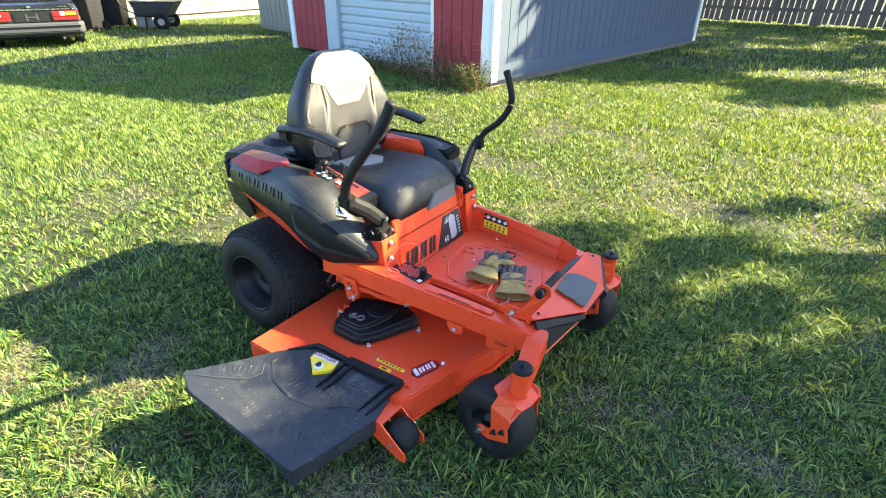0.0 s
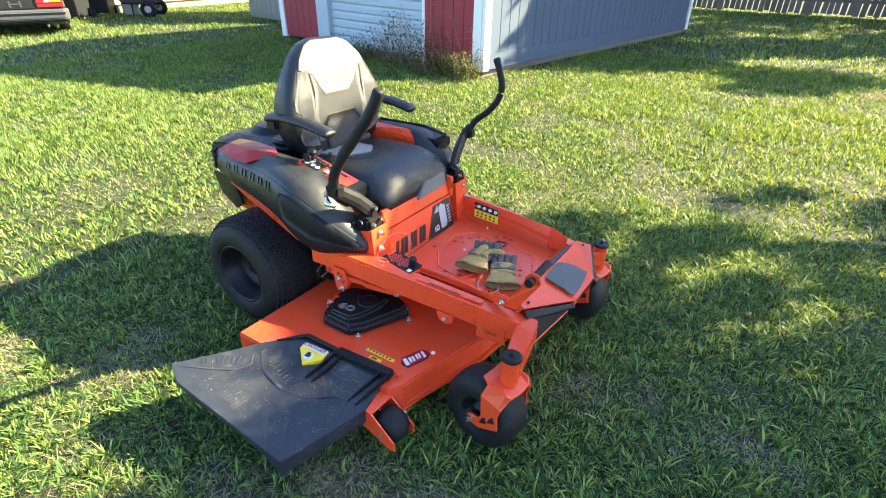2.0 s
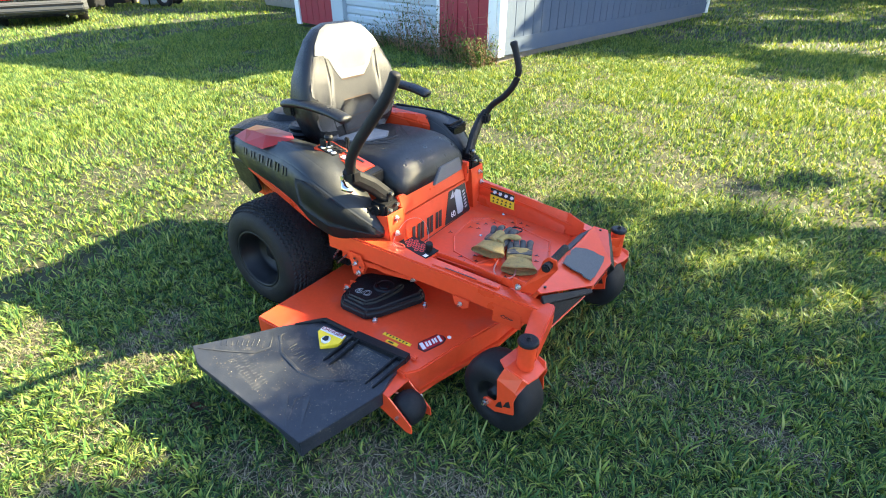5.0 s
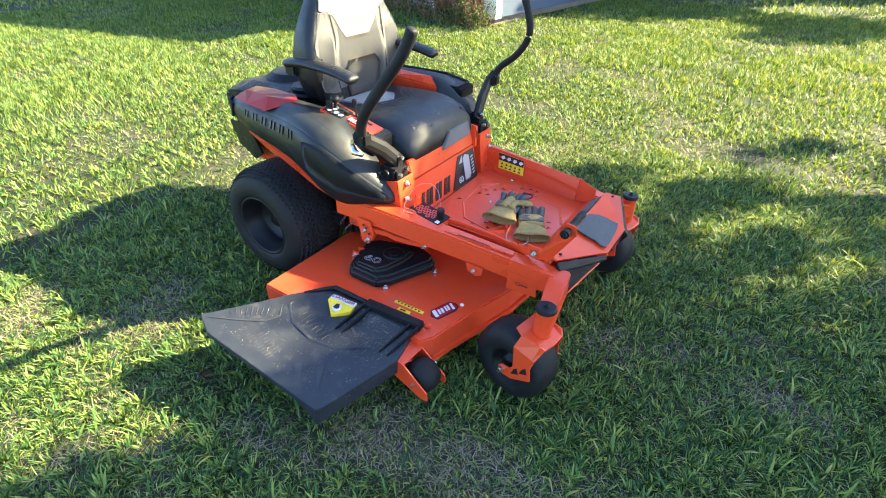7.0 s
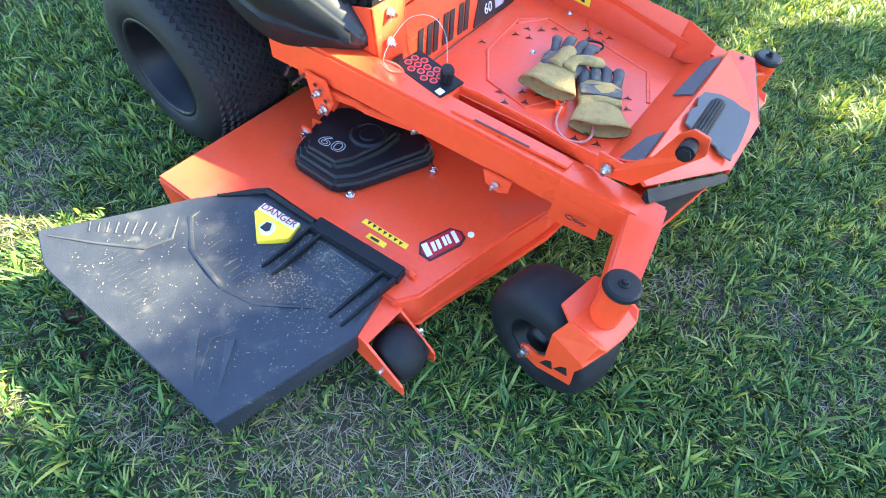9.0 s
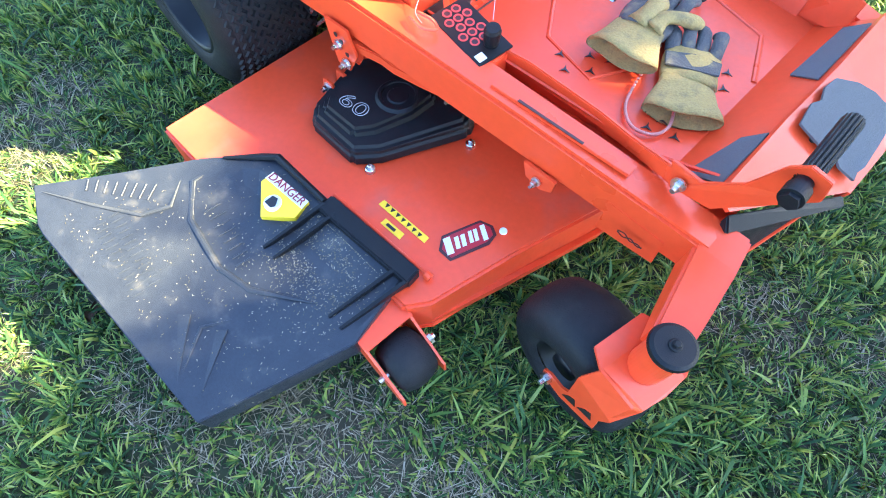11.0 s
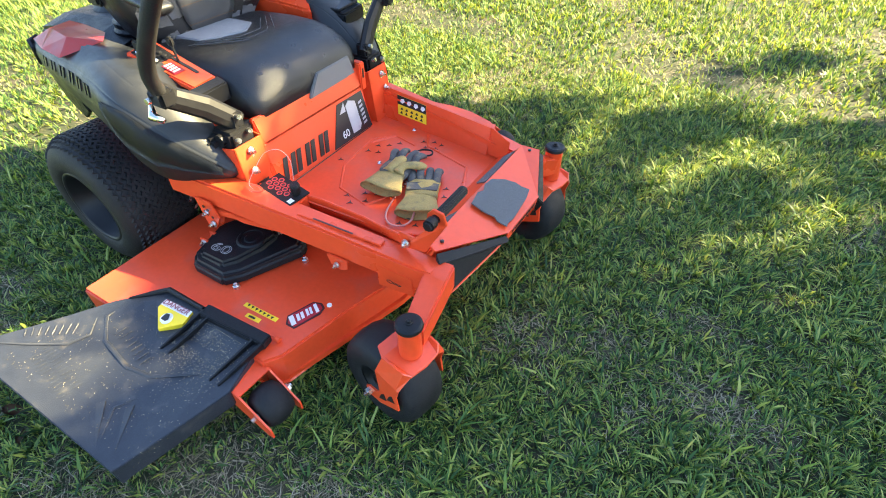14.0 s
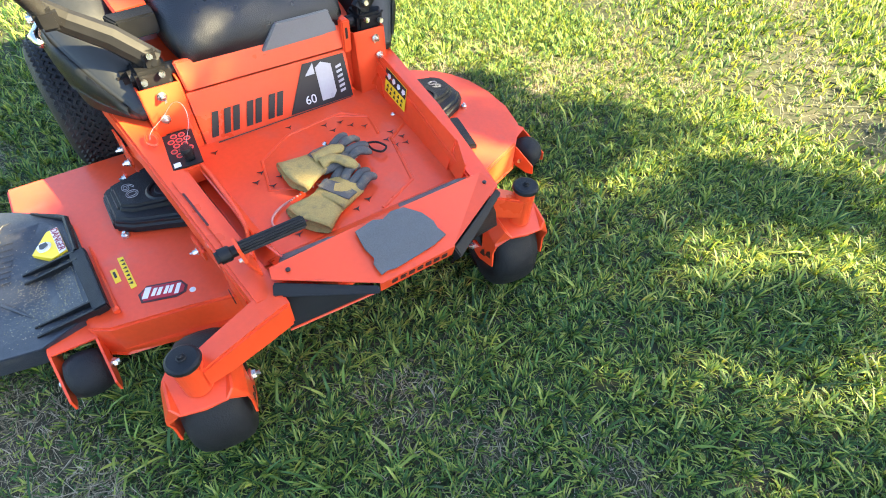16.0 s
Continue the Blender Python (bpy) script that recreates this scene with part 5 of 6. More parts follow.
# height-of-cut plate with red-ringed holes, pin and cable
hp = frame_at((0.451, -0.2415, 0.3765), (0.13, -0.016, -0.012), (0.02, 0.066, 0.004))
card = part("height_plate", moved(cube((-0.066, -0.036, -0.004), (0.066, 0.036, 0.0), 0.001), hp), BLACK_METAL, mower, "dark cutting-height plate with red holes")
k = 0
for i in range(5):
    for j in range(3 if i % 2 else 2):
        x, y = -0.052 + 0.0185 * i, (-0.019 + 0.019 * j if i % 2 else -0.0095 + 0.019 * j)
        part("red_ring", moved(lathe([(0.0055, 0.0), (0.0085, 0.0), (0.0085, 0.0012), (0.0055, 0.0012)], (x, y, 0.0), "Z", 16, True), hp), RING, card)
        part("red_hole", moved(disc((x, y, -0.001), 0.0060, 0.0014, sides=16), hp), DARK_RED, card)
part("card_print", moved(slab([(0.045, -0.030, 0.001), (0.060, -0.030, 0.001), (0.060, -0.014, 0.001), (0.045, -0.014, 0.001)], 0.0008), hp), WHITE, card)
part("height_pin", moved(join(lathe([(0, 0.034), (0.012, 0.034), (0.0145, 0.028), (0.0135, 0.006), (0.012, 0.0)], (0.040, 0.010, 0), "Z", 20)), hp), PLASTIC, card, "black height pin")
part("pin_cable", tube(smooth_line([(0.487, -0.232, 0.412), (0.46, -0.205, 0.450), (0.42, -0.200, 0.470), (0.375, -0.215, 0.455), (0.355, -0.245, 0.415), (0.365, -0.285, 0.392), (0.392, -0.297, 0.388)], 6), 0.0006, 6), SILVER, card, "thin pale wire cable", True)
part("cable_loop", tube(smooth_line([(0.37, -0.300, 0.390), (0.40, -0.305, 0.389), (0.42, -0.290, 0.388), (0.40, -0.280, 0.389), (0.37, -0.285, 0.390)], 5), 0.003, 6), ORANGE, card)
part("card_bracket", slab([(0.385, -0.275, 0.372), (0.385, -0.205, 0.374), (0.52, -0.222, 0.366), (0.52, -0.28, 0.364)], 0.05, 0.003), ORANGE, mower)

# warning decal on the left inner wall


def on_wall(x, k):
    """k from 0 at the floor to 1 at the top edge of the left wall."""
    t = (x - 0.345) / 0.455
    lo, hi = Vector((x, 0.372 + t * (0.322 - 0.372), F - 0.002)), Vector((x, 0.398 + t * (0.345 - 0.398), F + 0.105 + t * (0.09 - 0.105)))
    return lo.lerp(hi, k)


wd = part("warning_decal", plate([on_wall(0.415, 0.30) + Vector((0, -0.0090, 0)), on_wall(0.545, 0.30) + Vector((0, -0.0090, 0)), on_wall(0.535, 0.92) + Vector((0, -0.0090, 0)), on_wall(0.405, 0.92) + Vector((0, -0.0090, 0))], 0.0015), YELLOW, mower, "yellow and black pictogram decal")
part("decal_band", plate([on_wall(0.409, 0.64) + Vector((0, -0.0105, 0)), on_wall(0.539, 0.64) + Vector((0, -0.0105, 0)), on_wall(0.535, 0.92) + Vector((0, -0.0105, 0)), on_wall(0.405, 0.92) + Vector((0, -0.0105, 0))], 0.0015), BLACK, wd)
for i in range(4):
    x = 0.422 + 0.031 * i
    q = [on_wall(x, 0.74), on_wall(x + 0.010, 0.70), on_wall(x + 0.020, 0.78), on_wall(x + 0.014, 0.86), on_wall(x + 0.002, 0.84)]
    part("pictogram", plate([p + Vector((0, -0.0118, 0)) for p in q], 0.001), WHITE, wd)
for j in range(2):
    for i in range(5):
        x, kk = 0.424 + 0.023 * i, 0.36 + 0.13 * j
        q = [on_wall(x, kk), on_wall(x + 0.013, kk), on_wall(x + 0.007, kk + 0.09)]
        part("pictogram", plate([p + Vector((0, -0.0108, 0)) for p in q], 0.001), BLACK, wd)
# ---- gloves left on the foot pan ----
FLOOR = pose(0, 0, 0, -1.72) @ Matrix.Translation((0, 0, 0.299))


def crumple(bm, amount, freq, seed):
    for v in bm.verts:
        v.co += noise.noise_vector(v.co * freq + Vector((seed, 2 * seed, 0))) * amount
    return bm


def glove(at, turn, label, seed, splay, palm_m):
    g = thing("work_glove", label, "glove", FLOOR @ pose(at[0], at[1], at[2], 0, 0, turn), group="pair of work gloves")

    def ring(x, hw, h, z, bow=0.0, n=24):
        return [(x + bow * abs(math.cos(2 * math.pi * k / n)) ** 2, hw * math.cos(2 * math.pi * k / n), z + h * (0.5 + 0.5 * math.copysign(abs(math.sin(2 * math.pi * k / n)) ** 0.7, math.sin(2 * math.pi * k / n)))) for k in range(n)]

    # cuff: flared, its open end turned in
    rows = [ring(-0.100, 0.056, 0.022, 0.003, 0.012), ring(-0.122, 0.064, 0.030, 0.0, 0.014), ring(-0.124, 0.068, 0.034, 0.0, 0.014), ring(-0.105, 0.064, 0.033, 0.0, 0.008), ring(-0.075, 0.056, 0.030, 0.0), ring(-0.045, 0.049, 0.028, 0.0), ring(-0.028, 0.047, 0.026, 0.0)]
    part("cuff", crumple(loft(rows), 0.006, 22, seed), LEATHER, g, "yellow leather cuff", True)
    rows = [ring(-0.034, 0.0465, 0.027, 0.0), ring(-0.010, 0.049, 0.028, 0.0), ring(0.018, 0.051, 0.027, 0.0), ring(0.040, 0.050, 0.023, 0.001), ring(0.054, 0.044, 0.016, 0.003)]
    part("palm", crumple(loft(rows), 0.006, 26, seed + 3), palm_m, g, "", True)
    for k, (y, ln, sp) in enumerate(((-0.037, 0.066, -0.20), (-0.013, 0.080, -0.06), (0.012, 0.076, 0.06), (0.036, 0.060, 0.22))):
        d = Vector((math.cos(sp * splay), math.sin(sp * splay), 0))
        b = Vector((0.040, y, 0.012))
        lift = 0.010 + 0.006 * ((k + seed) % 2)
        line = smooth_line([b, b + d * ln * 0.45 + Vector((0, 0, lift)), b + d * ln * 0.8 + Vector((0, 0, lift * 0.7)), b + d * ln + Vector((0, 0, -0.001))], 5)
        n = len(line)
        part("finger", crumple(tube(line, [0.0125] * (n - 4) + [0.0125, 0.0115, 0.0095, 0.0045], 12, 0.75), 0.0035, 40, seed + k), GLOVE_DARK, g, "", True)
    return g


ga = glove((0.618, 0.060, 0.012), 98, "yellow leather work glove with grey fingers, lying on its pair", 1, 1.0, GLOVE_DARK)
line = smooth_line([(-0.030, -0.020, 0.026), (0.000, -0.030, 0.034), (0.020, -0.060, 0.034), (0.030, -0.090, 0.026)], 5)
part("thumb", crumple(tube(line, [0.018, 0.018, 0.017] + [0.016] * (len(line) - 6) + [0.014, 0.011, 0.006], 12, 0.7), 0.004, 40, 9), LEATHER, ga, "yellow leather thumb", True)
part("thumb_patch", crumple(tube(smooth_line([(-0.032, 0.010, 0.026), (0.010, 0.000, 0.033), (0.052, -0.002, 0.030)], 5), [0.020] * 8 + [0.017, 0.014, 0.008], 12, 0.5), 0.005, 40, 12), LEATHER, ga, "", True)
gb = glove((0.738, 0.022, 0.0), 116, "worn yellow and grey work glove, half under its pair", 5, 0.5, LEATHER)
part("knuckle_band", crumple(plate([(-0.012, -0.046, 0.027), (0.022, -0.049, 0.0275), (0.026, 0.0, 0.0305), (0.022, 0.049, 0.0275), (-0.012, 0.046, 0.027), (-0.016, 0.0, 0.031)], 0.004, 0.001), 0.002, 30, 4), GLOVE_DARK, gb, "dark grey band")
clip = thing("glove_strap", "pink beaded strap with a black clip under the gloves", "strap", FLOOR)
pts = smooth_line([(0.60, 0.19, 0.012), (0.65, 0.10, 0.006), (0.685, -0.06, 0.006), (0.705, -0.12, 0.006), (0.738, -0.148, 0.006), (0.772, -0.138, 0.006), (0.782, -0.105, 0.006), (0.765, -0.06, 0.006)], 12)
bm = bmesh.new()
for p in pts:
    bmesh.ops.create_icosphere(bm, subdivisions=1, radius=0.0035, matrix=Matrix.Translation(p))
part("beads", bm, BEAD, clip, "", True)
part("clip_ring", tube(smooth_line([(0.60, 0.19, 0.014), (0.615, 0.215, 0.016), (0.645, 0.225, 0.016), (0.655, 0.205, 0.014), (0.63, 0.190, 0.012), (0.60, 0.19, 0.014)], 5), 0.003, 8), BLACK_METAL, clip, "black wire clip")

# ---- shed ----
SH = pose(-1.87, 4.62, 0, 0, 0, -11)  # local: -x along the door wall, +y along the long wall
SW, SL, SHH, PEAK = 4.83, 6.85, 2.35, 3.75
wall_t = 0.09
shed = thing("shed", "red and pale blue wooden shed with white trim and roll-up door", "shed", SH)


def groove_wall(n, width, height, z0, m, place, gap=0.006):
    for i in range(n):
        w = width / n
        part("siding_board", moved(cube((i * w + gap / 2, -0.012, z0), ((i + 1) * w - gap / 2, 0.010, z0 + height), 0.003), place), m, shed)


# long wall (faces +x): sheet behind, boards proud; its colour carries the shade
part("wall", cube((-wall_t, 0.0, 0.12), (-0.014, SL, SHH), 0.0), SHED_BLUE_SHADED, shed, "pale blue boarded wall, darkened in its colour for shade")
groove_wall(34, SL - 0.24, SHH - 0.28, 0.26, SHED_BLUE_SHADED, Matrix.Translation((0, 0.12, 0)) @ pose(0, 0, 0, 0, 0, 90))
part("base_board", cube((-0.03, 0.1, 0.06), (0.022, SL - 0.1, 0.262), 0.004), SHED_BLUE_SHADED, shed)
part("skid", cube((-0.12, 0.05, -0.03), (-0.04, SL - 0.05, 0.10), 0.004), WOOD, shed)
for y in (0.0, SL):
    part("corner_trim", cube((-0.02, y - 0.03 if y == 0 else y - 0.10, 0.05), (0.034, y + 0.10 if y == 0 else y + 0.03, SHH), 0.004), TRIM_WHITE, shed, "white corner trim")
part("corner_trim", cube((-0.16, -0.038, 0.05), (-0.022, 0.01, SHH), 0.004), TRIM_WHITE, shed, "white corner trim")
part("corner_trim", cube((-SW - 0.03, -0.038, 0.02), (-SW + 0.11, 0.01, SHH), 0.004), TRIM_WHITE, shed, "white corner trim")
# door wall (faces -y)
D0, D1, DH = 1.09, 3.34, 2.15
part("wall", cube((-D0 + 0.0, 0.014, 0.05), (-0.10, wall_t, SHH), 0.0), SHED_RED, shed, "red boarded wall")
part("wall", cube((-SW, 0.014, 0.05), (-D1 - 0.34, wall_t, SHH), 0.0), SHED_RED, shed, "red boarded wall")
part("wall", cube((-D1 - 0.34, 0.014, DH + 0.1), (-D0, wall_t, SHH), 0.0), SHED_RED, shed, "red boarded wall")
groove_wall(5, 0.93, SHH - 0.05, 0.05, SHED_RED, Matrix.Translation((-D0, 0, 0)))
groove_wall(5, 1.02, SHH - 0.05, 0.05, SHED_RED, Matrix.Translation((-SW + 0.11, 0, 0)))
part("door_jamb", cube((-D1 - 0.34, -0.03, 0.03), (-D1, 0.09, DH + 0.1), 0.006), DOOR_WHITE, shed, "pale blue door jamb")
part("door_jamb", cube((-D0 - 0.03, -0.02, 0.03), (-D0 + 0.03, 0.09, DH + 0.1), 0.006), TRIM_WHITE, shed)
part("door_head", cube((-D1, -0.02, DH), (-D0, 0.09, DH + 0.1), 0.006), TRIM_WHITE, shed)
door = part("roll_up_door", cube((-D1, 0.06, 0.05), (-D0 - 0.03, 0.08, DH), 0.0), DOOR_WHITE, shed, "pale ribbed roll-up door")
nsl = 17
for i in range(nsl):
    h = (DH - 0.06) / nsl
    z = 0.06 + i * h
    prof = [(0.058, z + 0.002), (0.038, z + h * 0.22), (0.036, z + h * 0.75), (0.058, z + h - 0.002)]
    bm = loft([[(x, y, zz) for y, zz in prof] for x in (-D1 + 0.01, -D0 - 0.04)])
    part("door_slat", bm, DOOR_WHITE, door)
part("sill", cube((-D1 - 0.1, -0.05, -0.01), (-D0 + 0.05, 0.1, 0.052), 0.006), WOOD, shed)
# back and far walls, gable and roof
part("wall", cube((-SW, SL - wall_t, 0.05), (0.0, SL - 0.002, SHH), 0.0), SHED_BLUE_SHADED, shed)
part("wall", cube((-SW, 0.02, 0.05), (-SW + wall_t, SL - wall_t, SHH), 0.0), SHED_BLUE_SHADED, shed)
for y in (0.0, SL - 0.08):
    part("gable", hull([(0, y, SHH), (-SW, y, SHH), (-SW / 2, y, PEAK - 0.04), (0, y + 0.08, SHH), (-SW, y + 0.08, SHH), (-SW / 2, y + 0.08, PEAK - 0.04)], [(0, 1, 2), (5, 4, 3), (0, 3, 4, 1), (1, 4, 5, 2), (2, 5, 3, 0)]), SHED_RED, shed)
for sx in (1, -1):
    x0, x1 = (0.30, -SW / 2) if sx > 0 else (-SW - 0.06, -SW / 2)
    z0 = SHH - abs(x0 if sx > 0 else x0 + SW) * (PEAK - SHH) / (SW / 2)
    part("roof", slab([(x0, -0.30, z0 + 0.05), (x0, SL + 0.30, z0 + 0.05), (x1, SL + 0.30, PEAK + 0.05), (x1, -0.30, PEAK + 0.05)], 0.07), ROOF, shed, "grey shingled roof slope")

# ---- second small shed, house, fence ----
side = thing("garden_shed", "grey-green boarded garden shed", "shed", pose(-9.9, 7.43, 0, 0, 0, -8.7))
part("wall", cube((0, 0, 0.0), (1.75, 2.4, 2.3), 0.01), GREY_WALL, side)
for i in range(9):
    part("siding_board", cube((0.01 + i * 0.193, -0.018, 0.06), (0.19 + i * 0.193, 0.0, 2.28), 0.003), GREY_WALL, side)
part("roof", slab([(-0.15, -0.2, 2.36), (1.9, -0.2, 2.36), (1.9, 2.6, 2.6), (-0.15, 2.6, 2.6)], 0.07), ROOF, side)

house = thing("house", "cream house with lap siding on a tan foundation", "house", pose(-13.35, 5.95, 0, 0, 0, 93))
HL = 9.6
part("wall", cube((0, 0.03, 0.16), (HL, 6.0, 3.1), 0.0), SIDING, house)
part("foundation", cube((0.03, 0.06, -0.05), (HL - 0.03, 5.95, 0.16), 0.0), BRICKISH, house, "tan block foundation")
for i in range(14):
    z = 0.16 + 0.205 * i
    bm = hull([(0, 0.0, z), (HL, 0.0, z), (HL, 0.03, z), (0, 0.03, z), (0, 0.022, z + 0.206), (HL, 0.022, z + 0.206), (HL, 0.03, z + 0.206), (0, 0.03, z + 0.206)], [(0, 1, 5, 4), (3, 7, 6, 2), (0, 3, 2, 1), (4, 5, 6, 7), (0, 4, 7, 3), (1, 2, 6, 5)])
    part("siding_board", bm, SIDING, house)
part("corner_trim", cube((HL - 0.02, -0.02, 0.14), (HL + 0.06, 0.10, 3.1), 0.004), TRIM_WHITE, house)
for sy in (0, 1):
    y0, y1 = (-0.5, 3.0) if sy == 0 else (6.5, 3.0)
    part("roof", slab([(-0.4, y0, 3.0), (HL + 0.4, y0, 3.0), (HL + 0.4, y1, 4.8), (-0.4, y1, 4.8)], 0.1), ROOF, house)
win = part("window", cube((2.0, -0.02, 1.25), (3.1, 0.04, 2.45), 0.004), TRIM_WHITE, house)
part("pane", cube((2.08, -0.026, 1.33), (3.02, 0.0, 2.37), 0.002), GLASS, win)

fence = thing("wooden_fence", "weathered dark wooden picket fence", "fence", pose(-3.2, 17.9, 0, 0, 0, 2))
for z in (0.35, 1.45):
    part("rail", cube((0, 0.03, z), (17.0, 0.07, z + 0.09), 0.004), WOOD, fence)
for i in range(8):
    part("post", cube((i * 2.4, 0.05, -0.05), (i * 2.4 + 0.09, 0.14, 1.75), 0.004), WOOD, fence)
board = bpy.data.meshes.new("picket")
bm = cube((-0.068, -0.011, 0.0), (0.068, 0.011, 1.80), 0.003)
bm.to_mesh(board)
bm.free()
board.materials.append(WOOD)
rng = random.Random(2)
for i in range(106):
    ob = new("picket", board)
    ob.parent = fence
    ob.matrix_basis = pose(0.08 + i * 0.16 + rng.uniform(-0.012, 0.012), 0.012 + rng.uniform(0, 0.008), 0.03 + rng.uniform(-0.03, 0.03), 0, rng.uniform(-1.2, 1.2), 0)

# ---- car, bins and cart by the house ----
car = thing("parked_car", "dark navy sedan parked with its tail to the lawn", "car", Matrix(((0.36, -0.933, 0, -10.30), (0.933, 0.36, 0, 2.74), (0, 0, 1, -0.08), (0, 0, 0, 1))) @ Matrix.Scale(0.86, 4))
# local: x to the car's right side as seen from behind, y forward


def car_loop(y, hw, zt, zb, hwt):
    return [(-hw, y, zb), (-hw, y, zb + 0.30), (-hw * 0.985, y, zt - 0.08), (-hwt, y, zt), (hwt, y, zt), (hw * 0.985, y, zt - 0.08), (hw, y, zb + 0.30), (hw, y, zb)]


part("body", loft([car_loop(*r) for r in ((0.0, 0.80, 0.92, 0.34, 0.74), (0.12, 0.86, 0.95, 0.26, 0.76), (1.1, 0.88, 0.98, 0.24, 0.78), (3.2, 0.88, 0.96, 0.24, 0.78), (4.5, 0.84, 0.84, 0.26, 0.74), (4.7, 0.76, 0.74, 0.34, 0.66))], 0.03), CAR_PAINT, car, "dark navy bodywork")
cab = part("cabin", loft([[(-h, y, 0.93), (-h2, y2, z), (h2, y2, z), (h, y, 0.93)] for y, y2, h, h2, z in ((0.75, 0.95, 0.80, 0.62, 1.0), (0.95, 1.25, 0.80, 0.60, 1.40), (2.6, 2.35, 0.80, 0.60, 1.42), (3.1, 2.95, 0.80, 0.66, 1.0))], 0.03), CAR_PAINT, car)
part("rear_window", plate([(-0.60, 0.88, 1.02), (0.60, 0.88, 1.02), (0.52, 1.16, 1.34), (-0.52, 1.16, 1.34)], 0.012), GLASS, cab)
bump = part("rear_bumper", loft([[(x, y0, 0.36), (x, y0 - 0.05, 0.40), (x, y0 - 0.05, 0.54), (x, y0, 0.58), (x, 0.25, 0.58), (x, 0.25, 0.36)] for x, y0 in ((-0.90, 0.14), (-0.80, -0.04), (0.80, -0.04), (0.90, 0.14))], 0.015), CAR_GREY, car, "grey plastic bumper")
part("bumper_strip", cube((-0.82, -0.105, 0.49), (0.82, -0.08, 0.52), 0.005), BLACK_METAL, bump)
for s in (-1, 1):
    tl = part("tail_light", cube((s * 0.36, -0.030, 0.62), (s * 0.82, 0.06, 0.80), 0.012), LENS_RED, car, "red and amber tail light")
    part("amber_lens", cube((s * 0.60, -0.036, 0.71), (s * 0.80, 0.0, 0.79), 0.006), LENS_AMBER, tl)
    part("clear_lens", cube((s * 0.50, -0.036, 0.71), (s * 0.59, 0.0, 0.79), 0.006), WHITE, tl)
    part("lens_rib", cube((s * 0.37, -0.036, 0.695), (s * 0.81, -0.02, 0.705), 0.002), BLACK, tl)
part("plate_recess", cube((-0.30, -0.020, 0.60), (0.30, 0.02, 0.79), 0.008), BLACK, car)
for s in (-1, 1):
    part("plate_holder", cube((s * 0.09 - 0.02, -0.028, 0.63), (s * 0.09 + 0.02, -0.015, 0.75), 0.003), CAR_GREY, car)
part("plate_holder", cube((-0.09, -0.028, 0.68), (0.09, -0.015, 0.705), 0.003), CAR_GREY, car)
part("boot_trim", cube((-0.72, -0.016, 0.825), (0.72, 0.01, 0.845), 0.003), CHROME, car)
part("boot_badge", cube((-0.035, -0.020, 0.87), (0.035, 0.0, 0.91), 0.006), CHROME, car)
part("model_badge", cube((0.50, -0.018, 0.868), (0.66, 0.0, 0.892), 0.003), CHROME, car)
for s in (-1, 1):
    for y in (0.95, 3.65):
        wh = part("wheel", lathe([(0.18, -0.09), (0.30, -0.10), (0.315, -0.06), (0.315, 0.06), (0.30, 0.10), (0.18, 0.09)], (s * 0.76, y, 0.31), "X", 32, True), RUBBER, car, "car wheel", True)
        part("rim", disc((s * 0.76 - 0.06, y, 0.31), 0.185, 0.12, "X"), SILVER, wh)
part("exhaust", tube([(0.45, -0.05, 0.27), (0.45, 0.6, 0.27)], 0.025, 10), STEEL, car)


def wheelie_bin(at, turn, m, label, h=1.05):
    b = thing("rubbish_bin", label, "bin", pose(*at, 0, 0, turn))
    part("body", loft([[(-w, -w, z), (w, -w, z), (w, w, z), (-w, w, z)] for w, z in ((0.22, 0.06), (0.24, 0.3), (0.28, h - 0.08), (0.30, h - 0.05), (0.30, h))], 0.012), m, b)
    part("lid", slab([(-0.32, -0.33, h + 0.05), (0.32, -0.33, h + 0.05), (0.32, 0.33, h + 0.09), (-0.32, 0.33, h + 0.09)], 0.07, 0.02), m, b)
    for s in (-1, 1):
        part("wheel", disc((s * 0.24 - 0.03, 0.25, 0.10), 0.11, 0.06, "X"), RUBBER, b)
    part("handle", tube([(-0.26, 0.34, h), (-0.26, 0.42, h + 0.02), (0.26, 0.42, h + 0.02), (0.26, 0.34, h)], 0.018, 8), m, b)


wheelie_bin((-12.75, 4.75, GROUND), 30, BIN, "dark grey plastic wheeled rubbish bin by the house")
wheelie_bin((-13.1, 5.55, GROUND), 42, BIN, "black plastic wheeled rubbish bin beside another")
drum = thing("plastic_drum", "pale blue plastic drum standing by the house wall", "drum", pose(-12.6, 6.05, GROUND))
part("barrel", lathe([(0, 0), (0.22, 0), (0.25, 0.05), (0.25, 0.28), (0.262, 0.30), (0.25, 0.32), (0.25, 0.58), (0.262, 0.60), (0.25, 0.62), (0.25, 0.85), (0.22, 0.90), (0, 0.90)], (0, 0, 0), "Z", 32), DRUM, drum, "", True)
part("bung", disc((0.12, 0, 0.89), 0.03, 0.03), DRUM, drum)

cart = thing("garden_cart", "grey ribbed dump cart with black pneumatic wheels", "cart", pose(-12.0, 6.02, GROUND, 0, 0, 38))
tub = part("tub", loft([[(-a, -b, z), (c, -b, z), (c, b, z), (-a, b, z)] for a, b, c, z in ((0.36, 0.24, 0.32, 0.30), (0.44, 0.30, 0.48, 0.52), (0.47, 0.33, 0.56, 0.62), (0.50, 0.36, 0.62, 0.63))], 0.015), CAR_GREY, cart, "ribbed grey plastic tub")
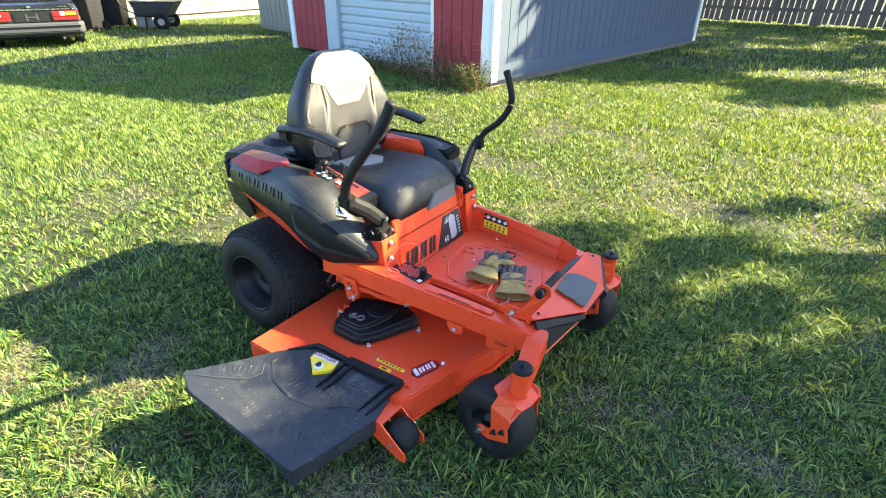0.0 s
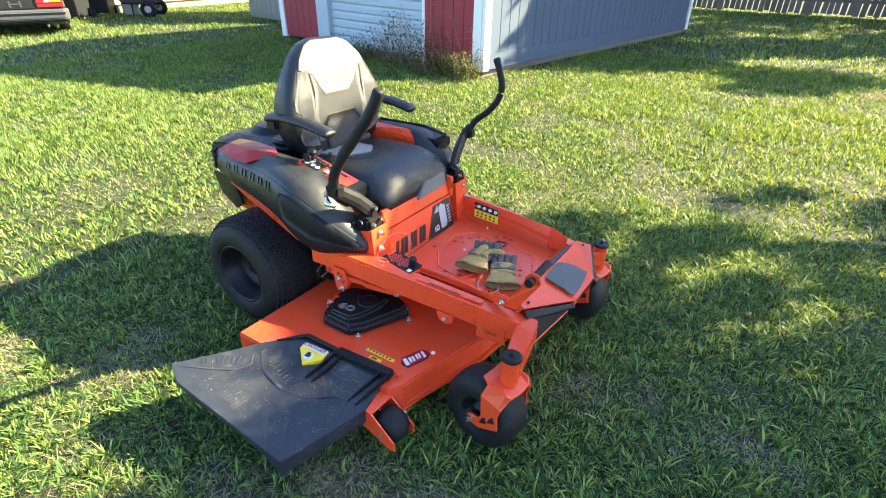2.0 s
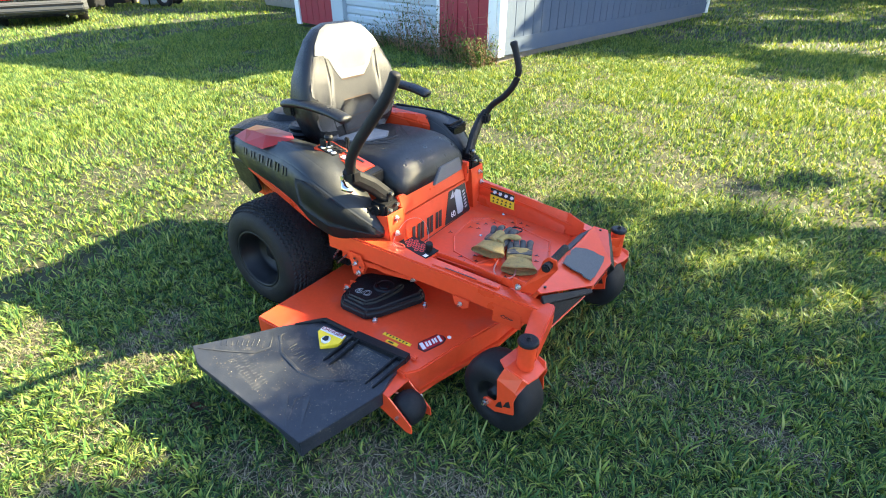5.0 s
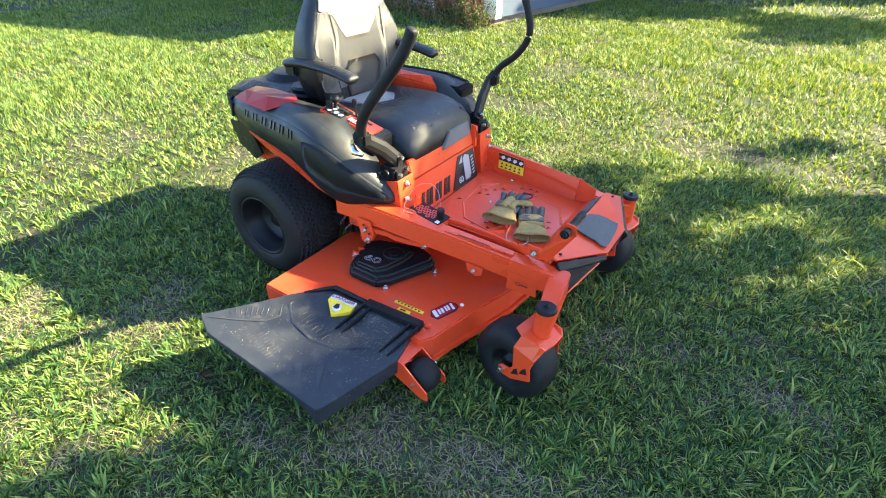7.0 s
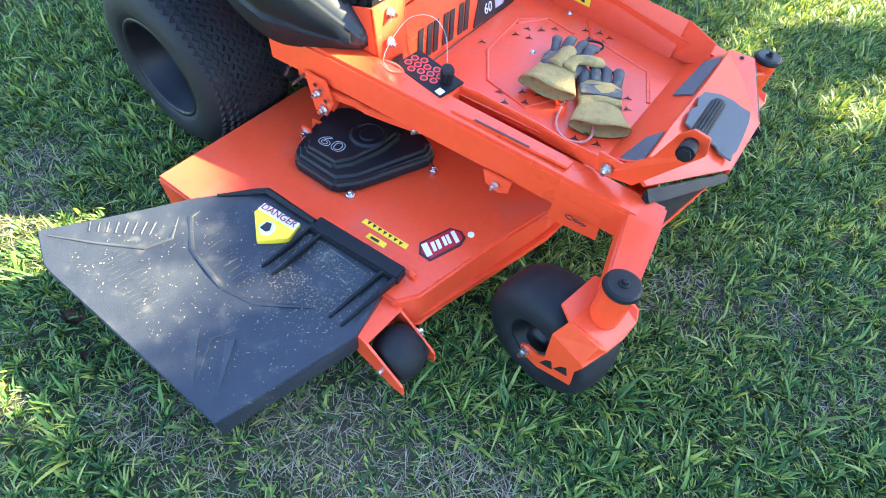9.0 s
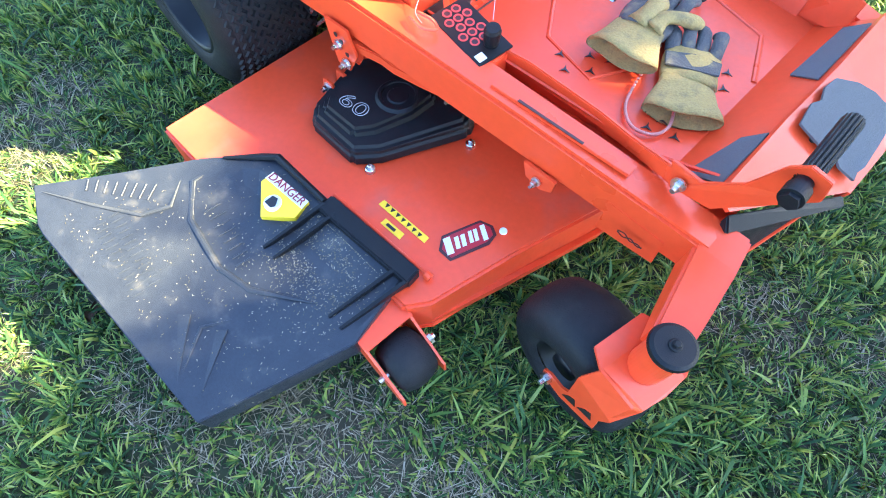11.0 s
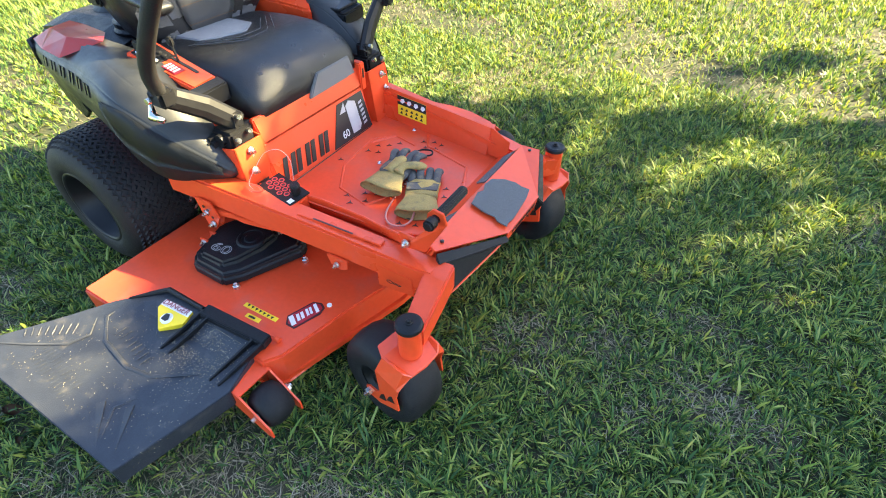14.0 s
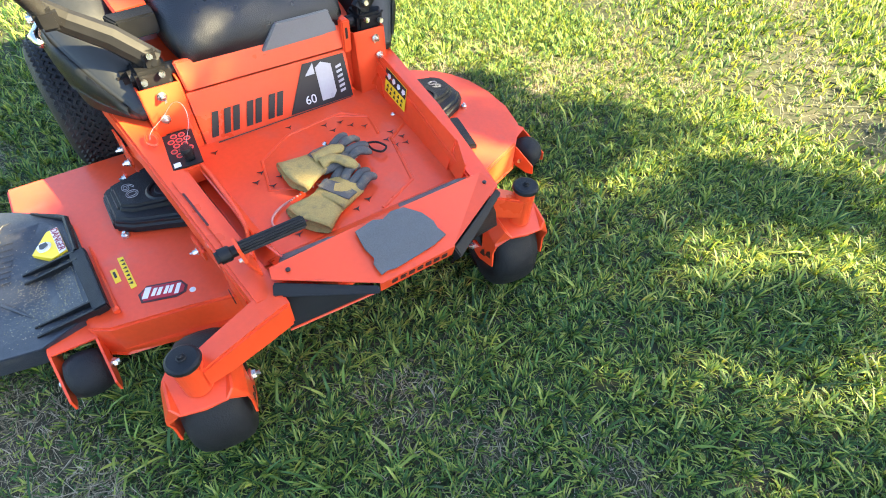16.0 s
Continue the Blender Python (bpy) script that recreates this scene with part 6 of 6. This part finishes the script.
for k in range(4):
    z = 0.345 + 0.055 * k
    part("tub_rib", cube((-0.40 - 0.02 * k, -0.275 - 0.018 * k, z), (0.38 + 0.035 * k, -0.262 - 0.018 * k, z + 0.018), 0.004), CAR_GREY, tub)
for x in (0.20,):
    for s in (-1, 1):
        wh = part("wheel", lathe([(0.08, -0.04), (0.16, -0.045), (0.185, -0.02), (0.185, 0.02), (0.16, 0.045), (0.08, 0.04)], (x, s * 0.33, 0.185), "Y", 28, True), RUBBER, cart, "black pneumatic wheel", True)
        part("rim", disc((x, s * 0.33 - 0.035, 0.185), 0.085, 0.07, "Y"), SILVER, wh)
part("axle", tube([(0.20, -0.33, 0.185), (0.20, 0.33, 0.185)], 0.015, 8), BLACK_METAL, cart)
part("frame", join(tube([(-0.45, -0.15, 0.30), (0.3, -0.15, 0.27)], 0.018, 8), tube([(-0.45, 0.15, 0.30), (0.3, 0.15, 0.27)], 0.018, 8), tube([(-0.30, 0, 0.30), (-0.32, 0, 0.0)], 0.018, 8)), BLACK_METAL, cart)
part("handle", tube(smooth_line([(-0.40, 0, 0.30), (-0.75, 0, 0.45), (-0.95, 0, 0.80)], 4), 0.016, 8), BLACK_METAL, cart)

# ---- trees that shade the lawn, weeds by the shed ----


def clumped(name, label, spots, leaf, seed, trunk, m=LEAF):
    """A tree: tapered trunk, limbs to the leaf clumps, and a crown of single leaves."""
    t = thing(name, label, "tree")
    rng = random.Random(seed)
    bm = tube(smooth_line([(trunk[0], trunk[1], GROUND - 0.1), (trunk[0] + 0.1, trunk[1] - 0.05, 1.5), (trunk[0] + 0.05, trunk[1] + 0.05, trunk[2])], 4), [0.32, 0.27, 0.24, 0.22, 0.20, 0.19, 0.18, 0.16, 0.14], 14)
    part("trunk", bm, BARK, t, "", True)
    limbs = bmesh.new()
    base = Vector(trunk)
    for c, r in spots[::max(6, len(spots) // 60)]:
        mid = base.lerp(Vector(c), 0.5) + Vector((rng.uniform(-.2, .2), rng.uniform(-.2, .2), rng.uniform(0, .3)))
        limbs = join(limbs, tube([base, mid, Vector(c)], [0.05, 0.03, 0.012], 6))
    part("limbs", limbs, BARK, t)
    vs, fs = [], []
    for c, r in spots:
        for _ in range(leaf[0]):
            d = Vector((rng.gauss(0, 1), rng.gauss(0, 1), rng.gauss(0, 1))).normalized() * r * rng.random() ** 0.5
            p = Vector(c) + d
            q = Euler((rng.uniform(-1, 1), rng.uniform(-1, 1), rng.uniform(0, 6.28))).to_matrix()
            l, w = leaf[1] * rng.uniform(0.7, 1.3), leaf[1] * 0.34 * rng.uniform(0.8, 1.2)
            b = len(vs)
            for v in ((-l, 0, 0), (-l * 0.2, -w, 0.1 * l), (l, 0, 0), (-l * 0.2, w, 0.1 * l)):
                vs.append(p + q @ Vector(v))
            fs.append((b, b + 1, b + 2, b + 3))
    me = bpy.data.meshes.new("crown")
    me.from_pydata(vs, [], fs)
    me.materials.append(m)
    ob = new("crown", me)
    ob.parent = t
    return t


def lifted(gx, gy, h):
    """The place at height h whose shadow falls on (gx, gy)."""
    k = h / SUN.z
    return (gx + SUN.x * k, gy + SUN.y * k, h)


def in_gap(x, y, cx, cy, turn, a, b):
    """Whether (x, y) lies in a turned ellipse."""
    c, q = math.cos(radians(turn)), math.sin(radians(turn))
    u, v = (x - cx) * c + (y - cy) * q, (y - cy) * c - (x - cx) * q
    return (u / a) ** 2 + (v / b) ** 2 < 1


# openings in the crown that let the sun through: x, y where the light falls, turn, half length, half width, leaves left
GAPS = ((1.32, 1.88, 48, 0.52, 0.18, 0.05), (1.66, 1.40, 30, 0.36, 0.16, 0.08), (2.05, 2.15, 40, 0.35, 0.16, 0.15), (2.15, 1.05, 20, 0.22, 0.10, 0.3), (0.55, 0.44, 46, 0.48, 0.19, 0.12), (2.5, 1.6, 30, 0.3, 0.2, 0.3), (0.95, 1.28, 40, 0.14, 0.07, 0.3), (1.9, 0.62, 10, 0.14, 0.07, 0.3))
rng = random.Random(11)
spots = []
for i in range(27):
    for k in range(35):
        gx, gy = -0.24 + 0.19 * i + rng.uniform(-0.09, 0.09), -3.6 + 0.19 * k + rng.uniform(-0.09, 0.09)
        r = rng.uniform(0.13, 0.22)
        wob = 0.10 * math.sin(gx * 5.1) + 0.07 * math.sin(gx * 11 + 1)
        if gy > 1.08 + 1.05 * (gx - 0.33) + wob or (gx > 1.45 and gy > 2.45 + 0.35 * (gx - 1.45) + wob):
            continue
        if math.hypot(gx - 2.35, gy + 0.45) > 2.75 + 0.22 * math.sin(5 * math.atan2(gy + 0.45, gx - 2.35)) + 0.12 * math.sin(11 * math.atan2(gy + 0.45, gx - 2.35)) and gy < 0.4:
            continue
        left = 0.10 + 0.10 * math.sin(gy * 4.3 + 0.5) + 0.06 * math.sin(gy * 9.0) - max(0.0, min(-1.2 - gy, 0.4)) * 0.5 + (0.08 if -1.05 < gy < -0.5 else 0.0)
        if gx < left or (gx < 0.5 and gy > -0.65 and rng.random() < 0.30):
            continue
        if any(in_gap(gx, gy, *g[:5]) and rng.random() > g[5] for g in GAPS):
            continue
        if gy > 0.75 + 0.1 * math.sin(gx * 6) and gx > 0.9 and rng.random() < 0.38:
            continue
        spots.append((lifted(gx, gy, rng.uniform(3.3, 4.9)), r))
for i in range(7):
    for k in range(8):
        gx, gy = -0.78 + 0.15 * i + rng.uniform(-0.05, 0.05), -0.76 + 0.13 * k + rng.uniform(-0.05, 0.05)
        if rng.random() < 0.94 and (gy > -0.52 or gx < -0.38):
            spots.append((lifted(gx, gy, rng.uniform(3.3, 4.6)), rng.uniform(0.10, 0.15)))
for i in range(5):
    for k in range(8):
        spots.append((lifted(0.75 + 0.28 * i + rng.uniform(-0.1, 0.1), -1.6 + 0.28 * k + rng.uniform(-0.1, 0.1), rng.uniform(3.6, 5.0)), rng.uniform(0.18, 0.24)))
clumped("shade_tree", "broad leafy tree shading the lawn", spots, (64, 0.070), 3, lifted(2.6, -0.6, 3.2))
spots = []
for i in range(7):
    for k in range(22):
        gx, gy = -4.7 + 0.45 * i + rng.uniform(-0.15, 0.15), 2.6 + 0.42 * k + rng.uniform(-0.15, 0.15)
        if gy > 5.75 + 1.05 * (gx + 1.68):
            spots.append((lifted(gx, gy, rng.uniform(4.5, 7.0)), rng.uniform(0.42, 0.65)))
while len(spots) < 470:
    gx, gy = rng.uniform(-4.8, 9.0), rng.uniform(2.6, 17.5)
    if (gx < -1.6 and gy < 5.75 + 1.05 * (gx + 1.68)) or (gx >= -1.6 and gy < 5.75 + 0.26 * (gx + 1.6) + 0.35 * math.sin(gx * 3.0)) or (1.0 < gx < 4.2 and 8.3 < gy + 0.2 * gx < 9.8) or (gx < -1.6 and gy > 12):
        continue
    spots.append((lifted(gx, gy, rng.uniform(4.2, 7.5)), rng.uniform(0.4, 0.8)))
wall_rng = random.Random(21)
for i in range(17):
    for k in range(8):
        up = 0.05 + 0.33 * k + wall_rng.uniform(-0.1, 0.1)
        run = 1.25 + 0.34 * i + 1.5 * min(up, 1.2) + wall_rng.uniform(-0.12, 0.12)
        far = wall_rng.uniform(4.5, 7.0)
        if run < 7.0:
            spots.append((SH @ Vector((0.0, run, up)) + SUN * far, wall_rng.uniform(0.24, 0.36)))
clumped("garden_tree", "tall leafy tree beyond the lawn", spots, (85, 0.18), 4, lifted(3.5, 11.0, 4.0))

weeds = thing("weed_clump", "tangled green and dry weeds growing against the shed", "weeds", kind="stuff")
vs, fs, dv = [], [], bmesh.new()
rng = random.Random(8)
for _ in range(360):
    a = rng.uniform(0.0, 2.9) if rng.random() < 0.75 else rng.uniform(-0.1, 0.5)
    h = rng.uniform(0.12, 0.50) * (1.5 if 0.6 < a < 1.9 else 0.8)
    base = SH @ Vector((-a, -rng.uniform(0.05, 0.40), GROUND))
    tip = base + Vector((rng.uniform(-0.15, 0.15), rng.uniform(-0.25, 0.05), h))
    line = [base, base.lerp(tip, 0.5) + Vector((rng.uniform(-.04, .04), rng.uniform(-.04, .04), 0)), tip]
    dv = join(dv, tube(line, [0.003, 0.0025, 0.001], 4))
    for k in range(13):
        p = base.lerp(tip, rng.uniform(0.1, 1.0)) + Vector((rng.uniform(-.07, .07), rng.uniform(-.07, .07), rng.uniform(-.03, .03)))
        q = Euler((rng.uniform(-1, 1), rng.uniform(-1, 1), rng.uniform(0, 6.28))).to_matrix()
        l = rng.uniform(0.010, 0.028)
        b = len(vs)
        for v in ((-l, 0, 0), (0, -l * 0.4, 0.1 * l), (l, 0, 0), (0, l * 0.4, 0.1 * l)):
            vs.append(p + q @ Vector(v))
        fs.append((b, b + 1, b + 2, b + 3))
me = bpy.data.meshes.new("weed_leaves")
me.from_pydata(vs, [], fs)
me.materials.append(WEED)
ob = new("weed_leaves", me)
ob.parent = weeds
for a, h in ((0.25, 0.75), (0.42, 0.55), (0.95, 0.95), (1.15, 0.8), (1.4, 0.6), (0.12, 0.62)):
    base = SH @ Vector((-a, -0.14, GROUND))
    tip = base + Vector((rng.uniform(-0.2, 0.2), -0.05, h))
    line = smooth_line([base, base.lerp(tip, 0.5) + Vector((0.05, 0, 0)), tip], 4)
    dv = join(dv, tube(line, [0.005 - 0.0004 * i for i in range(len(line))], 5))
    for k in range(9):
        p = base.lerp(tip, rng.uniform(0.4, 1.0))
        q = p + Vector((rng.uniform(-0.12, 0.12), rng.uniform(-0.05, 0.05), rng.uniform(-0.02, 0.08)))
        dv = join(dv, tube([p, q], [0.002, 0.001], 4))
part("dry_stems", dv, DRY_STEM, weeds)

# ---- fallen leaves ----
FALLEN = mat("brown_dead_leaf", (0.10, 0.05, 0.028), 0.8, var=0.3, scale=60)
for fx, fy, turn, size in ((0.06, -0.99, 30, 0.030), (0.16, -1.02, 140, 0.024)):
    leaf_bm = bmesh.new()
    rows = [[leaf_bm.verts.new((size * (i - 3) / 3, size * 0.5 * side * math.cos((i - 3) / 3 * 1.4), 0.010 * abs(side) + 0.006 * math.sin(i))) for side in (-1, 0, 1)] for i in range(7)]
    for p, q in zip(rows, rows[1:]):
        for k in range(2):
            leaf_bm.faces.new((p[k], q[k], q[k + 1], p[k + 1]))
    bmesh.ops.solidify(leaf_bm, geom=leaf_bm.faces, thickness=0.0006)
    fallen = mesh_ob("fallen_leaf", leaf_bm, FALLEN, True)
    fallen.matrix_world = pose(fx, fy, float(level(fx, fy)) + 0.012, 8, 5, turn)
    tagged(fallen, "curled brown dead leaf lying in the grass", "leaf", group="fallen leaves")

# ---- lawn ----


def cells(ix, iy, seed):
    h = np.sin(ix * 127.1 + iy * 311.7 + seed * 74.7) * 43758.5453
    return h - np.floor(h)


def patches(x, y, size, seed):
    """Smooth random patches of about the given size, 0 to 1."""
    u, v = x / size, y / size
    ix, iy = np.floor(u), np.floor(v)
    fx, fy = u - ix, v - iy
    fx, fy = fx * fx * (3 - 2 * fx), fy * fy * (3 - 2 * fy)
    a, b = cells(ix, iy, seed), cells(ix + 1, iy, seed)
    c, d = cells(ix, iy + 1, seed), cells(ix + 1, iy + 1, seed)
    return (a * (1 - fx) + b * fx) * (1 - fy) + (c * (1 - fx) + d * fx) * fy


def bareness(x, y):
    """0 where the lawn is thick, 1 where it is worn down to dry thatch."""
    f = 0.55 * patches(x, y, 0.42, 1) + 0.30 * patches(x, y, 0.15, 2) + 0.15 * patches(x, y, 0.05, 3)
    return np.clip((f - 0.52) / 0.20, 0, 1)


def outside_shed(x, y):
    lx, ly = (x + 1.87) * math.cos(radians(11)) - (y - 4.62) * math.sin(radians(11)), (x + 1.87) * math.sin(radians(11)) + (y - 4.62) * math.cos(radians(11))
    return ~((lx < 0.02) & (lx > -4.85) & (ly > -0.02) & (ly < 6.9))


def inside(x, y, area, fade, r):
    """Picks points of an area whose edge thins out over a width."""
    d = np.minimum(np.minimum(x - area[0], area[1] - x), np.minimum(y - area[2], area[3] - y))
    return d + (r - 0.5) * fade > 0


def blades(name, m, n, area, height, width, seed, lean=0.5, label="", cuts=2, dry=0.0, fade=1.0, keep=None, tuft=0.055):
    """Many single blades in one mesh: tapered, bent outward from the middle of their tufts. cuts: bends per blade; dry: 1 grows in the worn patches alone."""
    r = np.random.default_rng(seed)
    x, y = r.uniform(area[0], area[1], n), r.uniform(area[2], area[3], n)
    ok = inside(x, y, area, fade, r.uniform(0, 1, n)) & outside_shed(x, y)
    bare = bareness(x, y)
    ok &= r.uniform(0, 1, n) < (0.12 + 0.88 * bare if dry else 1.0 - 0.62 * bare)
    if keep is not None:
        ok &= keep(x, y, r.uniform(0, 1, n))
    x, y, bare = x[ok], y[ok], bare[ok]
    n = len(x)
    tx, ty = np.floor(x / tuft), np.floor(y / tuft)
    cx, cy = (tx + cells(tx, ty, 5)) * tuft, (ty + cells(tx, ty, 6)) * tuft
    vigour = cells(tx, ty, 7)
    pull = r.uniform(0.2, 0.85, n) * (1.0 if cuts else 0.5)
    ox, oy = x - cx, y - cy
    x, y = cx + ox * (1 - pull), cy + oy * (1 - pull)
    a = np.arctan2(oy, ox) + r.normal(0, 0.7, n) if not dry else r.uniform(0, 2 * np.pi, n)
    h = height * (0.45 + 0.35 * patches(x, y, 0.5, 4) + 0.40 * vigour + 0.45 * r.uniform(0, 1, n) ** 2) * (1 - 0.35 * bare * (not dry))
    w = width * r.uniform(0.6, 1.3, n)
    ln = lean * r.uniform(0.25, 1.5, n)
    dx, dy = np.cos(a), np.sin(a)
    face = a + np.pi / 2 + r.uniform(-0.6, 0.6, n)
    sx, sy = np.cos(face) * w, np.sin(face) * w
    rows = {2: ((0.0, 0.0, 0.8), (0.28, 0.55, 1.0), (0.70, 0.88, 0.7)), 1: ((0.0, 0.0, 0.9), (0.45, 0.68, 0.9)), 0: ((0.0, 0.0, 1.0),)}[cuts]
    k = 2 * len(rows) + 1
    v = np.empty((n, k, 3))
    soil = level(x, y)
    rise = h / np.sqrt(1 + (ln * 0.7) ** 2)
    for j, (f, up, wd) in enumerate(rows):
        px, py, pz = x + dx * h * ln * f, y + dy * h * ln * f, soil - 0.002 + rise * up
        v[:, 2 * j] = np.stack([px - sx * wd, py - sy * wd, pz], -1)
        v[:, 2 * j + 1] = np.stack([px + sx * wd, py + sy * wd, pz], -1)
    v[:, k - 1] = np.stack([x + dx * h * ln * 1.1, y + dy * h * ln * 1.1, soil + rise * np.where(ln > 0.9, 0.92, 1.05)], -1)
    faces = [[2 * j, 2 * j + 1, 2 * j + 3, 2 * j + 2] for j in range(len(rows) - 1)] + [[k - 3, k - 2, k - 1]]
    size = sum(len(f) for f in faces)
    base = np.arange(n)[:, None] * k
    loops = np.concatenate([base + np.array(f) for f in faces], 1).ravel()
    starts = (np.arange(n)[:, None] * size + 4 * np.arange(len(faces))).ravel()
    me = bpy.data.meshes.new(name)
    me.vertices.add(n * k)
    me.vertices.foreach_set("co", v.ravel())
    me.loops.add(len(loops))
    me.loops.foreach_set("vertex_index", loops.astype(np.int32))
    me.polygons.add(len(starts))
    me.polygons.foreach_set("loop_start", starts.astype(np.int32))
    me.update(calc_edges=True)
    me.materials.append(m)
    return tagged(new(name, me), label, "grass", kind="stuff")


NEAR = (-1.2, 2.9, -2.1, 1.9)
ROUND = (-2.8, 4.1, -2.9, 3.2)
FAR = (-7.5, 7.0, -3.2, 8.0)
ALL = (-15.0, 10.5, -8.5, 19.0)


def beyond(area, fade=1.0):
    return lambda x, y, r: ~inside(x, y, area, fade, 1 - r)


blades("lawn_grass", GRASS, 250000, NEAR, 0.027, 0.0021, 1, 0.95, "short green lawn grass in uneven tufts", 2, tuft=0.046)
blades("lawn_grass", GRASS, 150000, NEAR, 0.020, 0.0018, 8, 1.2, "dense short lawn grass under the taller tufts", 1, tuft=0.035)
blades("dry_thatch", STRAW, 230000, NEAR, 0.022, 0.0014, 2, 2.0, "dry pale grass and thatch between the blades", 0, 1.0)
blades("lawn_grass", GRASS, 9000, NEAR, 0.052, 0.0034, 6, 1.0, "broader taller grass blades in the lawn", 2, tuft=0.12)
blades("lawn_grass", GRASS, 240000, ROUND, 0.033, 0.0032, 3, 0.9, "lawn grass round the mower", 1, keep=beyond(NEAR))
blades("dry_thatch", STRAW, 90000, ROUND, 0.026, 0.0018, 7, 1.8, "dry thatch in the lawn", 0, 1.0, keep=beyond(NEAR))
blades("lawn_grass", GRASS, 1000000, FAR, 0.044, 0.0046, 4, 0.8, "sunlit lawn grass", 0, keep=beyond(ROUND), tuft=0.08)
blades("dry_thatch", STRAW, 60000, FAR, 0.034, 0.0030, 9, 1.6, "dry thatch in the farther lawn", 0, 1.0, keep=beyond(ROUND))
blades("dry_thatch", STRAW, 16000, (1.2, 3.4, 6.15, 6.95), 0.030, 0.004, 10, 2.2, "sandy worn strip of dry grass", 0, 1.0, fade=0.5)
blades("lawn_grass", GRASS, 430000, ALL, 0.058, 0.0085, 5, 0.7, "far lawn grass", 0, keep=beyond(FAR), tuft=0.12, fade=2.0)
